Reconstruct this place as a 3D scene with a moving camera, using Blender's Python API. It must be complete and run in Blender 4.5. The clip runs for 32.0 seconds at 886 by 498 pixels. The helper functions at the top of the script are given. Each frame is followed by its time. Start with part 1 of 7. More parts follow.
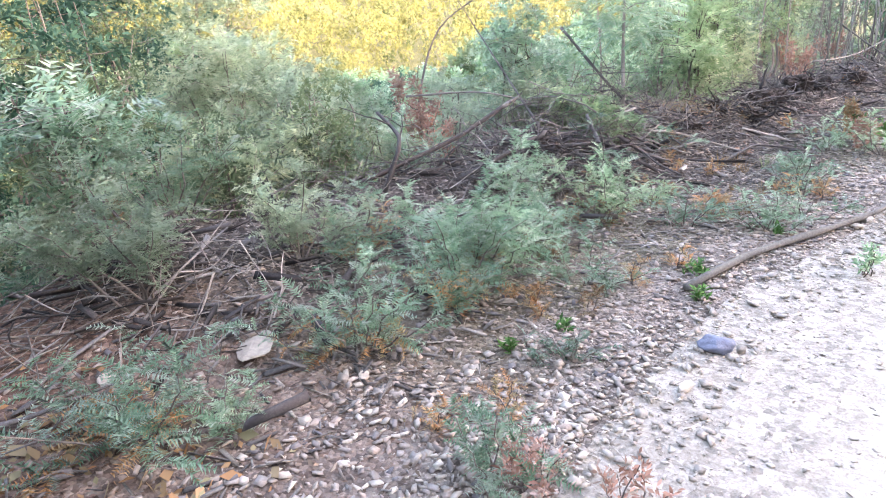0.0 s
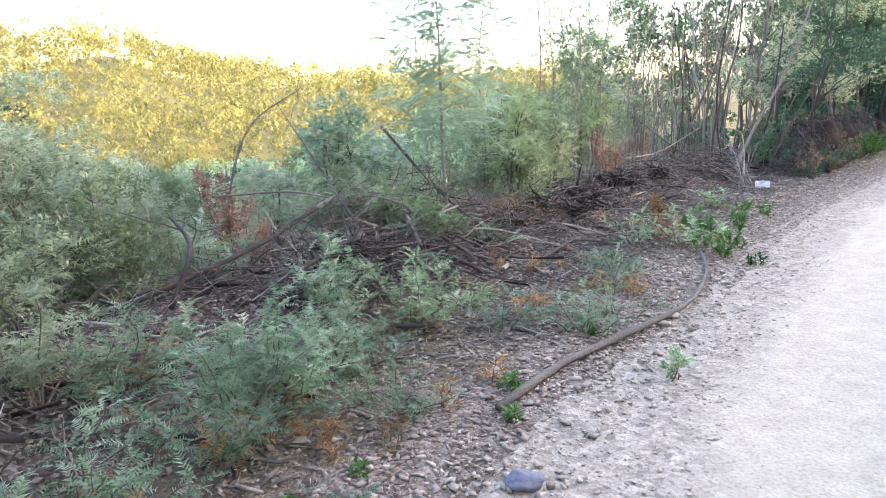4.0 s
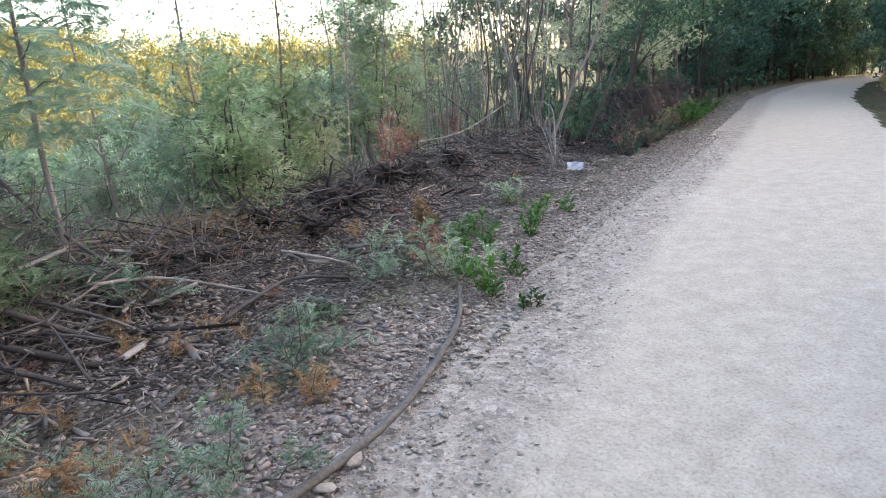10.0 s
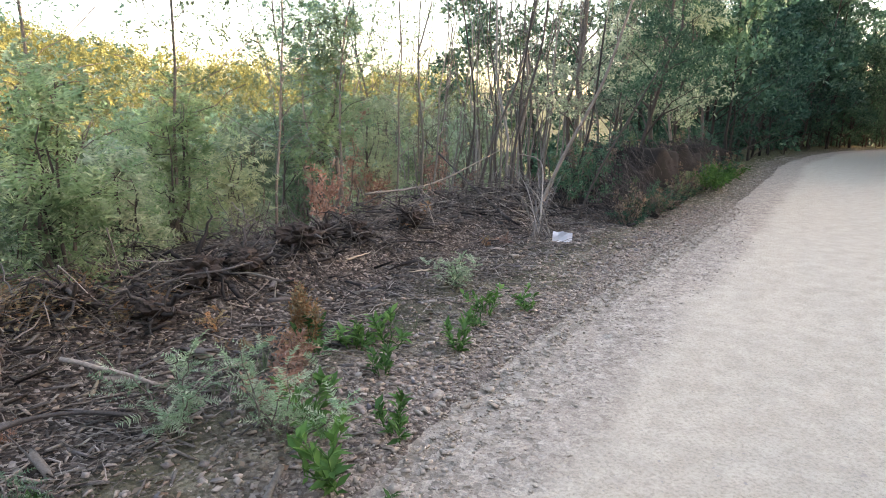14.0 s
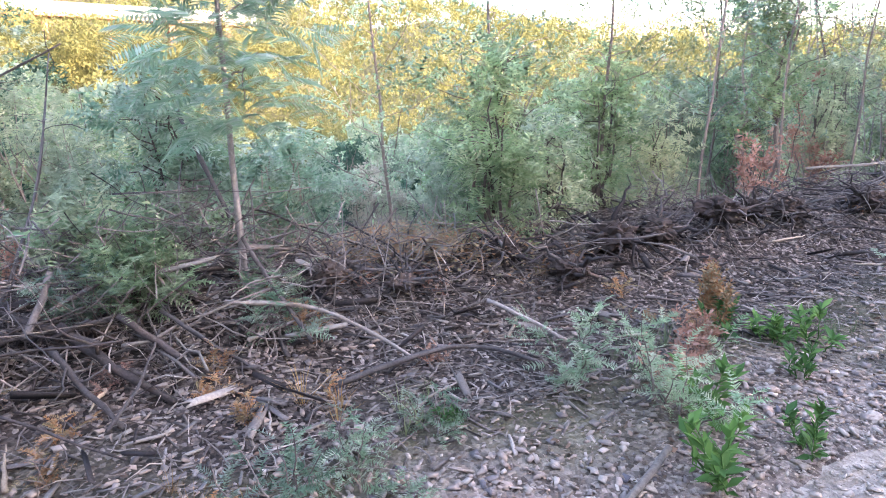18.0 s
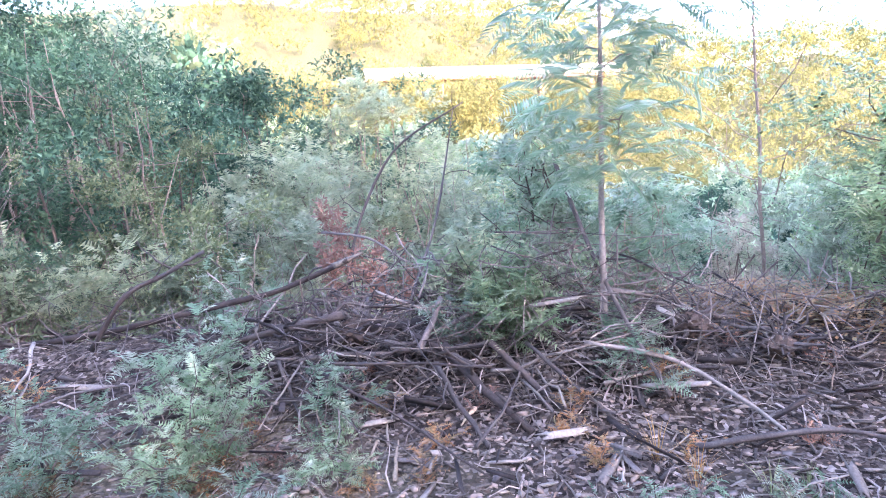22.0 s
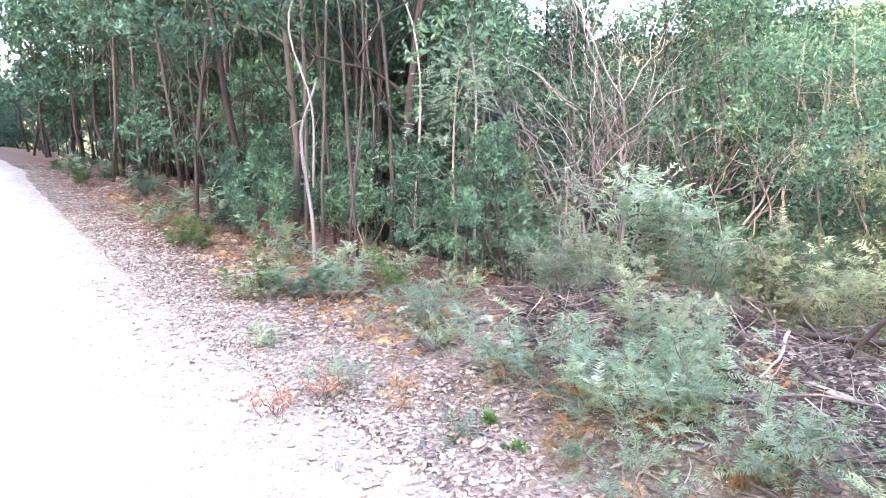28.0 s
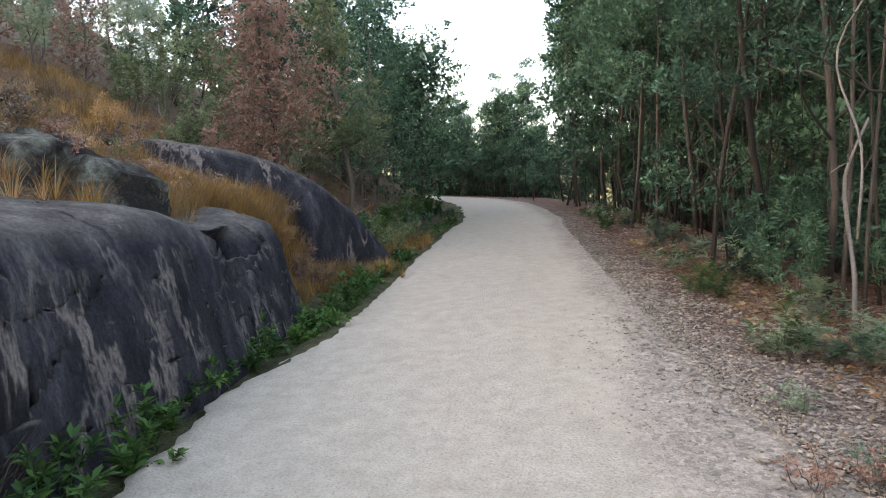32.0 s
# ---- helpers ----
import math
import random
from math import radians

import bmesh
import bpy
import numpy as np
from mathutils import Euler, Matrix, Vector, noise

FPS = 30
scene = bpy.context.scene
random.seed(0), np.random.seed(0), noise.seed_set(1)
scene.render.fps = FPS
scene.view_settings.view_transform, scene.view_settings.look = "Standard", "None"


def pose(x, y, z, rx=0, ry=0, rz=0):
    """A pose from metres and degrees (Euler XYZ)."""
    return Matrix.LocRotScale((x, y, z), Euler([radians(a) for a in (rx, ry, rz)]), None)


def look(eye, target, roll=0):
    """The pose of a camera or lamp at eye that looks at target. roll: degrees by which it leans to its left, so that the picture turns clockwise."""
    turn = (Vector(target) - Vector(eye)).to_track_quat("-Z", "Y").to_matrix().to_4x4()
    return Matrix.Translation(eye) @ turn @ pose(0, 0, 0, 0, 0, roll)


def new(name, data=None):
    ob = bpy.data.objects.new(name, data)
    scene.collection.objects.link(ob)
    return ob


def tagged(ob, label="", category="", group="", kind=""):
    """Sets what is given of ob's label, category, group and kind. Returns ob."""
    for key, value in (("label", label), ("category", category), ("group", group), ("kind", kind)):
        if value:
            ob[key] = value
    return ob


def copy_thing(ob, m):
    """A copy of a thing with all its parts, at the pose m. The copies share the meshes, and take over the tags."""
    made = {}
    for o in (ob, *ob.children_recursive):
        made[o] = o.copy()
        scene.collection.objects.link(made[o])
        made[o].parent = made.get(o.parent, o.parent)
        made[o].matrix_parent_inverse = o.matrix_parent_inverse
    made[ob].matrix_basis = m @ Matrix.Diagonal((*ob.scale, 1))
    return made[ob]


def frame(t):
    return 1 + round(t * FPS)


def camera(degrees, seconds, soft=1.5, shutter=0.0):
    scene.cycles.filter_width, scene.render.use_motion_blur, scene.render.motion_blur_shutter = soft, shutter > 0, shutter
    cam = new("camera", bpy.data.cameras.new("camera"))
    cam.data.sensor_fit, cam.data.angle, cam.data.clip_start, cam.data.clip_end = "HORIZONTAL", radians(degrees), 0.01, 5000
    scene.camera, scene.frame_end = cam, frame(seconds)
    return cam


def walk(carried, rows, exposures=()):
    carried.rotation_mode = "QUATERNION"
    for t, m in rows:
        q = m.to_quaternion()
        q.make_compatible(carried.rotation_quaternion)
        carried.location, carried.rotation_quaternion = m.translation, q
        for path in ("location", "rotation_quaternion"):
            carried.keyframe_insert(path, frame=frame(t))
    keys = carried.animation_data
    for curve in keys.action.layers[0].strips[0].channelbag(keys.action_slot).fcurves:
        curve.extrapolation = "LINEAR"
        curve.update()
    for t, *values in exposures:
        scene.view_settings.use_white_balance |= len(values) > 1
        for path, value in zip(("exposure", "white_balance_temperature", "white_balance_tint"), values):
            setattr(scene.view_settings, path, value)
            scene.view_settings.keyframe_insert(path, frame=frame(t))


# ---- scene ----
cam = camera(68.8, 32.0, 1.0)
METRES, EYE, TILT, LEAN, TURN = 6.3, 1.55, -20.0, 2.7, 0.0
ROWS = [
    (0.0, 0.0, 0.0, 0.0, 0.0, 0.0, -0.0),
    (0.5, 0.0201, 0.0227, 0.0116, 0.28, 0.06, -0.68),
    (1.0, 0.0364, 0.0391, 0.0164, 1.36, -0.92, -0.7),
    (1.5, 0.0509, 0.0514, 0.0219, 1.28, -0.8, -2.48),
    (2.0, 0.0528, 0.0562, 0.0254, -1.46, 0.8, 0.21),
    (2.5, 0.0537, 0.0561, 0.0254, -6.17, 1.91, 0.73),
    (3.0, 0.0542, 0.0561, 0.0265, -9.1, 3.72, 1.64),
    (3.5, 0.0551, 0.0565, 0.0276, -10.46, 5.57, 2.08),
    (4.0, 0.0606, 0.057, 0.0293, -12.31, 7.32, 3.08),
    (4.5, 0.0698, 0.0613, 0.032, -15.8, 7.42, 5.25),
    (6.5, 0.1782, 0.1324, 0.0595, -14.76, 6.84, 4.11),
    (7.0, 0.2071, 0.1538, 0.0675, -15.48, 6.64, 3.81),
    (7.5, 0.2328, 0.182, 0.0803, -15.17, 5.13, 4.34),
    (8.0, 0.2594, 0.2096, 0.0884, -16.76, 6.94, 4.44),
    (8.5, 0.2836, 0.2381, 0.0982, -11.35, 4.59, 2.56),
    (9.0, 0.3129, 0.2675, 0.1091, -13.74, 4.28, 3.46),
    (9.5, 0.3455, 0.2951, 0.12, -19.95, 4.91, 6.74),
    (10.0, 0.3837, 0.3232, 0.1311, -23.61, 4.01, 8.27),
    (10.5, 0.4168, 0.3516, 0.1422, -25.94, 4.77, 8.29),
    (11.0, 0.4491, 0.3776, 0.153, -25.02, 6.28, 9.89),
    (11.5, 0.485, 0.4012, 0.1645, -24.53, 7.3, 7.14),
    (12.0, 0.5166, 0.4313, 0.1766, -26.32, 7.11, 7.8),
    (12.5, 0.5452, 0.4566, 0.1878, -27.05, 7.31, 9.06),
    (13.0, 0.58, 0.4767, 0.2023, -24.8, 7.46, 7.35),
    (13.5, 0.6051, 0.5022, 0.2134, -24.34, 7.33, 5.01),
    (15.5, 0.6443, 0.5278, 0.2241, -11.53, 6.52, 0.03),
    (16.0, 0.6413, 0.5273, 0.224, -8.01, 6.56, -0.27),
    (16.5, 0.6363, 0.5273, 0.2234, -3.51, 6.2, -1.5),
    (17.0, 0.6333, 0.5276, 0.2233, 1.96, 5.11, -3.14),
    (17.5, 0.6302, 0.5265, 0.2229, 7.33, 4.48, -4.78),
    (18.0, 0.6274, 0.5246, 0.2216, 12.49, 3.5, -6.53),
    (18.5, 0.6247, 0.5247, 0.2203, 16.56, -0.22, -8.12),
    (19.0, 0.6233, 0.5245, 0.2198, 20.15, -1.86, -8.76),
    (19.5, 0.6213, 0.5242, 0.2196, 22.79, -2.07, -8.99),
    (20.0, 0.6183, 0.5236, 0.2192, 27.78, -2.22, -9.39),
    (20.5, 0.6164, 0.5232, 0.2205, 32.97, -2.32, -9.86),
    (21.0, 0.6165, 0.5233, 0.2201, 36.9, -2.28, -9.95),
    (21.5, 0.6162, 0.5229, 0.2192, 39.62, -0.74, -10.87),
    (22.0, 0.6135, 0.519, 0.2198, 42.63, 2.24, -12.59),
    (22.5, 0.6141, 0.5165, 0.2174, 46.15, 3.06, -13.03),
    (23.0, 0.6126, 0.5151, 0.2145, 50.93, -0.69, -14.21),
    (23.5, 0.6065, 0.5147, 0.2132, 55.34, -5.06, -14.82),
    (24.0, 0.5988, 0.5121, 0.2114, 58.76, -6.3, -15.34),
    (24.5, 0.592, 0.5075, 0.2085, 63.69, -8.47, -16.23),
    (25.0, 0.5874, 0.5087, 0.21, 69.11, -9.69, -17.48),
    (25.5, 0.5833, 0.5096, 0.2108, 77.17, -10.91, -18.0),
    (27.5, 0.5784, 0.5037, 0.2079, 99.95, -15.98, -18.36),
    (28.0, 0.578, 0.4991, 0.2081, 105.43, -16.44, -17.7),
    (28.5, 0.5865, 0.4972, 0.21, 110.75, -16.37, -16.38),
    (29.0, 0.5897, 0.4942, 0.2098, 117.48, -17.44, -14.98),
    (29.5, 0.5904, 0.4937, 0.2098, 122.28, -17.82, -14.26),
    (30.0, 0.5906, 0.4941, 0.2097, 125.69, -17.71, -13.56),
    (30.5, 0.5932, 0.4925, 0.209, 129.52, -17.42, -12.49),
    (31.0, 0.5978, 0.4873, 0.2074, 135.86, -19.01, -10.52),
    (31.5, 0.6009, 0.4822, 0.2049, 141.94, -21.08, -8.55),
    (32.0, 0.6036, 0.4784, 0.2044, 147.66, -21.76, -6.96),
]
EXPO = [(0.0, 4.65, 7050, 28), (2.0, 4.6, 7050, 28), (3.0, 4.42, 7000, 28), (4.5, 3.8, 7050, 25), (6.5, 3.19, 6850, 24), (9.0, 3.51, 6900, 24), (13.0, 3.4, 7500, 23), (15.5, 3.64, 7700, 23), (18.0, 4.15, 6400, 33), (20.0, 5.0, 6250, 37), (21.0, 4.95, 6400, 38), (22.0, 4.55, 5950, 41), (23.2, 4.1, 5650, 40), (25.0, 5.0, 6050, 40), (28.0, 5.2, 7000, 33), (30.0, 4.75, 7400, 24), (31.0, 4.15, 7800, 23), (32.0, 3.45, 8000, 24)]
walk(cam, [(t, pose(0, 0, EYE, TILT, LEAN, TURN) @ pose(METRES * x, METRES * y, METRES * z, 90 + pitch, roll, yaw)) for t, x, y, z, yaw, pitch, roll in ROWS], EXPO)

# ---- sky and sun: evening, the hill behind the path hides the sun ----
SUN_EL, SUN_ROT = 13.0, 112.0
world = bpy.data.worlds.new("sky")
scene.world = world
world.use_nodes = True
wn = world.node_tree.nodes
sky = wn.new("ShaderNodeTexSky")
sky.sky_type, sky.sun_disc = "NISHITA", False
sky.sun_elevation, sky.sun_rotation = radians(SUN_EL), radians(SUN_ROT)
sky.air_density, sky.dust_density, sky.ozone_density = 1.0, 2.5, 1.0
world.node_tree.links.new(sky.outputs[0], wn["Background"].inputs[0])
wn["Background"].inputs[1].default_value = 0.15
sun_data = bpy.data.lights.new("sun", "SUN")
sun_data.energy, sun_data.angle, sun_data.color = 2.0, radians(0.6), (1.0, 0.83, 0.6)
sun = new("sun", sun_data)
sun_from = Vector((math.sin(radians(SUN_ROT)) * math.cos(radians(SUN_EL)), math.cos(radians(SUN_ROT)) * math.cos(radians(SUN_EL)), math.sin(radians(SUN_EL))))
sun.matrix_world = look(sun_from * 50, (0, 0, 0))

rng = np.random.default_rng(7)


# ---- materials ----
def material(name):
    m = bpy.data.materials.new(name)
    m.use_nodes = True
    nt = m.node_tree
    nt.nodes.clear()
    return m, nt, nt.nodes.new("ShaderNodeOutputMaterial")


def node(nt, kind, **inputs):
    n = nt.nodes.new(kind)
    for k, v in inputs.items():
        n.inputs[k.replace("_", " ")].default_value = v
    return n


def ramp(nt, source, stops):
    n = nt.nodes.new("ShaderNodeValToRGB")
    e = n.color_ramp.elements
    e[0].position, e[0].color = stops[0][0], (*stops[0][1], 1)
    e[1].position, e[1].color = stops[-1][0], (*stops[-1][1], 1)
    for p, c in stops[1:-1]:
        k = e.new(p)
        k.color = (*c, 1)
    nt.links.new(source, n.inputs[0])
    return n.outputs[0]


def blend(nt, fac, a, b, kind="MIX"):
    n = nt.nodes.new("ShaderNodeMix")
    n.data_type, n.blend_type = "RGBA", kind
    for k, v in ((0, fac), (6, a), (7, b)):
        if isinstance(v, (int, float)):
            n.inputs[k].default_value = v
        elif isinstance(v, tuple):
            n.inputs[k].default_value = (*v, 1)
        else:
            nt.links.new(v, n.inputs[k])
    return n.outputs[2]


def coords(nt):
    return nt.nodes.new("ShaderNodeNewGeometry").outputs["Position"]


def noise_out(nt, vec, scale, detail=4.0, rough=0.6, out=0):
    n = node(nt, "ShaderNodeTexNoise", Scale=scale, Detail=detail, Roughness=rough)
    nt.links.new(vec, n.inputs["Vector"])
    return n.outputs[out]


def voronoi_out(nt, vec, scale, out="Color", feature="F1"):
    n = node(nt, "ShaderNodeTexVoronoi", Scale=scale)
    n.feature = feature
    nt.links.new(vec, n.inputs["Vector"])
    return n.outputs[out]


def bump(nt, height, strength, distance):
    n = node(nt, "ShaderNodeBump", Strength=strength, Distance=distance)
    nt.links.new(height, n.inputs["Height"])
    return n.outputs[0]


def principled(nt, out, color, rough=0.85, normal=None, spec=0.3):
    p = node(nt, "ShaderNodeBsdfPrincipled", Roughness=rough)
    p.inputs["Specular IOR Level"].default_value = spec
    if isinstance(color, tuple):
        p.inputs["Base Color"].default_value = (*color, 1)
    else:
        nt.links.new(color, p.inputs["Base Color"])
    if normal is not None:
        nt.links.new(normal, p.inputs["Normal"])
    nt.links.new(p.outputs[0], out.inputs[0])
    return p


def leaf_material(name, colors, through_share=0.3, patch=1.5, low=(0.55, 0.6, 0.6), high=(1.45, 1.4, 1.35)):
    """Leaves: a spread of colours from leaf to leaf and from patch to patch, some light shining through."""
    m, nt, out = material(name)
    geo = nt.nodes.new("ShaderNodeNewGeometry")
    info = nt.nodes.new("ShaderNodeObjectInfo")
    n = len(colors)
    c1 = ramp(nt, geo.outputs["Random Per Island"], [(i / max(1, n - 1), c) for i, c in enumerate(colors)])
    big = noise_out(nt, geo.outputs["Position"], patch, 2.0)
    c2 = ramp(nt, big, [(0.3, low), (0.7, high)])
    c3 = blend(nt, 1.0, c1, c2, "MULTIPLY")
    tone = ramp(nt, info.outputs["Random"], [(0.0, (0.62, 0.67, 0.7)), (0.5, (1.0, 1.0, 1.0)), (1.0, (1.2, 1.15, 1.04))])
    c4 = blend(nt, 1.0, c3, tone, "MULTIPLY")
    d = node(nt, "ShaderNodeBsdfPrincipled", Roughness=0.6)
    d.inputs["Specular IOR Level"].default_value = 0.12
    tr = nt.nodes.new("ShaderNodeBsdfTranslucent")
    mix = node(nt, "ShaderNodeMixShader", Fac=through_share)
    nt.links.new(c4, d.inputs["Base Color"])
    nt.links.new(c4, tr.inputs["Color"])
    nt.links.new(d.outputs[0], mix.inputs[1])
    nt.links.new(tr.outputs[0], mix.inputs[2])
    nt.links.new(mix.outputs[0], out.inputs[0])
    return m


def wood_material(name, dark, light, scale=9.0):
    m, nt, out = material(name)
    geo = nt.nodes.new("ShaderNodeNewGeometry")
    pos = geo.outputs["Position"]
    info = nt.nodes.new("ShaderNodeObjectInfo")
    grain = noise_out(nt, pos, scale * 6, 6.0, 0.7)
    patch = noise_out(nt, pos, scale * 0.5, 3.0)
    c = blend(nt, patch, dark, light)
    c = blend(nt, 1.0, c, ramp(nt, grain, [(0.25, (0.55, 0.53, 0.52)), (0.75, (1.3, 1.28, 1.25))]), "MULTIPLY")
    isl = ramp(nt, geo.outputs["Random Per Island"], [(0.0, (0.4, 0.39, 0.38)), (0.65, (0.95, 0.93, 0.9)), (1.0, (1.7, 1.66, 1.58))])
    c = blend(nt, 1.0, c, isl, "MULTIPLY")
    c = blend(nt, 1.0, c, ramp(nt, info.outputs["Random"], [(0.0, (0.5, 0.49, 0.49)), (0.75, (1.05, 1.04, 1.03)), (1.0, (1.4, 1.38, 1.35))]), "MULTIPLY")
    principled(nt, out, c, 0.9, bump(nt, grain, 0.5, 0.01), 0.2)
    return m


def stone_material(name, colors, scale=30.0):
    """Broken stones: a colour of its own for each, speckled and dusty."""
    m, nt, out = material(name)
    geo = nt.nodes.new("ShaderNodeNewGeometry")
    pos = geo.outputs["Position"]
    info = nt.nodes.new("ShaderNodeObjectInfo")
    n = len(colors)
    c = ramp(nt, geo.outputs["Random Per Island"], [(i / (n - 1), k) for i, k in enumerate(colors)])
    c = blend(nt, 1.0, c, ramp(nt, info.outputs["Random"], [(0.0, (0.75, 0.73, 0.72)), (1.0, (1.15, 1.12, 1.08))]), "MULTIPLY")
    fine = noise_out(nt, pos, scale, 6.0, 0.7)
    c = blend(nt, 1.0, c, ramp(nt, fine, [(0.3, (0.7, 0.69, 0.68)), (0.7, (1.22, 1.22, 1.22))]), "MULTIPLY")
    principled(nt, out, c, 0.9, bump(nt, fine, 0.5, 0.01), 0.25)
    return m


ACACIA = leaf_material("acacia_leaves", [(0.175, 0.29, 0.18), (0.235, 0.355, 0.225), (0.3, 0.405, 0.275), (0.44, 0.5, 0.4)], 0.6)
ACACIA_GREY = leaf_material("grey_acacia_leaves", [(0.25, 0.315, 0.2), (0.31, 0.375, 0.245), (0.355, 0.415, 0.275), (0.44, 0.475, 0.34)], 0.62)
FOREST = leaf_material("forest_leaves", [(0.032, 0.075, 0.05), (0.046, 0.108, 0.068), (0.07, 0.145, 0.09), (0.11, 0.19, 0.12)], 0.2, 0.6)
OLIVE = leaf_material("olive_leaves", [(0.09, 0.125, 0.065), (0.125, 0.165, 0.085), (0.165, 0.21, 0.11), (0.22, 0.245, 0.14)], 0.35, 0.8)
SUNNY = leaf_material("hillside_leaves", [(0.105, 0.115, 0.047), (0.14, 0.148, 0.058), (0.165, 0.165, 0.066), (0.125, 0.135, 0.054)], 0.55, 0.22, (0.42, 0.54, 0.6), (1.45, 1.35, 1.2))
SOFTGREEN = leaf_material("soft_green_leaves", [(0.185, 0.29, 0.155), (0.235, 0.345, 0.19), (0.28, 0.38, 0.215), (0.37, 0.435, 0.28)], 0.62)
TANLEAF = leaf_material("tan_acacia_leaves", [(0.3, 0.28, 0.2), (0.36, 0.33, 0.24), (0.4, 0.36, 0.28)], 0.4)
RUST = leaf_material("withered_leaves", [(0.25, 0.13, 0.095), (0.32, 0.175, 0.13), (0.36, 0.22, 0.17), (0.33, 0.235, 0.195)], 0.3)
ORANGE = leaf_material("orange_dry_leaves", [(0.36, 0.17, 0.075), (0.4, 0.22, 0.105), (0.37, 0.255, 0.14), (0.28, 0.24, 0.13)], 0.3)
STRAW = leaf_material("dry_grass", [(0.24, 0.135, 0.055), (0.37, 0.225, 0.085), (0.43, 0.285, 0.12), (0.26, 0.14, 0.06)], 0.25, 1.2, (0.4, 0.38, 0.36), (1.3, 1.25, 1.15))
WEED = leaf_material("weed_leaves", [(0.035, 0.09, 0.025), (0.055, 0.13, 0.035), (0.085, 0.175, 0.045)], 0.3)
IVY = leaf_material("undergrowth_leaves", [(0.03, 0.08, 0.03), (0.05, 0.12, 0.035), (0.09, 0.18, 0.05)], 0.3)
BROWNLEAF = leaf_material("brown_leaf_litter", [(0.13, 0.082, 0.056), (0.19, 0.13, 0.09), (0.26, 0.185, 0.135), (0.31, 0.255, 0.205)], 0.1)
BARK = wood_material("bark", (0.13, 0.11, 0.095), (0.26, 0.225, 0.195))
FORESTBARK = wood_material("forest_bark", (0.045, 0.039, 0.034), (0.11, 0.097, 0.085))
TWIGWOOD = wood_material("mixed_twig_wood", (0.06, 0.053, 0.05), (0.28, 0.26, 0.24), 20.0)
BARK_PALE = wood_material("pale_bark", (0.18, 0.165, 0.147), (0.31, 0.29, 0.26))
DARKWOOD = wood_material("dark_rotten_wood", (0.02, 0.0175, 0.017), (0.09, 0.08, 0.076), 12.0)
DEADWOOD = wood_material("dead_wood", (0.045, 0.042, 0.042), (0.185, 0.174, 0.166), 16.0)
CHIPWOOD = wood_material("split_wood", (0.085, 0.076, 0.069), (0.32, 0.298, 0.268), 14.0)
GREYTWIG = wood_material("grey_dead_bark", (0.17, 0.16, 0.15), (0.34, 0.325, 0.305))
PALEWOOD = wood_material("weathered_pole_wood", (0.165, 0.155, 0.135), (0.3, 0.285, 0.25))
CUTWOOD = wood_material("cut_wood", (0.33, 0.285, 0.215), (0.44, 0.39, 0.31), 20.0)
GRAVEL = stone_material("gravel_stones", [(0.1, 0.098, 0.105), (0.3, 0.24, 0.19), (0.2, 0.175, 0.157), (0.35, 0.275, 0.218), (0.26, 0.215, 0.178), (0.39, 0.335, 0.278), (0.14, 0.13, 0.127), (0.31, 0.252, 0.205)])
PALESTONE = stone_material("pale_stones", [(0.27, 0.232, 0.188), (0.37, 0.325, 0.265), (0.31, 0.268, 0.218), (0.41, 0.365, 0.3), (0.25, 0.218, 0.18), (0.34, 0.293, 0.237)])
BLUESTONE = stone_material("slate_stone", [(0.13, 0.14, 0.18), (0.16, 0.17, 0.21), (0.14, 0.15, 0.19)])


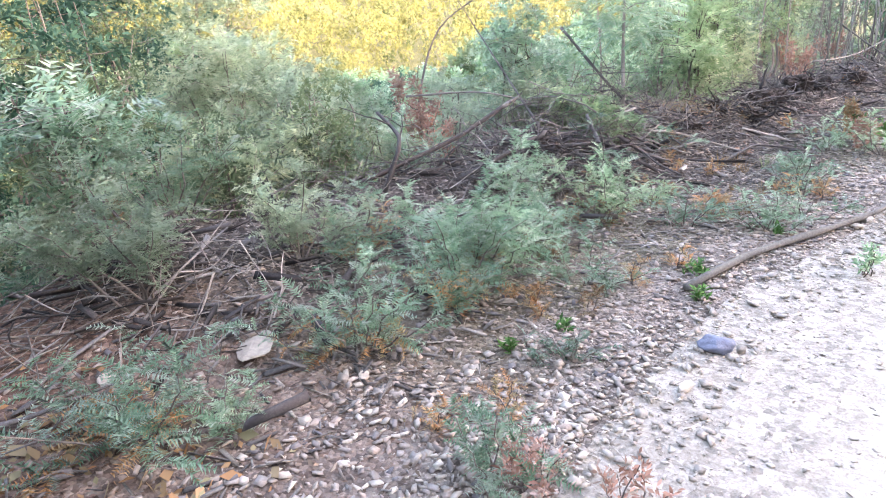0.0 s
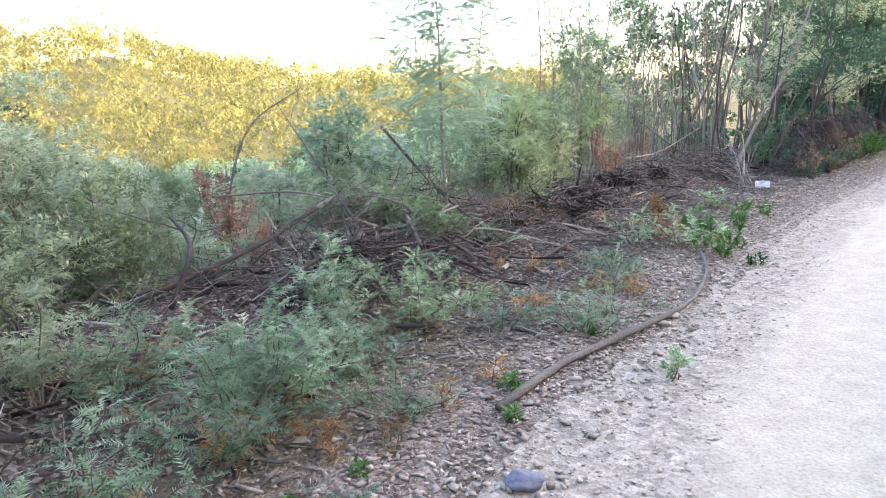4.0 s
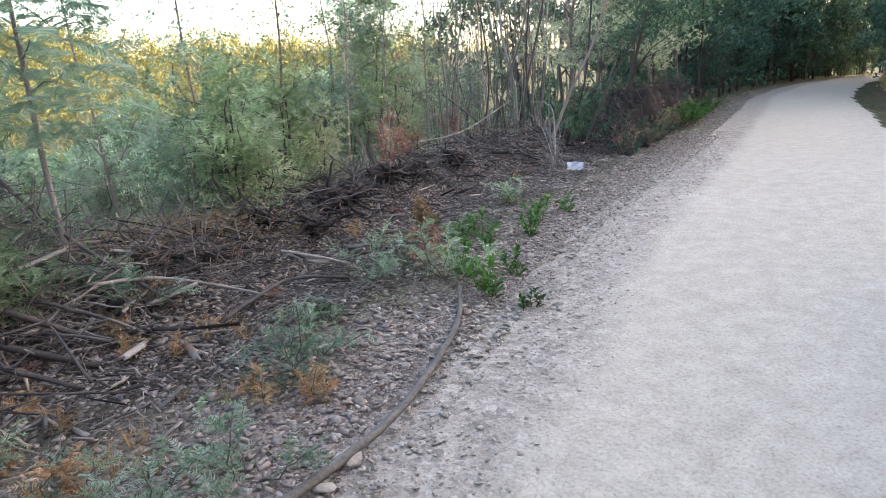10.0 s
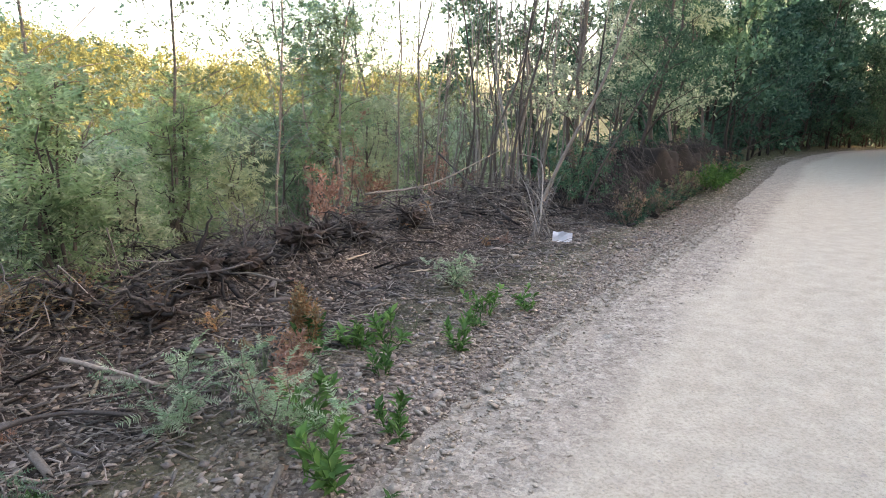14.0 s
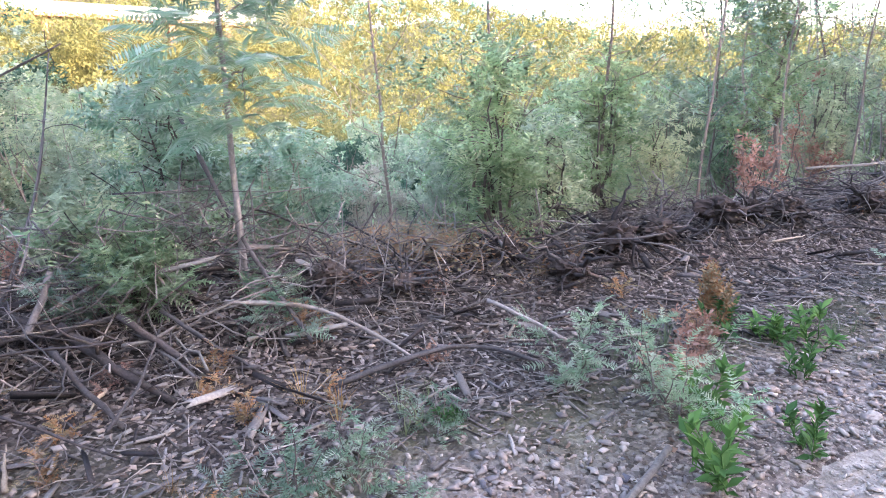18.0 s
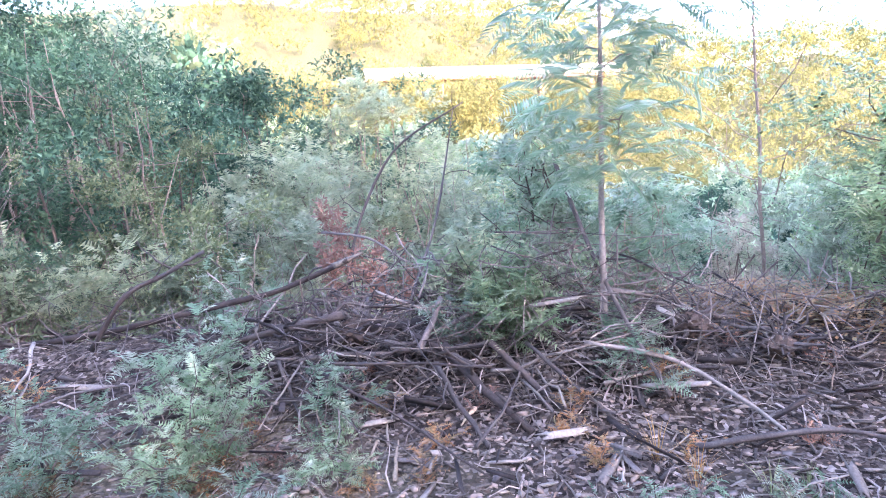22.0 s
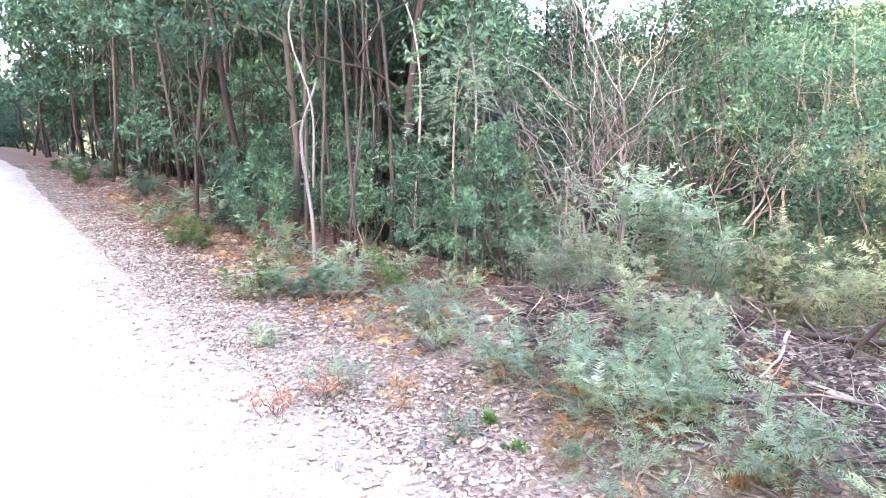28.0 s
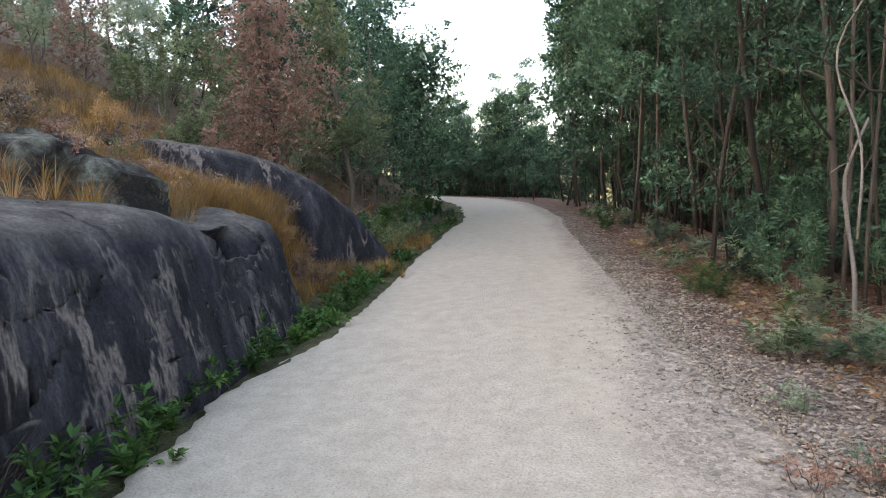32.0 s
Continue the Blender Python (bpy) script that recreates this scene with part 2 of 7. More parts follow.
def path_material():
    m, nt, out = material("compacted_gravel")
    pos = coords(nt)
    fine = noise_out(nt, pos, 60.0, 8.0, 0.75)
    grit = voronoi_out(nt, pos, 38.0, "Distance")
    cell = voronoi_out(nt, pos, 38.0, "Color")
    wide = noise_out(nt, pos, 0.9, 4.0, 0.6)
    mid = noise_out(nt, pos, 6.0, 5.0, 0.6)
    c = blend(nt, wide, (0.368, 0.324, 0.252), (0.415, 0.368, 0.288))
    c = blend(nt, 1.0, c, ramp(nt, mid, [(0.3, (0.86, 0.855, 0.85)), (0.65, (1.06, 1.06, 1.06))]), "MULTIPLY")
    c = blend(nt, 1.0, c, ramp(nt, fine, [(0.32, (0.62, 0.61, 0.6)), (0.5, (1.0, 1.0, 1.0)), (0.75, (1.2, 1.2, 1.2))]), "MULTIPLY")
    dot = noise_out(nt, pos, 26.0, 2.0, 0.5)
    c = blend(nt, ramp(nt, dot, [(0.7, (0, 0, 0)), (0.76, (1, 1, 1))]), c, (0.26, 0.235, 0.205))
    pits = noise_out(nt, pos, 15.0, 5.0, 0.7)
    worn = noise_out(nt, pos, 1.6, 3.0, 0.6)
    both = nt.nodes.new("ShaderNodeMath")
    both.operation = "MULTIPLY"
    nt.links.new(ramp(nt, pits, [(0.6, (0, 0, 0)), (0.68, (1, 1, 1))]), both.inputs[0])
    nt.links.new(ramp(nt, worn, [(0.42, (0, 0, 0)), (0.62, (0.75, 0.75, 0.75))]), both.inputs[1])
    c = blend(nt, both.outputs[0], c, (0.23, 0.205, 0.175))
    loose = nt.nodes.new("ShaderNodeAttribute")
    loose.attribute_name = "loose"
    tone = nt.nodes.new("ShaderNodeSeparateColor")
    nt.links.new(voronoi_out(nt, pos, 30.0, "Color"), tone.inputs[0])
    rubble = ramp(nt, tone.outputs[0], [(0.0, (0.22, 0.19, 0.155)), (0.3, (0.31, 0.27, 0.218)), (0.75, (0.36, 0.315, 0.255)), (1.0, (0.42, 0.373, 0.305))])
    rubble = blend(nt, 1.0, rubble, ramp(nt, mid, [(0.3, (0.74, 0.73, 0.72)), (0.65, (1.08, 1.07, 1.06))]), "MULTIPLY")
    rubble = blend(nt, 1.0, rubble, ramp(nt, fine, [(0.3, (0.55, 0.54, 0.53)), (0.55, (1.0, 1.0, 1.0)), (0.75, (1.2, 1.2, 1.2))]), "MULTIPLY")
    c = blend(nt, loose.outputs["Fac"], c, rubble)
    mixed = nt.nodes.new("ShaderNodeMath")
    mixed.operation = "ADD"
    nt.links.new(fine, mixed.inputs[0])
    nt.links.new(grit, mixed.inputs[1])
    principled(nt, out, c, 0.95, bump(nt, mixed.outputs[0], 0.7, 0.012), 0.15)
    return m


def ground_material():
    """Soil whose kind is laid down by three weights on the mesh: gravel, mulch and dry leaves; the rest is scrub floor."""
    m, nt, out = material("ground_soil")
    pos = coords(nt)
    att = nt.nodes.new("ShaderNodeAttribute")
    att.attribute_name = "cover"
    sep = nt.nodes.new("ShaderNodeSeparateColor")
    nt.links.new(att.outputs["Color"], sep.inputs[0])
    fine = noise_out(nt, pos, 45.0, 8.0, 0.75)
    mid = noise_out(nt, pos, 5.0, 6.0, 0.65)
    cell = voronoi_out(nt, pos, 42.0, "Color")
    celld = voronoi_out(nt, pos, 42.0, "Distance")
    tone = nt.nodes.new("ShaderNodeSeparateColor")
    nt.links.new(cell, tone.inputs[0])
    gravel = ramp(nt, tone.outputs[0], [(0.0, (0.09, 0.07, 0.056)), (0.4, (0.19, 0.155, 0.128)), (1.0, (0.33, 0.28, 0.235))])
    mulch = ramp(nt, tone.outputs[1], [(0.0, (0.02, 0.016, 0.013)), (0.5, (0.065, 0.051, 0.042)), (0.85, (0.15, 0.127, 0.109)), (1.0, (0.32, 0.28, 0.245))])
    litter = ramp(nt, tone.outputs[2], [(0.0, (0.06, 0.036, 0.026)), (0.6, (0.14, 0.084, 0.06)), (1.0, (0.25, 0.17, 0.128))])
    floor = ramp(nt, mid, [(0.3, (0.045, 0.05, 0.025)), (0.7, (0.1, 0.105, 0.05))])
    c = blend(nt, sep.outputs[2], floor, litter)
    ochre = ramp(nt, tone.outputs[0], [(0.0, (0.05, 0.03, 0.02)), (0.5, (0.13, 0.075, 0.04)), (1.0, (0.24, 0.15, 0.075))])
    c = blend(nt, att.outputs["Alpha"], c, ochre)
    c = blend(nt, sep.outputs[1], c, mulch)
    c = blend(nt, sep.outputs[0], c, gravel)
    c = blend(nt, 1.0, c, ramp(nt, mid, [(0.3, (0.7, 0.68, 0.66)), (0.7, (1.2, 1.18, 1.16))]), "MULTIPLY")
    c = blend(nt, 1.0, c, ramp(nt, fine, [(0.3, (0.65, 0.64, 0.63)), (0.7, (1.25, 1.25, 1.25))]), "MULTIPLY")
    add = nt.nodes.new("ShaderNodeMath")
    add.operation = "SUBTRACT"
    nt.links.new(fine, add.inputs[0])
    nt.links.new(celld, add.inputs[1])
    principled(nt, out, c, 0.95, bump(nt, add.outputs[0], 0.8, 0.03), 0.15)
    return m


def rock_material():
    m, nt, out = material("blackened_granite")
    pos = coords(nt)
    streak_map = node(nt, "ShaderNodeMapping", Scale=(1.6, 1.6, 0.4), Rotation=(radians(24), radians(-24), 0))
    nt.links.new(pos, streak_map.inputs["Vector"])
    streak = noise_out(nt, streak_map.outputs[0], 2.2, 7.0, 0.7)
    vein = noise_out(nt, streak_map.outputs[0], 0.9, 5.0, 0.6)
    gate = noise_out(nt, pos, 0.8, 2.0)
    fine = noise_out(nt, pos, 35.0, 8.0, 0.75)
    lich = noise_out(nt, pos, 3.2, 8.0, 0.7)
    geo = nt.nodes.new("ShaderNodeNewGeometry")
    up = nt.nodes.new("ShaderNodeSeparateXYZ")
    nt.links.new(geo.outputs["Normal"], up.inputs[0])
    c = ramp(nt, streak, [(0.3, (0.012, 0.012, 0.015)), (0.5, (0.03, 0.03, 0.036)), (0.62, (0.062, 0.061, 0.068)), (0.78, (0.17, 0.16, 0.155))])
    line = nt.nodes.new("ShaderNodeMath")
    line.operation = "MULTIPLY"
    nt.links.new(ramp(nt, vein, [(0.475, (0, 0, 0)), (0.5, (0.9, 0.9, 0.9)), (0.525, (0, 0, 0))]), line.inputs[0])
    nt.links.new(ramp(nt, gate, [(0.45, (0, 0, 0)), (0.6, (1, 1, 1))]), line.inputs[1])
    c = blend(nt, line.outputs[0], c, (0.27, 0.23, 0.2))
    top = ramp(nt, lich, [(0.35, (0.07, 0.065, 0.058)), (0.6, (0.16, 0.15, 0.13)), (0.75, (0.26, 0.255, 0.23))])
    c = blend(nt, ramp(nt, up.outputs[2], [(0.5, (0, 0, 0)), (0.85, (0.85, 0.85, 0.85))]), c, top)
    c = blend(nt, 1.0, c, ramp(nt, fine, [(0.3, (0.5, 0.5, 0.5)), (0.7, (1.4, 1.4, 1.4))]), "MULTIPLY")
    add = nt.nodes.new("ShaderNodeMath")
    nt.links.new(fine, add.inputs[0])
    nt.links.new(lich, add.inputs[1])
    principled(nt, out, c, 0.9, bump(nt, add.outputs[0], 0.9, 0.05), 0.15)
    return m


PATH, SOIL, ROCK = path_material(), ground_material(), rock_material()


def lichen_material():
    """Grey granite with patches of pale and greenish lichen and dark stains."""
    m, nt, out = material("lichen_granite")
    pos = coords(nt)
    patch = noise_out(nt, pos, 4.5, 8.0, 0.7)
    stain = noise_out(nt, pos, 1.7, 6.0, 0.7)
    fine = noise_out(nt, pos, 40.0, 8.0, 0.75)
    c = ramp(nt, patch, [(0.35, (0.07, 0.07, 0.058)), (0.5, (0.16, 0.16, 0.13)), (0.6, (0.23, 0.245, 0.195)), (0.72, (0.36, 0.36, 0.33))])
    c = blend(nt, ramp(nt, stain, [(0.45, (1, 1, 1)), (0.6, (0, 0, 0))]), c, (0.035, 0.033, 0.03))
    c = blend(nt, 1.0, c, ramp(nt, fine, [(0.3, (0.6, 0.6, 0.6)), (0.7, (1.35, 1.35, 1.35))]), "MULTIPLY")
    add = nt.nodes.new("ShaderNodeMath")
    nt.links.new(fine, add.inputs[0])
    nt.links.new(patch, add.inputs[1])
    principled(nt, out, c, 0.95, bump(nt, add.outputs[0], 1.0, 0.06), 0.15)
    return m


LICHEN = lichen_material()


def plain(name, color, rough=0.7):
    m, nt, out = material(name)
    n = noise_out(nt, coords(nt), 12.0, 4.0)
    c = blend(nt, n, tuple(0.85 * v for v in color), tuple(min(1.0, 1.1 * v) for v in color))
    principled(nt, out, c, rough)
    return m


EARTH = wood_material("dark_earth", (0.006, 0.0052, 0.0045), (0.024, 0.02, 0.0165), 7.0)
CLOD = wood_material("clods_of_soil", (0.05, 0.038, 0.031), (0.14, 0.108, 0.088), 6.0)
WHITE_PLASTIC = plain("white_plastic", (0.42, 0.42, 0.42), 0.6)
PLASTER = plain("white_wall", (0.8, 0.78, 0.74), 0.8)
# brown that stands in for the shade under the white bridge
BRIDGE_SHADE = plain("brown_roof", (0.3, 0.16, 0.1), 0.8)


# ---- plan: the path's middle line; s runs along it, t is the distance to its valley side ----
KNOTS = [(-2, -80), (-12, -62), (-18, -48), (-20.5, -36), (-18.2, -27), (-11.4, -16.2), (-8.2, -12.3), (-2.9, -5.8), (0.6, -1.4), (2.0, 0.7), (2.7, 1.85), (3.65, 2.85), (5.0, 4.1), (7.7, 6.4), (12.3, 9.6), (19.8, 15.2), (27.2, 20.6), (39.5, 27.2), (54, 30), (75, 27)]


def spline(pts, step):
    pts = [np.array(p, float) for p in pts]
    pts = [2 * pts[0] - pts[1]] + pts + [2 * pts[-1] - pts[-2]]
    res = []
    for i in range(1, len(pts) - 2):
        a, b, c, d = pts[i - 1:i + 3]
        n = max(2, int(np.linalg.norm(c - b) / step))
        for k in range(n):
            u = k / n
            res.append(0.5 * (2 * b + (c - a) * u + (2 * a - 5 * b + 4 * c - d) * u * u + (3 * b - a - 3 * c + d) * u ** 3))
    res.append(pts[-2])
    return np.array(res)


LINE = spline(KNOTS, 0.3)
TAN = np.gradient(LINE, axis=0)
TAN /= np.linalg.norm(TAN, axis=1)[:, None]
LEN = np.concatenate([[0], np.cumsum(np.linalg.norm(np.diff(LINE, axis=0), axis=1))])
LEN -= LEN[np.argmin(((LINE - (3.66, 2.9)) ** 2).sum(1))]


def plan(s, t):
    """The place s metres along the path and t metres to its valley side."""
    x, y = np.interp(s, LEN, LINE[:, 0]), np.interp(s, LEN, LINE[:, 1])
    a, b = np.interp(s, LEN, TAN[:, 0]), np.interp(s, LEN, TAN[:, 1])
    return x - b * t, y + a * t


def along(x, y):
    """s and t of many places."""
    x, y = np.atleast_1d(np.asarray(x, float)), np.atleast_1d(np.asarray(y, float))
    s, t = np.empty(x.size), np.empty(x.size)
    for i in range(0, x.size, 4000):
        dx, dy = x[i:i + 4000, None] - LINE[:, 0], y[i:i + 4000, None] - LINE[:, 1]
        k = np.argmin(dx * dx + dy * dy, axis=1)
        r = np.arange(k.size)
        px, py = dx[r, k], dy[r, k]
        s[i:i + 4000] = LEN[k] + px * TAN[k, 0] + py * TAN[k, 1]
        t[i:i + 4000] = -px * TAN[k, 1] + py * TAN[k, 0]
    return s, t


def wave(x, y, f, seed=0.0):
    """A cheap smooth unevenness, about -1 to 1."""
    return (np.sin(x * f * 1.1 + seed) * np.cos(y * f * 0.9 + 2.1 * seed) + 0.6 * np.sin((x + y) * f * 1.9 + seed * 1.7) + 0.5 * np.cos((x - 1.3 * y) * f * 2.7 + seed)) / 1.7


def ease(a, b, v):
    u = np.clip((v - a) / (b - a), 0, 1)
    return u * u * (3 - 2 * u)


SKY_AZ = np.radians([-180, -70, -40, -12, -4, 1, 5, 10, 12.5, 15, 18, 21, 25, 30, 36, 60, 80, 110, 180])
SKY_EL = np.tan(np.radians([1.0, 1.0, 0.9, 0.9, 1.3, 1.8, 2.1, 3.1, 4.0, 4.6, 3.9, 4.2, 5.2, 7.0, 9.0, 10.5, 9.0, 6.0, 1.0]))


def height(x, y):
    x, y = np.atleast_1d(np.asarray(x, float)), np.atleast_1d(np.asarray(y, float))
    s, t = along(x, y)
    b = np.clip(-s, 0, None)
    z = np.where(b < 4, 0.056 * b * b / 8, 0.112 + 0.056 * (np.clip(b, 0, 60) - 4))
    # valley side: shoulder, low bank of brush, slope, floor, far hill
    near = ease(-4.5, -2.0, s) * (1 - ease(14, 20, s))
    bank = 0.25 * ease(3.2, 4.5, t) * (1 - ease(4.7, 5.8, t)) * near * (1 + 0.5 * wave(x, y, 1.1, 2.0))
    drop = -0.55 * np.clip(t - 5.0, 0, 18) * ease(4.7, 7, t)
    rough = 0.03 * wave(x, y, 3.1, 1.0) * ease(1.7, 2.6, t) + 0.25 * wave(x, y, 0.5, 3.0) * ease(6, 12, t)
    az, r = np.arctan2(-(x - 3), y - 3), np.hypot(x - 3, y - 3)
    el = np.interp(az, SKY_AZ, SKY_EL)
    top = el * 260 - 3.0
    hill = (top + 11) * ease(55, 250, r) * ease(25, 60, t)
    far = 0.035 * np.clip(r - 260, 0, 700) * ease(40, 80, t)
    valley = bank + drop + rough + hill + far + 0.8 * wave(x, y, 0.06, 1.0) * ease(40, 90, t)
    # hill side: ditch, foot of the rock, slope
    d = -t
    ditch = -0.12 * ease(1.6, 1.95, d) * (1 - ease(2.1, 2.5, d))
    rock = ease(-16, -11, s) * (1 - ease(2.5, 6, s))
    slope = 0.5 * np.clip(d - 2.5, 0, 70) * ease(2.3, 3.6, d) + 0.85 * ease(2.75, 3.2, d) * rock
    hilly = ditch + slope + 0.12 * wave(x, y, 0.9, 4.0) * ease(2.6, 4, d) + 1.5 * wave(x, y, 0.07, 2.0) * ease(15, 30, d)
    return z + np.where(t > 0, valley, hilly)


def ground(x, y):
    return float(height(x, y)[0])


# ---- mesh tools ----
def mesh_of(name, verts, faces, mat, smooth=False):
    """A mesh from arrays; faces all of one size, or a list of tuples."""
    me = bpy.data.meshes.new(name)
    if isinstance(faces, np.ndarray):
        n, k = faces.shape
        me.vertices.add(len(verts))
        me.vertices.foreach_set("co", np.asarray(verts, np.float32).ravel())
        me.loops.add(n * k)
        me.loops.foreach_set("vertex_index", faces.astype(np.int32).ravel())
        me.polygons.add(n)
        me.polygons.foreach_set("loop_start", np.arange(0, n * k, k, dtype=np.int32))
        me.update(calc_edges=True)
    else:
        me.from_pydata([tuple(v) for v in verts], [], faces)
    if mat:
        me.materials.append(mat)
    if smooth:
        me.polygons.foreach_set("use_smooth", np.ones(len(me.polygons), bool))
    me.update()
    return me


def thing(name, x, y, z, label, category, group="", kind=""):
    ob = new(name)
    ob.empty_display_size = 0.1
    ob.matrix_world = Matrix.Translation((x, y, z))
    return tagged(ob, label, category, group, kind)


def part(name, me, parent=None, label="", m=None):
    """One mesh as a part, in its parent's own coordinates."""
    ob = new(name, me)
    ob.parent = parent
    if m is not None:
        ob.matrix_basis = m
    return tagged(ob, label) if label else ob


class Tubes:
    """Collects bent, tapered tubes into one triangle mesh."""

    def __init__(self):
        self.v, self.f, self.n = [], [], 0

    def add(self, pts, radii, sides=6, cap=True, rough=0.0):
        pts = np.asarray(pts, float)
        k = len(pts)
        tan = np.gradient(pts, axis=0)
        tan /= np.linalg.norm(tan, axis=1)[:, None] + 1e-9
        ref = np.array([0.0, 0.0, 1.0]) if abs(tan[0][2]) < 0.8 else np.array([1.0, 0.0, 0.0])
        a = np.cross(tan, ref)
        a /= np.linalg.norm(a, axis=1)[:, None] + 1e-9
        b = np.cross(tan, a)
        ang = np.linspace(0, 2 * np.pi, sides, endpoint=False)
        r = np.broadcast_to(np.asarray(radii, float), (k,))
        grow = r[:, None] * (1 + rough * rng.normal(size=(k, sides))) if rough else np.repeat(r[:, None], sides, 1)
        ring = pts[:, None] + grow[:, :, None] * (np.cos(ang)[None, :, None] * a[:, None] + np.sin(ang)[None, :, None] * b[:, None])
        base = self.n
        self.v.append(ring.reshape(-1, 3))
        i = np.arange(k - 1)[:, None] * sides
        j = np.arange(sides)[None]
        q0, q1 = base + i + j, base + i + (j + 1) % sides
        q2, q3 = q1 + sides, q0 + sides
        self.f.append(np.stack([q0, q2, q1], -1).reshape(-1, 3))
        self.f.append(np.stack([q0, q3, q2], -1).reshape(-1, 3))
        self.n += k * sides
        if cap:
            for end in (0, k - 1):
                o = base + end * sides
                fan = np.array([(o, o + m, o + m + 1) for m in range(1, sides - 1)])
                self.f.append(fan if end == 0 else fan[:, ::-1])

    def mesh(self, name, mat, smooth=True):
        return mesh_of(name, np.concatenate(self.v), np.concatenate(self.f), mat, smooth)


def bent(a, b, bow=0.1, n=5, jitter=0.02):
    """Points from a to b along a crooked line."""
    a, b = np.asarray(a, float), np.asarray(b, float)
    u = np.linspace(0, 1, n)[:, None]
    side = np.cross(b - a, rng.normal(size=3))
    side /= np.linalg.norm(side) + 1e-9
    length = np.linalg.norm(b - a)
    p = a + (b - a) * u + side * np.sin(u * np.pi) * bow * length
    p[1:-1] += rng.normal(size=(n - 2, 3)) * jitter * length
    return p


def frames_of(direction, roll=None, up=(0, 0, 1)):
    """Rotations whose x axis lies along each direction."""
    d = np.asarray(direction, float)
    d = d / (np.linalg.norm(d, axis=1)[:, None] + 1e-9)
    y = np.cross(np.broadcast_to(np.asarray(up, float), d.shape), d)
    bad = np.linalg.norm(y, axis=1) < 1e-3
    y[bad] = (0, 1, 0)
    y /= np.linalg.norm(y, axis=1)[:, None]
    z = np.cross(d, y)
    if roll is not None:
        c, s = np.cos(roll)[:, None], np.sin(roll)[:, None]
        y, z = c * y + s * z, c * z - s * y
    return np.stack([d, y, z], axis=2)


def stamp(template, places, turns, sizes):
    """Copies of a triangle template (verts, faces) in one pair of arrays."""
    v, f = template
    n = len(places)
    sizes = np.asarray(sizes, float)
    sizes = sizes[:, None, None] if sizes.ndim == 1 else sizes[:, None, :]
    out = np.einsum("nij,nkj->nki", turns, v[None] * sizes) + np.asarray(places)[:, None]
    faces = f[None] + (np.arange(n) * len(v))[:, None, None]
    return out.reshape(-1, 3), faces.reshape(-1, 3)


def merge(pairs):
    vs, fs, n = [], [], 0
    for v, f in pairs:
        vs.append(v)
        fs.append(f + n)
        n += len(v)
    return np.concatenate(vs), np.concatenate(fs)


def frond_template(pairs=9, leaf=0.3, droop=0.25, thin=0.035, seed=0):
    """A feathery frond of length 1 along x: narrow uneven pinnae in pairs along a drooping, bent midrib."""
    r = np.random.default_rng(500 + seed)
    v, f = [], []
    bow = r.uniform(-0.2, 0.2)
    for i in range(pairs):
        a = 0.06 + 0.94 * (i + r.uniform(-0.2, 0.2)) / pairs
        z, y = -droop * a * a, bow * a * a
        k = len(v)
        v += [(a, y, z), (a + thin, y, z - 0.01)]
        for sgn in (-1, 1):
            size = leaf * math.sin(math.pi * min(0.98, max(0.05, 0.2 + 0.72 * a))) ** 0.7 * r.uniform(0.65, 1.2)
            m = len(v)
            v.append((a + size * r.uniform(0.35, 0.85), y + sgn * size, z + size * r.uniform(-0.55, 0.2)))
            f.append((k, k + 1, m))
        if i:
            f.append((k - 4, k, k + 1))
    return np.array(v), np.array(f)


def spray_template(leaves, length=0.9, wide=0.13, seed=1, spread=1.0):
    """A twig end of length 1 with lance-shaped leaves all round."""
    r = np.random.default_rng(seed)
    v, f = [], []
    for i in range(leaves):
        u = 0.75 * i / max(1, leaves - 1)
        d = r.normal(size=3) * spread + (0.9, 0, 0.25)
        d /= np.linalg.norm(d)
        side = np.cross(d, r.normal(size=3))
        side /= np.linalg.norm(side)
        a = np.array((u, 0, 0.0)) + r.normal(size=3) * 0.05
        ln = length * r.uniform(0.6, 1.1) * 0.7
        k = len(v)
        v.extend([a, a + d * ln * 0.5 + side * wide, a + d * ln - (0, 0, 0.12 * ln), a + d * ln * 0.5 - side * wide])
        f.extend([(k, k + 1, k + 2), (k, k + 2, k + 3)])
    return np.array(v), np.array(f)


def clump_template(leaves, seed):
    """A small tuft of broad leaves lying across x, so that it faces outwards when x points out."""
    r = np.random.default_rng(seed)
    v, f = [], []
    for i in range(leaves):
        a = i * 6.28 / leaves + r.uniform(-0.5, 0.5)
        d = np.array((r.uniform(-0.25, 0.45), math.cos(a), math.sin(a)))
        side = np.array((0.0, -math.sin(a), math.cos(a))) * r.uniform(0.25, 0.42)
        k = len(v)
        o = r.normal(size=3) * 0.12
        v.extend([o - d * 0.15, o + d * 0.5 + side, o + d, o + d * 0.5 - side])
        f.extend([(k, k + 1, k + 2), (k, k + 2, k + 3)])
    return np.array(v), np.array(f)


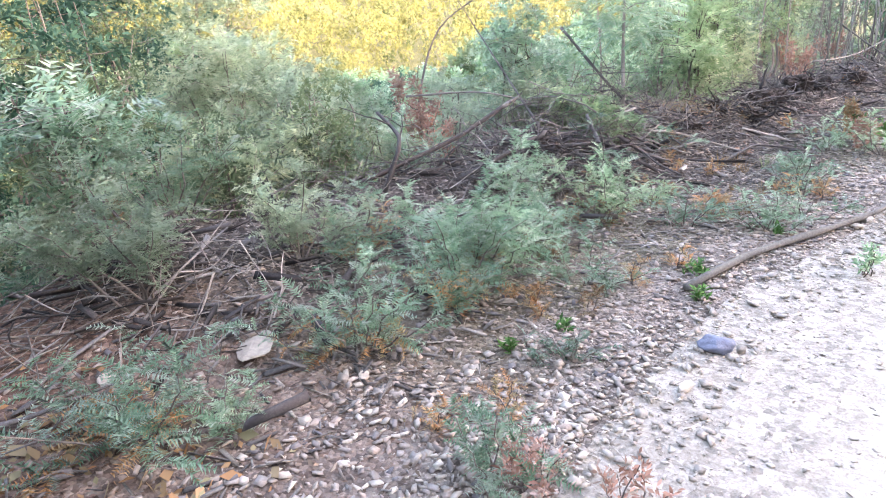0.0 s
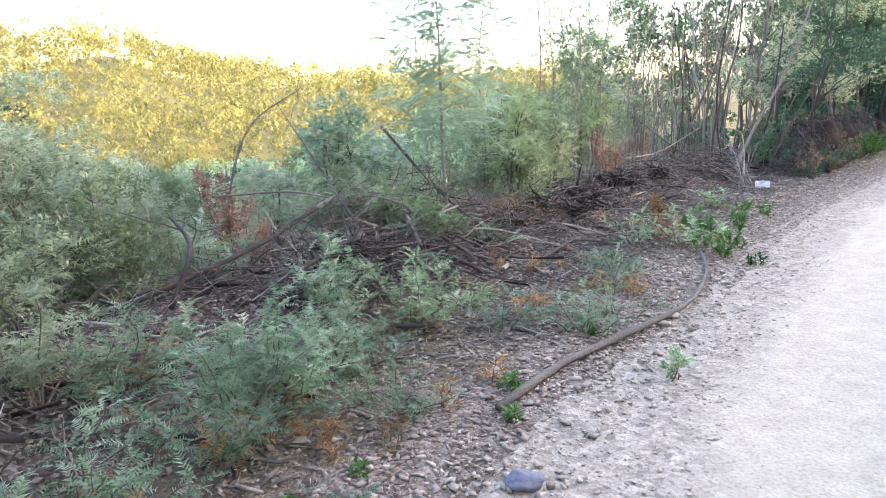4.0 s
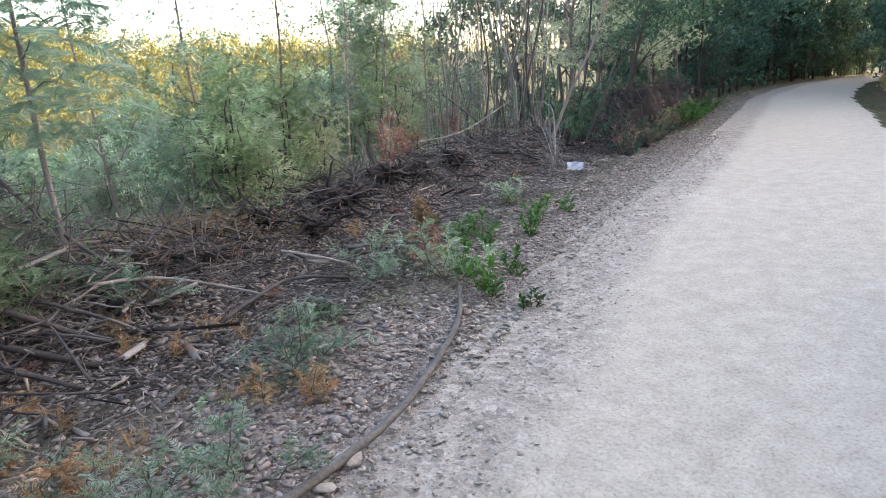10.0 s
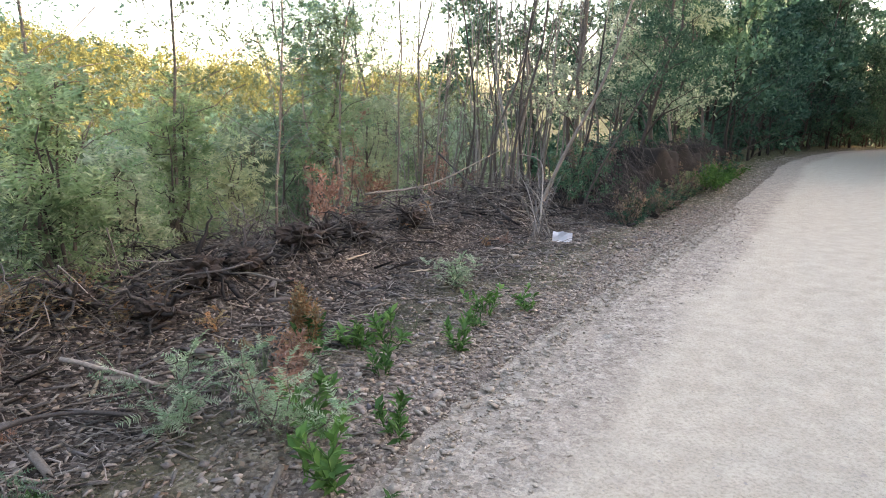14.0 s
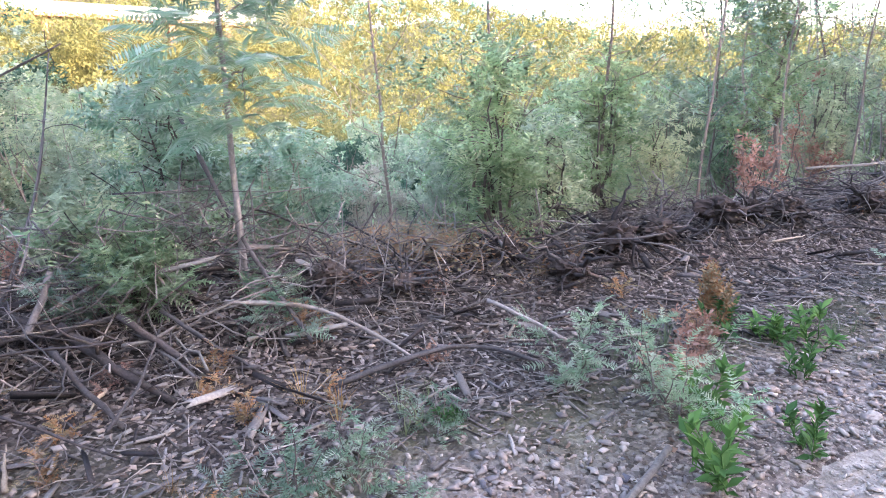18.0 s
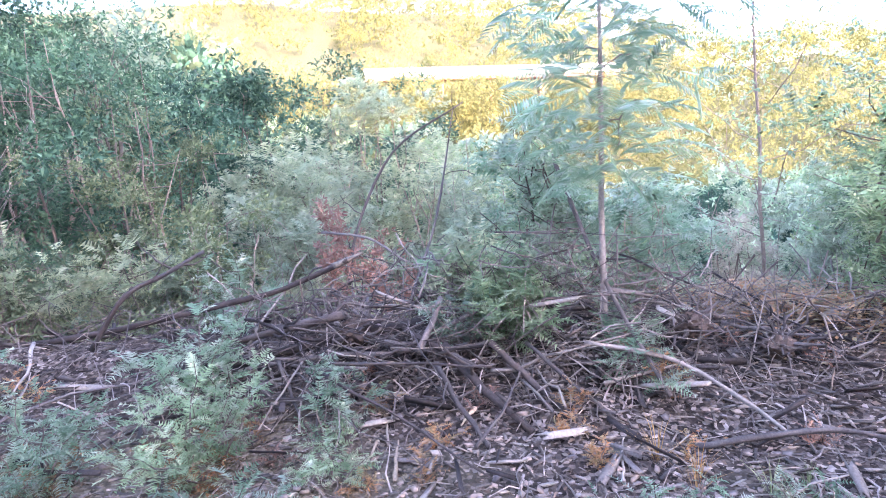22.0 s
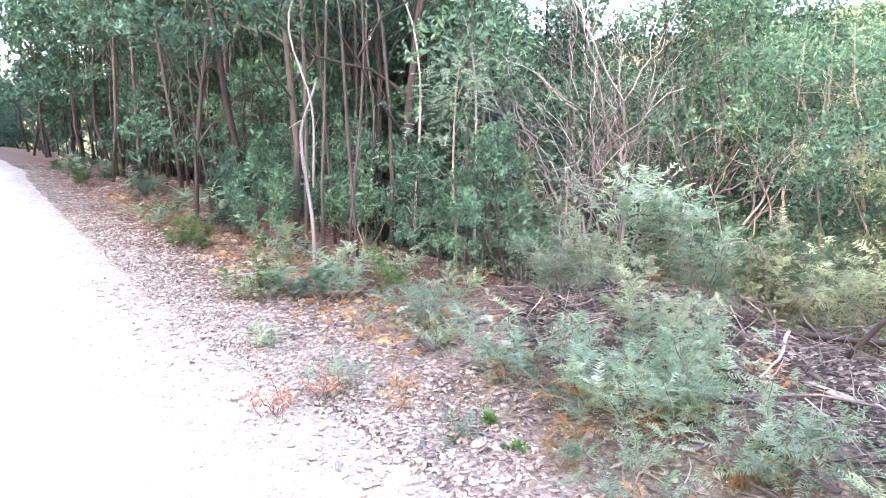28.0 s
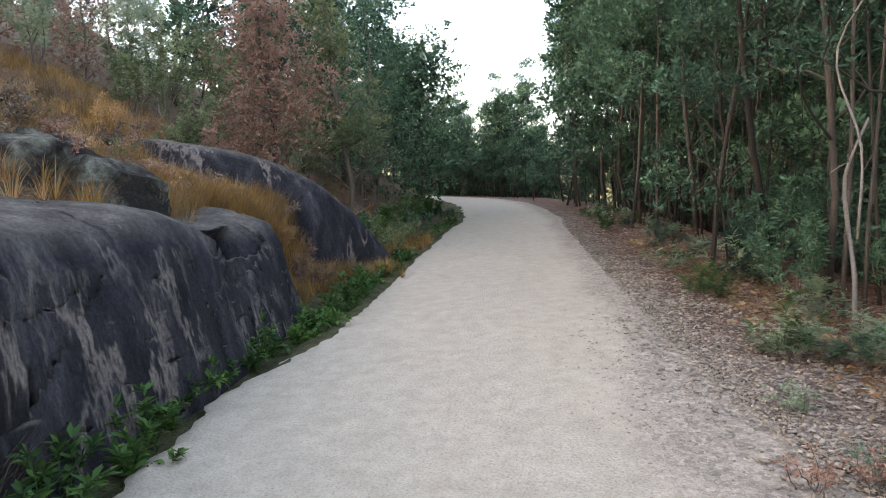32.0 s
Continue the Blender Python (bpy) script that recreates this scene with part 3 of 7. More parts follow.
def tuft_template(blades, height_=1.0, spread=0.45, wide=0.02, seed=3):
    """A tuft of bent blades, height 1 along z."""
    r = np.random.default_rng(seed)
    v, f = [], []
    for i in range(blades):
        a = r.uniform(0, 2 * np.pi)
        out = np.array((math.cos(a), math.sin(a), 0))
        side = np.array((-out[1], out[0], 0)) * wide
        h, lean = height_ * r.uniform(0.5, 1.0), spread * r.uniform(0.2, 1.0)
        root = out * r.uniform(0, 0.12)
        p1, p2 = root + out * lean * 0.4 + (0, 0, h * 0.6), root + out * lean + (0, 0, h)
        k = len(v)
        v.extend([root - side, root + side, p1 + side * 0.8, p1 - side * 0.8, p2])
        f.extend([(k, k + 1, k + 2), (k, k + 2, k + 3), (k + 3, k + 2, k + 4)])
    return np.array(v), np.array(f)


FROND = [frond_template(10, 0.24, 0.35, 0.07, i) for i in range(4)]
FROND_LO = [frond_template(6, 0.3, 0.3, 0.12, 10 + i) for i in range(3)]
SPRIG = [clump_template(3, 30 + i) for i in range(3)]
SPRAY = [spray_template(6, 0.95, 0.1, seed=i) for i in range(3)]
SPRAY_LO = [spray_template(6, 0.95, 0.15, seed=10 + i) for i in range(3)]


def stone_template(seed, flat=0.27):
    r = np.random.default_rng(seed)
    v = np.array([(a, c, d) for a in (-0.75, 0.75) for c in (-0.75, 0.75) for d in (-0.75, 0.75)]) * r.uniform(0.4, 1.25, (8, 3))
    f = np.array([(0, 1, 3), (0, 3, 2), (4, 6, 7), (4, 7, 5), (0, 4, 5), (0, 5, 1), (2, 3, 7), (2, 7, 6), (0, 2, 6), (0, 6, 4), (1, 5, 7), (1, 7, 3)])
    # flatten a few random sides so that it looks broken
    for k in range(3):
        n = r.normal(size=3)
        n /= np.linalg.norm(n)
        over = v @ n - r.uniform(0.5, 0.85)
        v = v - np.clip(over, 0, None)[:, None] * n
    v = v * (1.1, r.uniform(0.5, 0.95), flat)
    return v, f


STONES = [stone_template(20 + i) for i in range(6)]


def shard_template(seed):
    """A split piece of wood, 1 long along x, with ragged ends."""
    r = np.random.default_rng(seed)
    w, h = r.uniform(0.03, 0.085), r.uniform(0.015, 0.04)
    v = np.array([(-.5 + r.uniform(0, .15), -w, 0), (.5 - r.uniform(0, .2), -w * r.uniform(.3, 1), 0), (.5 - r.uniform(0, .1), w * r.uniform(.3, 1), 0), (-.5, w, 0),
                  (-.48, -w * .8, h), (.42, -w * .6, h), (.5, w * .5, h), (-.4, w * .8, h)])
    f = np.array([(0, 2, 1), (0, 3, 2), (4, 5, 6), (4, 6, 7), (0, 1, 5), (0, 5, 4), (1, 2, 6), (1, 6, 5), (2, 3, 7), (2, 7, 6), (3, 0, 4), (3, 4, 7)])
    return v, f


SHARDS = [shard_template(40 + i) for i in range(5)]
PLATES = [(v * (1.0, 1.4, 1.0), f) for v, f in (shard_template(80 + i) for i in range(5))]


def crown(centres, spread, count, templates, size, mat, name, droop=0.0, heads=0):
    """Foliage: count sprays round the given centres, turned outwards; heads: so many rounded clumps, open below, in place of a loose cloud."""
    centres = np.asarray(centres, float)
    keep = rng.permutation(len(centres))[:heads or max(12, len(centres) // 3)]
    centres = centres[keep]
    which = rng.integers(0, len(centres), count)
    off = rng.normal(size=(count, 3))
    if heads:
        off[:, 2] = np.abs(off[:, 2]) * 1.2 - 0.45
        off /= np.linalg.norm(off, axis=1)[:, None]
        off *= rng.uniform(0.55, 1.08, count)[:, None] * rng.uniform(0.7, 1.3, len(centres))[which][:, None]
    off = off * spread * (1, 1, 0.75)
    p = centres[which] + off
    d = off + rng.normal(size=(count, 3)) * spread * (0.35 if heads else 0.6) + (0, 0, 0.2 * spread - droop)
    if templates is FROND:
        d[:, 2] = 0.5 * d[:, 2] + 0.25 * spread
    kind = rng.integers(0, len(templates), count)
    pairs = []
    for k, tpl in enumerate(templates):
        i = kind == k
        if i.any():
            pairs.append(stamp(tpl, p[i], frames_of(d[i], rng.uniform(-0.8, 0.8, i.sum())), size * rng.uniform(0.6, 1.3, i.sum())))
    v, f = merge(pairs)
    return mesh_of(name, v, f, mat)


# ---- setting: ground and path ----
def axis(lo, hi, fine_lo, fine_hi, step, grow=1.09):
    mid = list(np.arange(fine_lo, fine_hi, step))
    a, k = [], step
    p = fine_lo
    while p > lo:
        k *= grow
        p -= k
        a.append(p)
    b, k, p = [], step, mid[-1]
    while p < hi:
        k *= grow
        p += k
        b.append(p)
    return np.array(a[::-1] + mid + b)


gx, gy = axis(-1600, 1600, -9, 14, 0.16), axis(-1600, 1600, -8, 16, 0.16)
GX, GY = np.meshgrid(gx, gy)
gz = height(GX.ravel(), GY.ravel())
gs, gt = along(GX.ravel(), GY.ravel())
gz -= 0.05 * (1 - ease(1.3, 1.75, np.abs(gt) - 0.4 * (gt > 0) * (1 - ease(-3, 0.5, gs))))
nx, ny = len(gx), len(gy)
ii = (np.arange(ny - 1)[:, None] * nx + np.arange(nx - 1)[None]).ravel()
ground_me = mesh_of("ground", np.stack([GX.ravel(), GY.ravel(), gz], 1), np.stack([ii, ii + 1, ii + nx + 1, ii + nx], 1), SOIL, True)
cover = ground_me.color_attributes.new("cover", "FLOAT_COLOR", "POINT")
wob = 0.35 * wave(GX.ravel(), GY.ravel(), 2.3, 5.0)
wide_soil = 1.4 * (1 - ease(-0.5, 1.5, gs)) * ease(-6, -4, gs)
c_gravel = (1 - ease(1.8, 2.7, gt + wob - wide_soil)) * (gt > -1.3) * (0.55 + 0.45 * ease(-14, -6, -np.abs(gs - 2))) * (1 - 0.38 * wide_soil * ease(2.2, 2.8, gt + wob))
c_mulch = ease(2.2, 3.0, gt + wob - 0.6 * wide_soil) * (1 - ease(6.5, 9, gt)) * ease(-3.5, -1.5, gs + wob) * (1 - ease(16, 22, gs))
c_litter = (ease(1.8, 2.4, gt) * (1 - ease(9, 16, gt)) * (1 - ease(-3, -1, gs)) + ease(2.2, 2.8, -gt) * (1 - ease(20, 40, -gt)) * 0.6)
c_dry = 0.85 * ease(2.9, 3.6, -gt + 0.5 * wob) * (1 - ease(9, 15, -gt)) * ease(-18, -14, gs) * (1 - ease(6, 10, gs))
cov = np.stack([np.clip(c_gravel, 0, 1), np.clip(c_mulch, 0, 1), np.clip(c_litter, 0, 1), c_dry], 1).astype(np.float32)
cover.data.foreach_set("color", cov.ravel())
tagged(new("ground", ground_me), "stony soil with bark mulch and dry leaves beside the path", "ground", kind="structure")

ps = np.concatenate([np.arange(-70, -9, 0.25), np.arange(-9, 14, 0.06), np.arange(14, 78, 0.25)])
pt = np.concatenate([[-1.75], np.linspace(-1.6, 0.4, 11), np.linspace(0.46, 1.6, 20), [1.7, 1.85]])
PS, PT = np.meshgrid(ps, pt, indexing="ij")
edge = 0.05 * wave(PS * 1.0, PS * 0.7, 1.7, 1.0) + 0.05 * wave(PS, PS, 6.0, 2.0)
PTE = PT * (1 + edge / 1.6 * (np.abs(PT) > 1.2)) + 0.16 * (PT < -1.2) * (1 - ease(-7.0, -5.0, PS)) - 0.24 * (PT < -1.2) * ease(-6.4, -4.2, PS) * (1 - ease(0, 4, PS)) + ease(0.4, 1.6, PT) * (0.42 * (1 - ease(-3, 0.5, PS)) + 0.2 * ease(-3, 0.5, PS) * (1 - ease(0.5, 4, PS)))
px, py = plan(PS.ravel(), PTE.ravel())
b = np.clip(-PS.ravel(), 0, None)
lo_edge = 0.72 + 0.3 * (1 - ease(-6, -3, PS.ravel())) + 0.1 * wave(px, py, 1.3, 4.0)
c_loose = ease(0.0, 0.35, PT.ravel() - lo_edge)
pz = np.where(b < 4, 0.056 * b * b / 8, 0.112 + 0.056 * (np.clip(b, 0, 60) - 4)) + 0.012 - 0.025 * (np.abs(PT.ravel()) / 1.6) ** 2 + 0.003 * wave(px, py, 2.0, 1.0)
pz += c_loose * (0.005 * wave(px, py, 9.0, 1.0) + 0.004 * wave(px, py, 23.0, 2.0))
pz -= 0.06 * (np.abs(PT.ravel()) > 1.72)
n0, n1 = PS.shape
ii = (np.arange(n0 - 1)[:, None] * n1 + np.arange(n1 - 1)[None]).ravel()
road_me = mesh_of("road", np.stack([px, py, pz], 1), np.stack([ii, ii + n1, ii + n1 + 1, ii + 1], 1), PATH, True)
road_me.attributes.new("loose", "FLOAT", "POINT").data.foreach_set("value", c_loose.astype(np.float32))
tagged(new("road", road_me), "pale compacted gravel walking path with a loose stony side", "path", kind="structure")


# ---- trees ----
def tree_parts(tall, girth, limbs, first, reach, sprays, templates, size, leaf_mat, bark_mat, spread, lean=(0, 0), rise=0.9, droop=0.0, twigs=2, sides=7, wander=0.018, heads=0, oval=False):
    """Meshes of a trunk with its limbs, and of a crown, standing at the origin."""
    tubes = Tubes()
    n = 8
    u = np.linspace(0, 1, n)
    trunk = np.stack([lean[0] * u * tall, lean[1] * u * tall, u * tall], 1)
    trunk[1:, :2] += np.cumsum(rng.normal(size=(n - 1, 2)) * wander * tall, axis=0)
    trunk[0, 2] = -0.25
    tubes.add(trunk, girth * (1 - 0.85 * u) + 0.004, sides)
    tips = []
    for i in range(limbs):
        h = first + (1 - first) * (i + rng.uniform(0, 0.9)) / limbs
        h = min(h, 0.98)
        base = np.array([np.interp(h, u, trunk[:, k]) for k in range(3)])
        a = i * 2.4 + rng.uniform(-0.5, 0.5)
        long_ = reach * tall * (0.4 + 0.6 * math.sin(math.pi * (0.1 + 0.8 * (h - first) / (1 - first))) if oval else 1.15 - h) * rng.uniform(0.6, 1.15)
        tip = base + (math.cos(a) * long_, math.sin(a) * long_, long_ * rise * rng.uniform(0.5, 1.2))
        line = bent(base, tip, 0.08, 5, 0.03)
        r0 = girth * (1 - 0.85 * h) * 0.55
        tubes.add(line, np.linspace(r0, 0.004, 5), 5, False)
        tips += [line[3], line[4], 0.5 * (line[2] + line[3])]
        for k in range(twigs):
            b0 = line[2 + k % 2]
            e = b0 + rng.normal(size=3) * long_ * 0.33 + (0, 0, long_ * 0.15)
            tw = bent(b0, e, 0.1, 4, 0.03)
            tubes.add(tw, np.linspace(r0 * 0.4, 0.003, 4), 4, False)
            tips += [tw[-1], tw[-2]]
    tips.append(trunk[-1])
    tm = tubes.mesh("trunk", bark_mat)
    cm = crown(tips, spread, sprays, templates, size, leaf_mat, "crown", droop, heads) if sprays else None
    return tm, cm


def make_tree(name, label, category, group, parts_, x, y, turn=0.0, scale=1.0, sink=0.0):
    ob = thing(name, 0, 0, 0, label, category, group)
    part("trunk", parts_[0], ob)
    if parts_[1]:
        part("crown", parts_[1], ob)
    ob.matrix_world = Matrix.Translation((x, y, ground(x, y) - sink)) @ Matrix.Rotation(turn, 4, "Z") @ Matrix.Scale(scale, 4)
    return ob


def plant(proto, x, y, turn=0.0, scale=1.0, sink=0.0):
    m = Matrix.Translation((x, y, ground(x, y) - sink)) @ Matrix.Rotation(turn, 4, "Z") @ Matrix.Scale(scale, 4)
    ob = copy_thing(proto, Matrix.Identity(4))
    ob.matrix_basis = m
    return ob


def scatter(variants, places, name, label, category, group, scales=(0.8, 1.2), sink=0.05):
    """Trees of a few shapes at many places; the first of each shape is built, the others are copies."""
    protos = [None] * len(variants)
    for i, (x, y) in enumerate(places):
        k = i % len(variants)
        turn, sc = rng.uniform(0, 6.28), rng.uniform(*scales)
        if protos[k] is None:
            protos[k] = make_tree(name, label, category, group, variants[k], x, y, turn, sc, sink)
        else:
            plant(protos[k], x, y, turn, sc, sink)


# tall slender forest trees behind the walker, on the valley side: bare stems inside, leafy ones at the edge
def near_or_far(hi, lo, places, limit, name, label, category, group, scales):
    """Detailed shapes close to the walk, simpler ones far from it."""
    r = [math.hypot(x - 2.5, y - 2.5) for x, y in places]
    scatter(hi, [p for p, q in zip(places, r) if q < limit], name, label, category, group, scales)
    scatter(lo, [p for p, q in zip(places, r) if q >= limit], name, label, category, group, scales)


def jitter(places, k):
    return [(x + rng.uniform(-k, k), y + rng.uniform(-k, k)) for x, y in places]


FIRST = (0.2, 0.08, 0.26, 0.05)
tall_hi = [tree_parts(9.5 + i, 0.045, 22, FIRST[i], 0.17, 2600, SPRAY, 0.15, FOREST, FORESTBARK, 0.5, lean=(0.03 * i - 0.03, 0.03), twigs=2, heads=34) for i in range(4)]
tall_mid = [tree_parts(9.5 + i, 0.045, 20, FIRST[i], 0.18, 2000, SPRAY_LO, 0.15, FOREST, FORESTBARK, 0.6, heads=32, lean=(0.02, 0.03 * i - 0.03), twigs=1, sides=5) for i in range(3)]
tall_lo = [tree_parts(9.5 + i, 0.055, 14, FIRST[i], 0.18, 800, SPRAY_LO, 0.31, FOREST, FORESTBARK, 0.65, heads=22, lean=(0.03 * i - 0.03, 0.02), twigs=1, sides=5) for i in range(4)]
under = [tree_parts(2.6 + 0.4 * i, 0.03, 14, 0.05, 0.36, 480, SPRAY_LO, 0.16, FOREST, FORESTBARK, 0.36, twigs=1, sides=5, heads=16) for i in range(3)]
WOOD = "slender acacia tree with dark green crown in a dense wood"
GREENWOOD = "dense wood beside the path"
places, low = [], []
for s in np.arange(-34, -4.8, 1.3):
    for t in np.arange(4.3, 17.5, 2.1):
        tt = t + rng.uniform(-0.8, 0.8) + 1.6 * float(ease(-9, -5, s))
        p = plan(s + rng.uniform(-0.5, 0.5), tt)
        if p[0] > -6.6 and p[1] > 1.8:
            continue
        places.append(p)
        if rng.uniform() < 0.8:
            low.append(plan(s + rng.uniform(-0.6, 0.6), tt + 1.0))
near = [p for p in places if math.hypot(p[0] - 2.5, p[1] - 2.5) < 19]
places = [p for p in places if math.hypot(p[0] - 2.5, p[1] - 2.5) >= 19]
scatter(tall_lo, places, "forest_tree", WOOD, "tree", GREENWOOD, (0.75, 1.15))
near_or_far(tall_hi, tall_mid, near, 7.8, "forest_tree", WOOD, "tree", GREENWOOD, (0.75, 1.15))
scatter(under, low, "forest_shrub", "dark green leafy undergrowth shrub in the wood", "shrub", "undergrowth of the wood", (0.7, 1.2))
edge_stems = [tree_parts(6.0 + 0.6 * i, 0.022, 8, 0.45, 0.13, 130, SPRAY, 0.13, FOREST, FORESTBARK, 0.3, lean=(0.04 * (i - 1), 0.03 * (i % 2)), twigs=1, sides=5, wander=0.012) for i in range(4)]
places = [plan(rng.uniform(-30, -5.5), rng.uniform(3.9, 6.5)) for k in range(70)]
scatter(edge_stems, places, "thin_tree", "thin bare-stemmed tree in a dense wood", "tree", GREENWOOD, (0.7, 1.1))
places = [plan(s, t) for s in np.arange(-66, -34, 3.2) for t in (3.4, 6.0, 9.5)] + [(-25 - 2.6 * i, -30 - 2.8 * j) for i in range(4) for j in range(9)]
bend = places[-36:]
places = places[:-36]
scatter(tall_lo + under, jitter(places, 0.7), "forest_tree", WOOD, "tree", GREENWOOD, (0.6, 0.8))
hill_trees = [tree_parts(7 + i, 0.1, 16, 0.06, 0.3, 640, SPRAY_LO, 0.34, FOREST, FORESTBARK, 0.7, sides=5, heads=24) for i in range(2)]
scatter(hill_trees, jitter([p for p in bend if abs(along(*p)[1][0]) > 2.8], 0.7), "forest_tree", "dense dark green tree closing the bend of the path", "tree", GREENWOOD, (0.75, 1.0))
BROAD = "broad dark green tree on the slope above the path"
places = [plan(s, -t) for s in np.arange(-62, -18, 3.2) for t in (4.6, 7.5, 11)]
scatter(hill_trees, jitter(places, 0.6), "hillside_tree", BROAD, "tree", "trees above the path", (0.7, 1.0))
places = [(-20.5 - 2.2 * i + 1.1 * (j % 2), -29 - 2.6 * j - 1.2 * i) for i in range(6) for j in range(6)]
places = jitter([p for p in places if abs(along(*p)[1][0]) > 2.6], 0.6)
scatter(under, places, "forest_shrub", "dark green leafy undergrowth shrub in the wood", "shrub", "undergrowth of the wood", (1.1, 1.7))
scatter(tall_lo, jitter(places, 1.0), "forest_tree", WOOD, "tree", GREENWOOD, (0.6, 0.8))
# added screen of dense trees: keeps daylight behind the wood from shining through
places = [plan(s_, t_ + 1.2 * (k % 2)) for k, s_ in enumerate(np.arange(-30, -4.5, 2.2)) for t_ in (17.5, 21.0)]
scatter(hill_trees, jitter(places, 0.7), "hillside_tree", "dense dark green tree at the back of the wood", "tree", GREENWOOD, (1.2, 1.6))
# dark wood round the bend ahead
places = [plan(s, t) for s in np.arange(21, 64, 2.6) for t in (3.4, 6.2, 10)] + [plan(s, -t) for s in np.arange(29, 64, 2.8) for t in (3.4, 6.5, 10)]
places += [(38 + 2.4 * i, 20 + 2.4 * j) for i in range(9) for j in range(10) if 2.4 < abs(along(38 + 2.4 * i, 20 + 2.4 * j)[1][0]) < 13]
scatter(tall_lo + hill_trees + under, jitter(places, 0.6), "bend_tree", WOOD, "tree", "wood round the bend", (0.8, 1.15))
places = [plan(s, t) for s in np.arange(22, 62, 2.0) for t in (3.1, -3.3)] + [(40 + 3 * i, 21 + 3 * j) for i in range(6) for j in range(6)]
places = jitter([p for p in places if abs(along(*p)[1][0]) > 2.7], 0.4)
scatter(under, places, "forest_shrub", "dark green leafy undergrowth shrub in the wood", "shrub", "undergrowth of the wood", (0.9, 1.8))
places = [(30 + 4.2 * i + 1.5 * (j % 2), 15 + 4.4 * j) for i in range(6) for j in range(6)]
scatter(hill_trees, jitter([q for q in places if abs(along(*q)[1][0]) > 3.4], 0.8), "bend_tree", "dense dark green tree closing the bend of the path", "tree", "wood round the bend", (1.15, 1.5))
# the slope above the path, never seen close
places = [plan(s, -t) for s in np.arange(-12, 40, 7.5) for t in (18, 28, 40, 54)]
scatter(hill_trees, jitter(places, 2), "hillside_tree", BROAD, "tree", "trees above the path", (0.9, 1.4))

# trees of the valley slope: their tops stand about level with the eye
lo_a, lo_b, lo_c, lo_d = [[tree_parts(4.0, 0.05, 16, 0.06, 0.35, 620, SPRAY_LO, 0.18, m, BARK, 0.42, sides=4, twigs=1, heads=22)] for m in (ACACIA_GREY, SOFTGREEN, OLIVE, FOREST)]
KINDS = ((lo_a, "acacia_tree", "grey-green feathery acacia on the valley slope"), (lo_b, "acacia_tree", "soft green feathery acacia on the valley slope"), (lo_c, "bushy_tree", "olive green bushy tree on the valley slope"), (lo_d, "bushy_tree", "dark green bushy tree on the valley slope"))
first_of = {}


def valley_tree(x, y, top, kind):
    """A tree of that kind at x, y whose top reaches the given height."""
    shapes, name, label = KINDS[kind]
    sc, turn = max(0.3, (top - ground(x, y)) / 4.3), rng.uniform(0, 6.28)
    if kind not in first_of:
        first_of[kind] = make_tree(name, label, "tree", "trees of the valley slope", shapes[0], x, y, turn, sc, 0.05)
    else:
        plant(first_of[kind], x, y, turn, sc, 0.05)


for s in np.arange(-5, 30, 2.6):
    for t in np.arange(12.0, 40, 2.9):
        x, y = plan(s + rng.uniform(-0.9, 0.9) * (1 + t / 20), t + rng.uniform(-1.1, 1.1))
        a, r = math.degrees(math.atan2(-(x - 3), y - 3)), math.hypot(x - 3, y - 3)
        lift = float(np.interp(a, [-60, -20, 0, 12, 25, 35, 47, 55, 64, 90], [0.05, 0.03, -0.02, -0.075, -0.075, -0.03, 0.035, 0.09, 0.2, 0.25]))
        top = 1.5 + r * (lift + rng.uniform(-0.1, 0.0)) + 0.3 * rng.uniform(-1, 0.6)
        if top - ground(x, y) > 0.8:
            kind = int(rng.choice([2, 3], p=[0.3, 0.7])) if a > 56 and rng.uniform() < 0.8 else int(rng.choice(4, p=[0.4, 0.3, 0.2, 0.1]))
            valley_tree(x, y, top, kind)

LEAVES = {"grey": (ACACIA_GREY, FROND_LO, 0.16, "grey-green rounded acacia on the slope below the bank"), "soft": (SOFTGREEN, FROND_LO, 0.17, "soft green feathery young acacia behind the bank"), "blue": (ACACIA, FROND_LO, 0.18, "blue-green feathery young acacia behind the bank"),
          "olive": (OLIVE, SPRAY, 0.095, "olive green leafy bush on the slope below the bank"), "dark": (FOREST, SPRAY, 0.14, "dense dark green bushy tree below the bank"), "tan": (TANLEAF, SPRAY, 0.1, "pale tan withered acacia on the valley slope")}


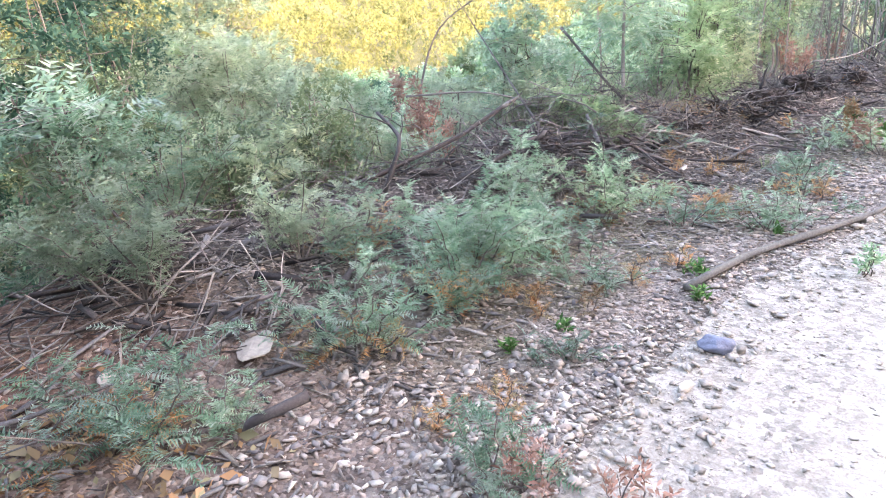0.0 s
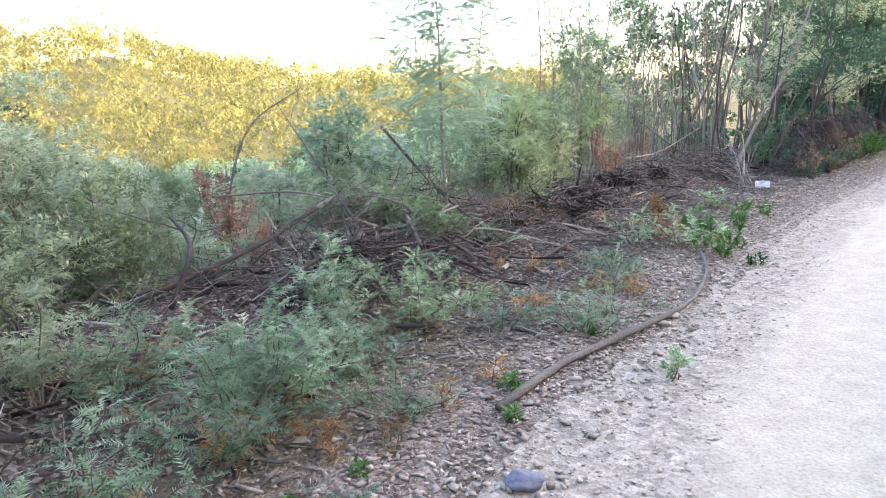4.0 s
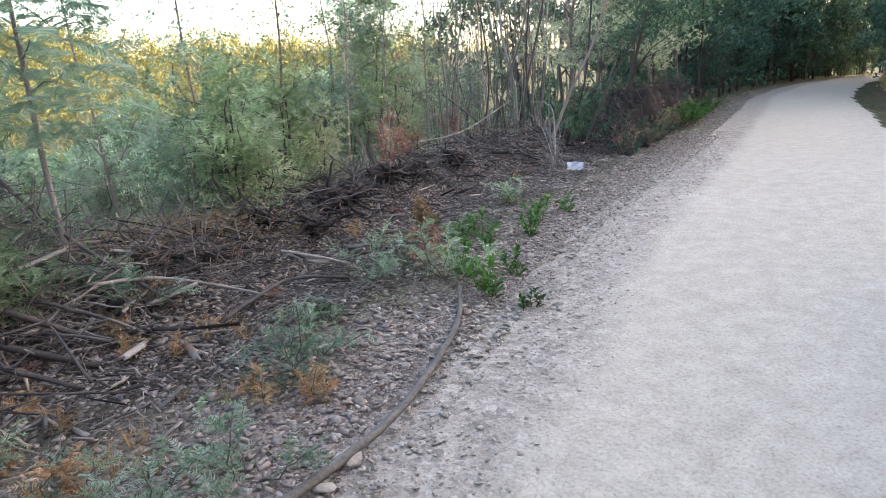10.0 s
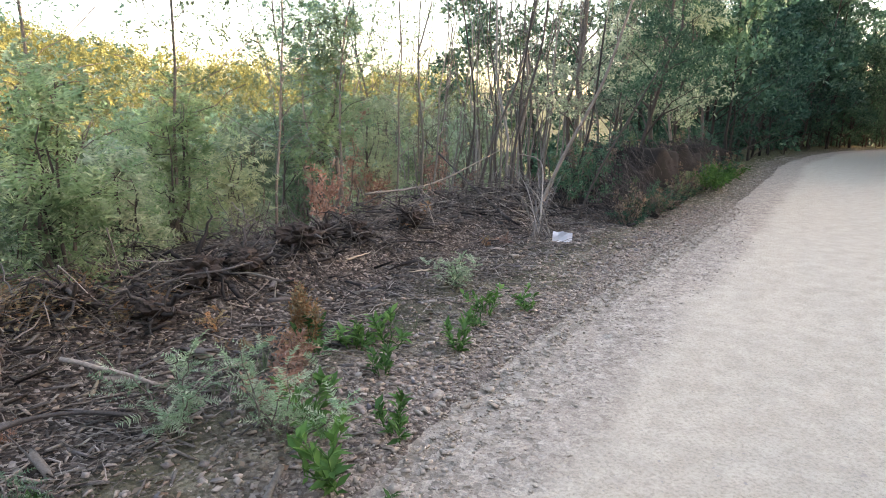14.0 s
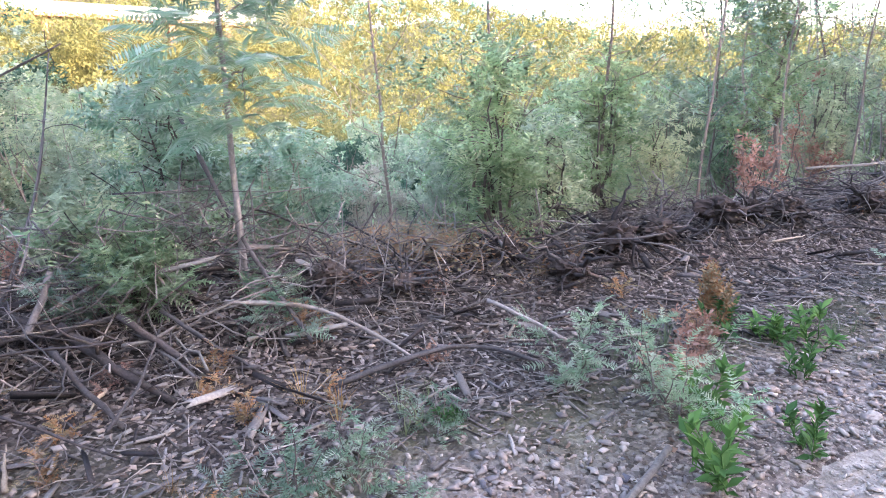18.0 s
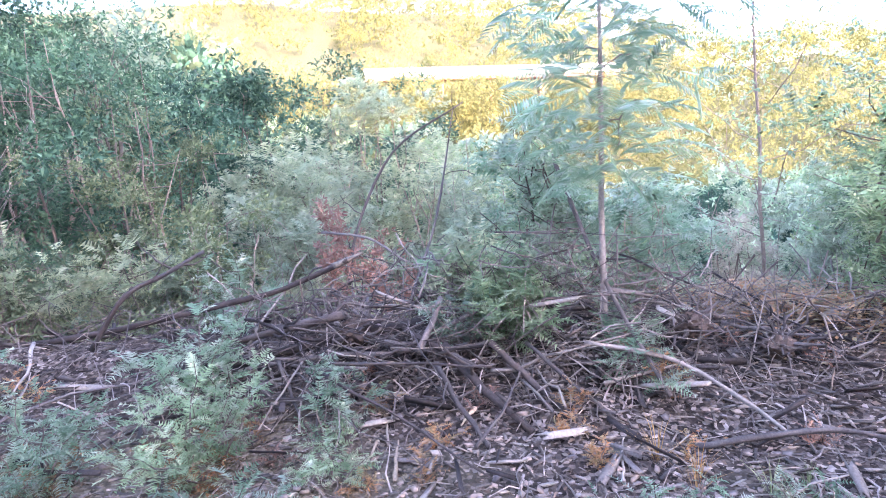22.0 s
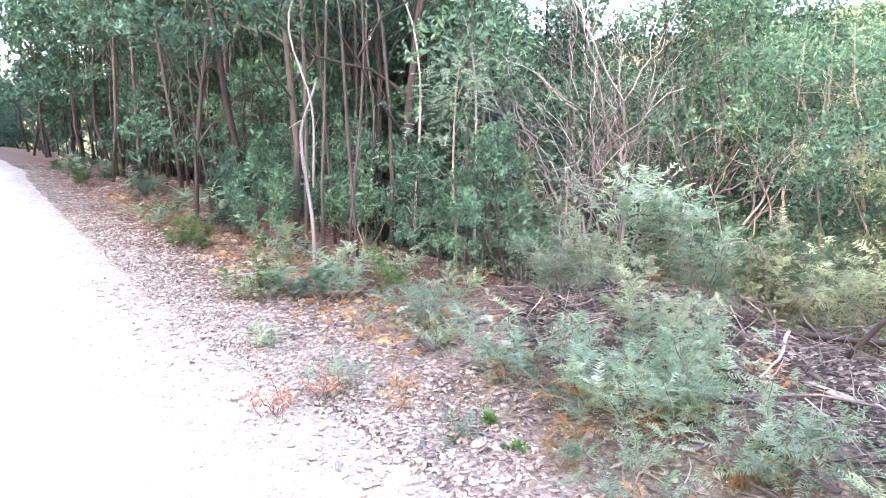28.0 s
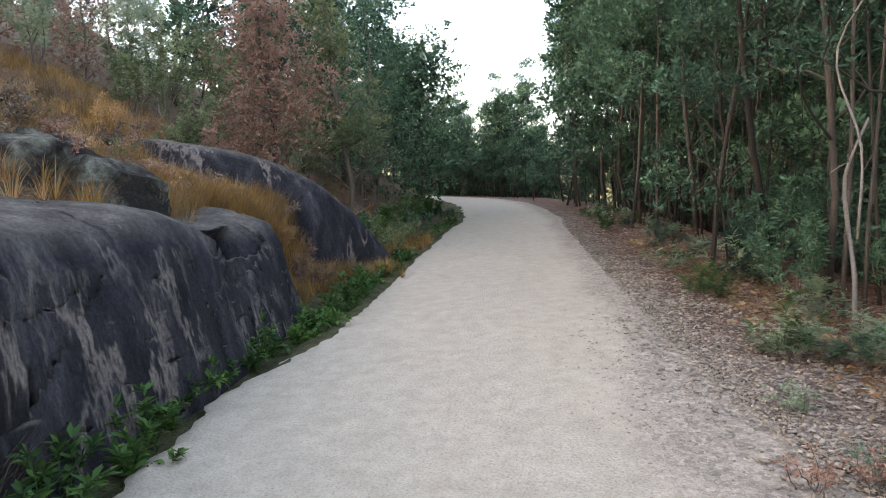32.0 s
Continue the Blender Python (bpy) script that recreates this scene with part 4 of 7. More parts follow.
def bushy(x, y, top, wide, kind):
    """A bushy tree of rounded leafy heads, as wide as given, whose top reaches the given height."""
    mat, templates, size, label = LEAVES[kind]
    tall = top - ground(x, y)
    first = float(np.clip(1 - 1.9 * wide / tall, 0.04, 0.45))
    count = int(np.clip((520 if templates is FROND_LO else 800) * wide * min(tall, 2.2 * wide), 300, 2600))
    tubes, centres = Tubes(), []
    for k in range(5 + int(2 * wide)):
        a = k * 2.4 + rng.uniform(-0.5, 0.5)
        out = 0.42 * wide * rng.uniform(0.2, 1.0) * (k > 0)
        tip = np.array((math.cos(a) * out, math.sin(a) * out, tall * 0.92 * (1 - 0.4 * (out / (0.5 * wide)) ** 2 * rng.uniform(0.4, 1.2))))
        line = bent((0.05 * math.cos(a), 0.05 * math.sin(a), -0.1), tip, 0.05, 9, 0.018)
        tubes.add(line, np.linspace(0.008 + 0.006 * tall, 0.004, 9), 5, False)
        for j in range(7):
            u = first + (1 - first) * rng.uniform() ** 0.8
            i = min(7, int(u * 8))
            base = line[i] + (line[i + 1] - line[i]) * (u * 8 - i)
            e = base + rng.normal(size=3) * (0.17 * wide, 0.17 * wide, 0.07 * wide) + (0, 0, 0.06 * wide)
            tubes.add(bent(base, e, 0.1, 4, 0.03), np.linspace(0.005, 0.0025, 4), 4, False)
            centres.append(e)
    shape = (tubes.mesh("trunk", BARK), crown(centres, 0.1 + 0.07 * wide, count, templates, size, mat, "crown", 0.02, int(0.8 * len(centres))))
    make_tree("dark_bush" if kind == "dark" else "olive_bush" if kind == "olive" else "acacia_tree", label, "tree", "bushy trees below the bank", shape, x, y, 0.0, 1.0, 0.05)


for x, y, top, wide, kind in ((3.15, 8.6, 1.85, 0.85, "soft"), (3.9, 10.0, 1.65, 1.0, "soft"), (4.7, 11.2, 1.4, 1.1, "grey"), (2.9, 9.5, 1.4, 0.9, "soft"), (0.8, 7.75, 1.6, 1.0, "blue"), (1.35, 8.3, 1.1, 0.7, "blue"), (1.32, 6.62, 0.82, 0.62, "soft"), (0.95, 6.75, 0.9, 0.5, "grey"), (3.5, 9.2, 1.1, 0.8, "grey"), (4.4, 10.3, 1.2, 0.9, "grey"), (0.05, 9.4, 0.65, 1.6, "grey"), (5.8, 12.2, 3.2, 1.2, "soft"),
                               (-0.1, 15.9, 0.8, 1.9, "grey"), (-1.4, 16.5, 0.5, 2.0, "dark"), (0.1, 13.9, 0.15, 1.7, "tan"), (-0.45, 12.5, 0.6, 1.8, "blue"), (-2.8, 10.0, 1.5, 2.2, "grey"), (-0.6, 11.3, 0.4, 1.2, "soft"), (1.9, 12.3, 0.85, 1.1, "grey"), (2.2, 15.0, 0.5, 1.8, "olive"), (1.0, 18.0, 0.5, 2.3, "olive"), (-3.2, 14.0, 0.9, 2.4, "grey"), (-2.5, 18.0, 0.4, 2.5, "dark"), (3.6, 14.0, 0.8, 1.5, "grey"),
                               (-3.3, 9.5, 2.5, 2.0, "grey"), (-2.6, 7.9, 1.9, 1.9, "grey"), (-1.5, 7.15, 1.1, 1.6, "grey"), (-1.7, 5.5, 0.8, 1.3, "grey"), (-4.1, 7.8, 3.0, 2.4, "dark"), (-2.2, 3.75, 1.35, 0.75, "blue"), (-3.6, 6.4, 2.4, 2.2, "olive"), (-4.9, 5.8, 3.4, 2.8, "dark"), (-5.7, 4.6, 3.6, 3.0, "dark"), (-1.2, 5.95, 1.05, 1.0, "olive"), (-1.64, 4.55, 0.9, 0.7, "olive"), (0.15, 8.0, 0.85, 1.0, "grey"),
                               (-3.8, 12.0, 1.9, 2.4, "grey"), (-5.2, 10.4, 2.9, 2.6, "dark"), (-6.6, 7.2, 4.0, 3.0, "dark"), (-7.2, 5.2, 4.2, 3.0, "dark"), (-5.5, 13.2, 2.0, 2.6, "soft"), (-1.8, 12.6, 0.9, 1.8, "soft"), (5.6, 13.4, 1.8, 1.5, "soft"), (6.9, 13.6, 1.9, 1.4, "grey")):
    bushy(x, y, top, wide, kind)

# woods of the sunlit hill across the valley, one mass
n_far = 1350
az = rng.uniform(radians(-24), radians(64), n_far)
rad = 46 + 250 * rng.uniform(0, 1, n_far) ** 0.75
fx, fy = 3 - np.sin(az) * rad, 3 + np.cos(az) * rad
ok = along(fx, fy)[1] > 34
fx, fy, rad = fx[ok], fy[ok], rad[ok]
fz = height(fx, fy)


def far_crown(leaves, small, big):
    """A crown of several rounded heads, leafy on the outside."""
    heads = rng.normal(size=(9, 3)) * (1.15, 1.15, 0.85) + (0, 0, 2.5)
    radius = rng.uniform(0.5, 1.0, 9)
    d = rng.normal(size=(leaves, 3))
    d[:, 2] = np.abs(d[:, 2]) * 1.3 - 0.55
    d /= np.linalg.norm(d, axis=1)[:, None]
    w = rng.integers(0, 9, leaves)
    c = heads[w] + d * (rng.uniform(0.35, 1.15, leaves) * radius[w])[:, None]
    which = rng.integers(0, 3, leaves)
    size = rng.uniform(small, big, leaves)
    turn = frames_of(d + rng.normal(size=d.shape) * 0.5)
    return merge([stamp(SPRIG[k], c[which == k], turn[which == k], size[which == k]) for k in range(3)])


near_blob, blob = [far_crown(950, 0.045, 0.11) for k in range(5)], [far_crown(180, 0.1, 0.23) for k in range(5)]
pairs = []
kind = rng.integers(0, 5, len(fx)) + 5 * (rad < 85)
for k in range(10):
    i = np.where(kind == k)[0]
    turn = frames_of(np.stack([np.cos(i * 1.7), np.sin(i * 1.7), 0 * i], 1))
    sc = rng.uniform(0.7, 1.9, len(i)) * (0.9 + np.hypot(fx[i], fy[i]) / 280)
    pairs.append(stamp((blob + near_blob)[k], np.stack([fx[i], fy[i], fz[i] - 0.4], 1), turn, sc))
# taller trees before the bridge
n = 48
ba, br = np.radians(rng.uniform(24, 56, n)), rng.uniform(92, 110, n)
bx, by = 3 - np.sin(ba) * br, 3 + np.cos(ba) * br
for k in range(5):
    i = np.arange(k, n, 5)
    pairs.append(stamp(near_blob[k], np.stack([bx[i], by[i], height(bx[i], by[i])], 1), frames_of(np.stack([np.cos(i * 1.0), np.sin(i * 1.0), 0.0 * i], 1)), rng.uniform(2.2, 3.2, len(i))))
v, f = merge(pairs)
tagged(new("hillside_wood", mesh_of("hillside_wood", v, f, SUNNY)), "sunlit yellow-green woods on the hill across the valley", "woods", kind="stuff")


# ---- rock cutting on the hill side of the path ----
def facet(p):
    """Broken planes: each cell of the rock has its own offset and tilt."""
    cell = noise.voronoi(p)[1][0]
    return 0.7 * noise.noise(cell * 3.7) + 1.0 * noise.noise_vector(cell * 5.1).dot(p - cell)


def roughen(p, amp, seed):
    """How far a rock's skin stands out at p: broken planes of three sizes, slanting, and grain."""
    v = Vector(p)
    o = Vector((seed, seed * 1.7, seed * 0.3))
    q = Vector((v.x + 0.5 * v.z, v.y + 0.5 * v.z, v.z * 0.8))
    broad = noise.noise(v * 0.6 + o)
    grain = 0.06 * noise.noise(v * 5.0 + o) + 0.09 * noise.noise(v * 13.0 + o)
    return amp * (0.7 * broad + 0.6 * facet(q * 0.45 + o) + 0.12 * facet(q * 1.6 + o) + 0.006 * facet(q * 7.0 + o) + 0.6 * grain)


def rock_sheet(name, label, g, mat, seed, amp):
    """A rock body over a grid of points, pushed in and out along its own slope, with thickness behind."""
    du, dv = np.gradient(g, axis=0), np.gradient(g, axis=1)
    n = np.cross(dv, du)
    n /= np.linalg.norm(n, axis=2)[:, :, None] + 1e-9
    if n[:, :, 2].mean() < 0:
        n = -n
    n0, n1 = g.shape[:2]
    out = g.copy()
    for i in range(n0):
        for j in range(n1):
            out[i, j] += n[i, j] * roughen(g[i, j], amp, seed)
    ii = (np.arange(n0 - 1)[:, None] * n1 + np.arange(n1 - 1)[None]).ravel()
    ob = tagged(new(name, mesh_of(name, out.reshape(-1, 3), np.stack([ii, ii + n1, ii + n1 + 1, ii + 1], 1), mat)), label, "rock")
    solid = ob.modifiers.new("body", "SOLIDIFY")
    solid.thickness, solid.offset = 0.4, -1
    return ob


def cutting(s0, s1, top, foot, label, seed, end_round=0.6):
    """A blasted rock face along the path between s0 and s1, leaning back, with a weathered top."""
    ss = np.arange(s0, s1, 0.045)
    g = np.zeros((len(ss), 58, 3))
    for i, s in enumerate(ss):
        e = min(1.0, (s - s0) / end_round) ** 0.35
        h, f = top(s) * e, foot(s) + 0.3 * (1 - e)
        z0 = ground(*plan(s, -2.1)) - 0.15
        for j in range(58):
            u = j / 40
            if j <= 40:
                t, z = f + 0.3 * u, (h + 0.15) * u
            else:
                w = (j - 40) / 17
                t, z = f + 0.3 + 1.5 * w, h + 0.15 + 0.35 * w * e - 0.2 * w * w
            g[i, j] = (*plan(s, -t), z0 + z)
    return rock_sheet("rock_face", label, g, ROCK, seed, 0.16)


cutting(-7.9, 5.0, lambda s: 1.0 + 0.3 * float(ease(-6, -3, s)) + 0.06 * math.sin(s * 2.1), lambda s: 2.5 + 0.08 * math.sin(s * 1.3), "large blackened granite rock face with pale streaks beside the path", 3.0)


def slab(label, line, width, seed, rise, skew=0.0):
    """A long smooth hump of bare rock along a line of points up the slope."""
    pts = spline(line, 0.12)
    n0, n1 = len(pts), 30
    d = np.gradient(pts, axis=0)
    side = np.stack([-d[:, 1], d[:, 0]], 1)
    side /= np.linalg.norm(side, axis=1)[:, None]
    g = np.zeros((n0, n1, 3))
    for i in range(n0):
        u = i / (n0 - 1)
        fat = max(0.05, math.sin(math.pi * (0.04 + 0.92 * u))) ** 0.5
        for j, w in enumerate(np.linspace(-1, 1, n1)):
            o = side[i] * w * width * fat
            g[i, j] = (pts[i, 0] + o[0], pts[i, 1] + o[1], pts[i, 2] + rise * fat * (1 - abs(w) ** 2.2) - (1 - fat) * rise - 1.5 * abs(w) ** 3)
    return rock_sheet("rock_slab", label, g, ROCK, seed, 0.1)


slab("long sloping slab of dark bare granite rising from the path", [(-2.5, -8.2, 0.5), (-1.85, -7.85, 0.82), (-1.15, -7.6, 1.27), (-0.28, -7.43, 1.82), (0.47, -7.37, 2.1), (1.33, -7.4, 2.36), (2.1, -7.55, 2.6), (2.9, -7.9, 2.85)], 0.6, 5.0, 0.34)


def boulder(x, y, size, mat, label, seed, z=None, name="boulder", detail=4):
    bm = bmesh.new()
    bmesh.ops.create_icosphere(bm, subdivisions=detail, radius=1.0)
    r = np.random.default_rng(seed)
    planes = []
    for k in range(9):
        n = r.normal(size=3)
        planes.append((n / np.linalg.norm(n), r.uniform(0.55, 0.85)))
    for v in bm.verts:
        c = np.array(v.co)
        for n, k in planes:
            over = c @ n - k
            if over > 0:
                c = c - n * over * 0.95
        c = c * (1 + 0.1 * noise.noise(Vector(c) * 2.2 + Vector((seed, 0, 0))) + 0.04 * noise.noise(Vector(c) * 7.0) + (0.09 * facet(Vector(c) * 2.2 + Vector((seed, 0, 0))) if detail > 3 and max(size) > 0.3 else 0.0))
        v.co = c * np.array(size)
    me = bpy.data.meshes.new(name)
    bm.to_mesh(me)
    bm.free()
    me.materials.append(mat)
    me.polygons.foreach_set("use_smooth", np.full(len(me.polygons), detail > 3 and max(size) < 0.3))
    ob = tagged(new(name, me), label, "rock")
    ob.matrix_world = Matrix.Translation((x, y, (ground(x, y) if z is None else z) + size[2] * 0.35)) @ Matrix.Rotation(seed, 4, "Z")
    return ob


for k, (x, y, sz, lab) in enumerate([(3.0, -4.6, (0.62, 0.5, 0.55), "grey granite boulder with green lichen on the slope"), (4.0, -4.3, (0.8, 0.6, 0.5), "weathered grey granite outcrop in dry grass"), (4.9, -3.7, (0.9, 0.7, 0.5), "weathered grey granite outcrop in dry grass"),
                                     (3.6, -5.4, (0.8, 0.6, 0.4), "weathered grey granite outcrop in dry grass")]):
    boulder(x, y, sz, LICHEN if k < 4 else ROCK, lab, 3 + k, ground(x, y) - 0.3 * sz[2], detail=5)

# ---- stones ----
boulder(-0.95, 2.72, (0.19, 0.1, 0.022), PALESTONE, "flat pale stone lying on the soil", 27, name="stone", detail=4)
boulder(1.21, 2.7, (0.085, 0.07, 0.05), BLUESTONE, "smooth dark slate-blue stone at the path's edge", 22, name="stone")
for k, (x, y, r) in enumerate([(-0.42, 2.5, .05), (-0.6, 2.95, .06), (0.3, 3.3, .05), (-1.5, 2.4, .07), (0.55, 2.75, .06), (4.05, 7.6, .1), (3.0, 4.5, .09), (2.85, 4.35, .06), (4.75, 5.55, .06), (5.2, 6.6, .07), (0.35, 5.35, .1), (7.3, 9.6, .08), (5.0, 7.0, .08)]):
    boulder(x, y, (r * .85, r * .6, r * .32), PALESTONE, "pale broken stone on the shoulder of the path", 30 + k, name="stone", detail=2)


def strewn(count, s_range, t_pick, size, templates, mat, name, label, flat=False, lift=0.21, kind="stuff", category="gravel", up_jitter=0.5):
    """Many small pieces laid on the ground, as one mass."""
    s = rng.uniform(*s_range, count)
    t = t_pick(count)
    t = t + 0.34 * ease(1.2, 1.6, t) * (1 - ease(2.4, 3.2, t)) * (1 - ease(-3, 0.5, s))
    x, y = plan(s, t)
    sz = size(count)
    z = height(x, y) - 0.05 * (1 - ease(1.3, 1.75, np.abs(t))) * (np.abs(t) > 1.7)
    tk = rng.integers(0, len(templates), count)
    a = rng.uniform(0, 6.28, count)
    d = np.stack([np.cos(a), np.sin(a), rng.normal(size=count) * 0.12 * up_jitter], 1)
    pairs = []
    for k, tpl in enumerate(templates):
        i = tk == k
        pairs.append(stamp(tpl, np.stack([x[i], y[i], z[i] + lift * sz[i]], 1), frames_of(d[i], rng.normal(size=i.sum()) * up_jitter), sz[i]))
    v, f = merge(pairs)
    return tagged(new(name, mesh_of(name, v, f, mat)), label, category, kind=kind)


def lump(n, lo, hi):
    return lo + (hi - lo) * rng.uniform(0, 1, n) ** 3


strewn(5000, (-5.5, 2.0), lambda n: rng.uniform(1.8, 4.2, n), lambda n: lump(n, 0.008, 0.038), STONES, GRAVEL, "gravel", "tan, pink and grey stones in the bare soil")
strewn(12500, (-9, 13), lambda n: 1.72 + np.abs(rng.normal(size=n)) * 0.65, lambda n: lump(n, 0.008, 0.038), STONES, GRAVEL, "gravel", "broken grey and tan gravel along the path's shoulder")
strewn(5500, (-7, 13), lambda n: 1.4 + np.abs(rng.normal(size=n)) * 0.4, lambda n: lump(n, 0.008, 0.038), STONES, PALESTONE, "gravel", "pale broken stones along the path's shoulder")
strewn(8500, (-9, 14), lambda n: 1.9 - np.abs(rng.normal(size=n)) * 0.5, lambda n: lump(n, 0.006, 0.022), STONES, PALESTONE, "loose_grit", "loose pale stones at the path's edge", lift=0.3)
strewn(6500, (-7, 10), lambda n: rng.uniform(0.7, 1.75, n), lambda n: lump(n, 0.005, 0.018), STONES, PALESTONE, "loose_grit", "pale grit trodden into the rough side of the path", lift=0.25)
strewn(2600, (-26, 26), lambda n: rng.normal(size=n) * 0.35 + np.where(rng.uniform(size=n) < 0.8, 1.5, rng.uniform(-1.4, 1.4, n)), lambda n: lump(n, 0.005, 0.014), STONES, PALESTONE, "loose_grit", "loose small stones on the path", lift=0.5)
strewn(2500, (-26, -7), lambda n: 1.6 + np.abs(rng.normal(size=n)) * 0.7, lambda n: lump(n, 0.02, 0.05), STONES, PALESTONE, "gravel", "pale broken stones along the path's shoulder")
strewn(4500, (-12, -1.5), lambda n: 1.6 + np.abs(rng.normal(size=n)) * 0.5, lambda n: lump(n, 0.008, 0.038), STONES, PALESTONE, "gravel", "pale angular stones along the path's shoulder")
strewn(2200, (13, 32), lambda n: 1.6 + np.abs(rng.normal(size=n)) * 0.5, lambda n: lump(n, 0.02, 0.05), STONES, PALESTONE, "gravel", "pale broken stones along the path's shoulder")
# ---- split wood, bark and leaves strewn over the cleared strip ----
strewn(7000, (-6.5, 13), lambda n: 2.3 + np.abs(rng.normal(size=n) * 1.0 + 1.6), lambda n: lump(n, 0.03, 0.17), SHARDS, CHIPWOOD, "wood_chips", "splintered wood and bark over the cleared strip", lift=0.06, category="wood chips")
strewn(4200, (-2.5, 9.5), lambda n: 2.2 + np.abs(rng.normal(size=n) * 0.7 + 0.9), lambda n: lump(n, 0.02, 0.11), PLATES, CHIPWOOD, "wood_chips", "flat grey-white flakes of bark and wood on the cleared strip", lift=0.05, category="wood chips", up_jitter=0.8)
strewn(2600, (-4, 13), lambda n: 2.6 + np.abs(rng.normal(size=n) * 0.9 + 1.6), lambda n: lump(n, 0.05, 0.25), SHARDS, DEADWOOD, "bark_scraps", "dark bark scraps over the cleared strip", lift=0.06, category="wood chips")
strewn(2200, (-3, 11), lambda n: 4.3 + rng.normal(size=n) * 0.55, lambda n: lump(n, 0.05, 0.3), SHARDS, DARKWOOD, "bark_scraps", "dark torn bark on the brush pile", lift=0.35, category="wood chips", up_jitter=2.0)
strewn(900, (-3, 11), lambda n: 4.3 + rng.normal(size=n) * 0.6, lambda n: lump(n, 0.03, 0.17), SHARDS, CHIPWOOD, "wood_chips", "pale splintered wood on the brush pile", lift=0.45, category="wood chips", up_jitter=2.0)
LEAFLET = (np.array([(-.5, 0, 0), (0, -.25, .06), (.5, 0, 0.02), (0, .25, .06)]), np.array([(0, 1, 2), (0, 2, 3)]))
strewn(2600, (-9, 13), lambda n: 1.85 + np.abs(rng.normal(size=n)) * 0.6, lambda n: lump(n, 0.02, 0.05), [LEAFLET], BROWNLEAF, "leaf_litter", "small brown dead leaves among the gravel", lift=0.25, category="leaves", up_jitter=1.5)
strewn(10000, (-9, 13), lambda n: 1.95 + np.abs(rng.normal(size=n) * 1.0 + 1.3), lambda n: lump(n, 0.02, 0.06), [LEAFLET], BROWNLEAF, "leaf_litter", "curled brown dead leaves on the ground", lift=0.1, category="leaves", up_jitter=1.5)
strewn(4000, (-26, -3.5), lambda n: 2.9 + np.abs(rng.normal(size=n)) * 2.0, lambda n: lump(n, 0.03, 0.09), [LEAFLET], BROWNLEAF, "leaf_litter", "brown dead leaves under the trees", lift=0.1, category="leaves", up_jitter=1.5)
strewn(1500, (-26, -3.5), lambda n: 2.6 + np.abs(rng.normal(size=n)) * 1.6, lambda n: lump(n, 0.03, 0.09), [LEAFLET], RUST, "leaf_litter", "rust-red dead leaves under the trees", lift=0.1, category="leaves", up_jitter=1.5)

strewn(3600, (-15, -3.0), lambda n: 3.45 + rng.normal(size=n) * 0.42, lambda n: lump(n, 0.04, 0.12), [LEAFLET], ORANGE, "leaf_litter", "orange dead leaves at the foot of the wood", lift=0.15, category="leaves", up_jitter=1.5)

# ---- brush pile along the bank ----
pile = thing("brush_pile", *plan(2.0, 4.4), ground(*plan(2.0, 4.4)), "tangled pile of dead branches and roots along the bank", "brush pile")
pile_origin = np.array(pile.matrix_world.translation)


def heap(s):
    """How high the pile stands at s."""
    return (1 + 0.45 * math.sin(s * 4.3) * math.sin(s * 2.9 + 1)) * float(np.interp(s, [-4, -2.5, -1, 0.5, 2, 3.2, 5, 7, 9, 12], [0.05, 0.12, 0.3, 0.5, 0.46, 0.26, 0.2, 0.28, 0.34, 0.1]))


def stick_line(long_, crook=0.1):
    s = rng.choice([rng.uniform(-3.4, 10.5), rng.normal(1.2, 1.4)], p=[0.55, 0.45])
    u = rng.uniform(-1, 1)
    t = 4.35 + 0.75 * u
    x, y = plan(s, t)
    tx, ty = np.array(plan(s + 0.2, t)) - np.array(plan(s, t))
    a = math.atan2(ty, tx) + rng.choice([rng.normal() * 0.6, rng.uniform(0, 3.14)], p=[0.5, 0.5])
    z = ground(x, y) + heap(s) * (1 - abs(u) ** 1.5) * rng.uniform(0.1, 1.0) + 0.02
    d = np.array((math.cos(a), math.sin(a), rng.normal() * 0.22)) * long_ / 2
    p = np.array((x, y, z))
    e0, e1 = p - d, p + d
    for e in (e0, e1):
        e[2] = max(e[2], ground(e[0], e[1]) + 0.01)
    return bent(e0, e1, crook * rng.normal() * 0.6, 6, 0.014)


for k in range(185):
    long_ = float(rng.choice([rng.uniform(0.3, 0.8), rng.uniform(0.8, 1.6)], p=[0.65, 0.35]))
    r = 0.0035 + 0.009 * rng.uniform() ** 2 + (0.012 * rng.uniform() if k % 12 == 0 else 0)
    tb = Tubes()
    tb.add(stick_line(long_) - pile_origin, np.linspace(r, r * 0.4, 6), 6)
    part("stick", tb.mesh("stick", (DEADWOOD, DARKWOOD, DARKWOOD, TWIGWOOD, DARKWOOD, DEADWOOD, BARK_PALE)[k % 7]), pile)
for k in range(115):
    e0 = np.array((0.25 + 0.95 * rng.uniform(), 5.3 + 0.85 * rng.uniform(), 0.24 + 0.34 * rng.uniform()))
    e1 = e0 + np.array((rng.normal() * 0.3 + 0.3, rng.normal() * 0.34 + 0.05, -rng.uniform(-0.12, 0.3)))
    e1[2] = max(e1[2], ground(e1[0], e1[1]) + 0.015)
    r = 0.003 + 0.009 * rng.uniform() ** 2.5
    tb = Tubes()
    tb.add(bent(e0, e1, 0.03 * rng.normal(), 6, 0.012) - pile_origin, np.linspace(r, r * rng.uniform(0.4, 0.8), 6), 6, True, 0.1)
    part("stick", tb.mesh("stick", (DARKWOOD, DEADWOOD, DARKWOOD, DARKWOOD, TWIGWOOD)[k % 5]), pile)
tb = Tubes()
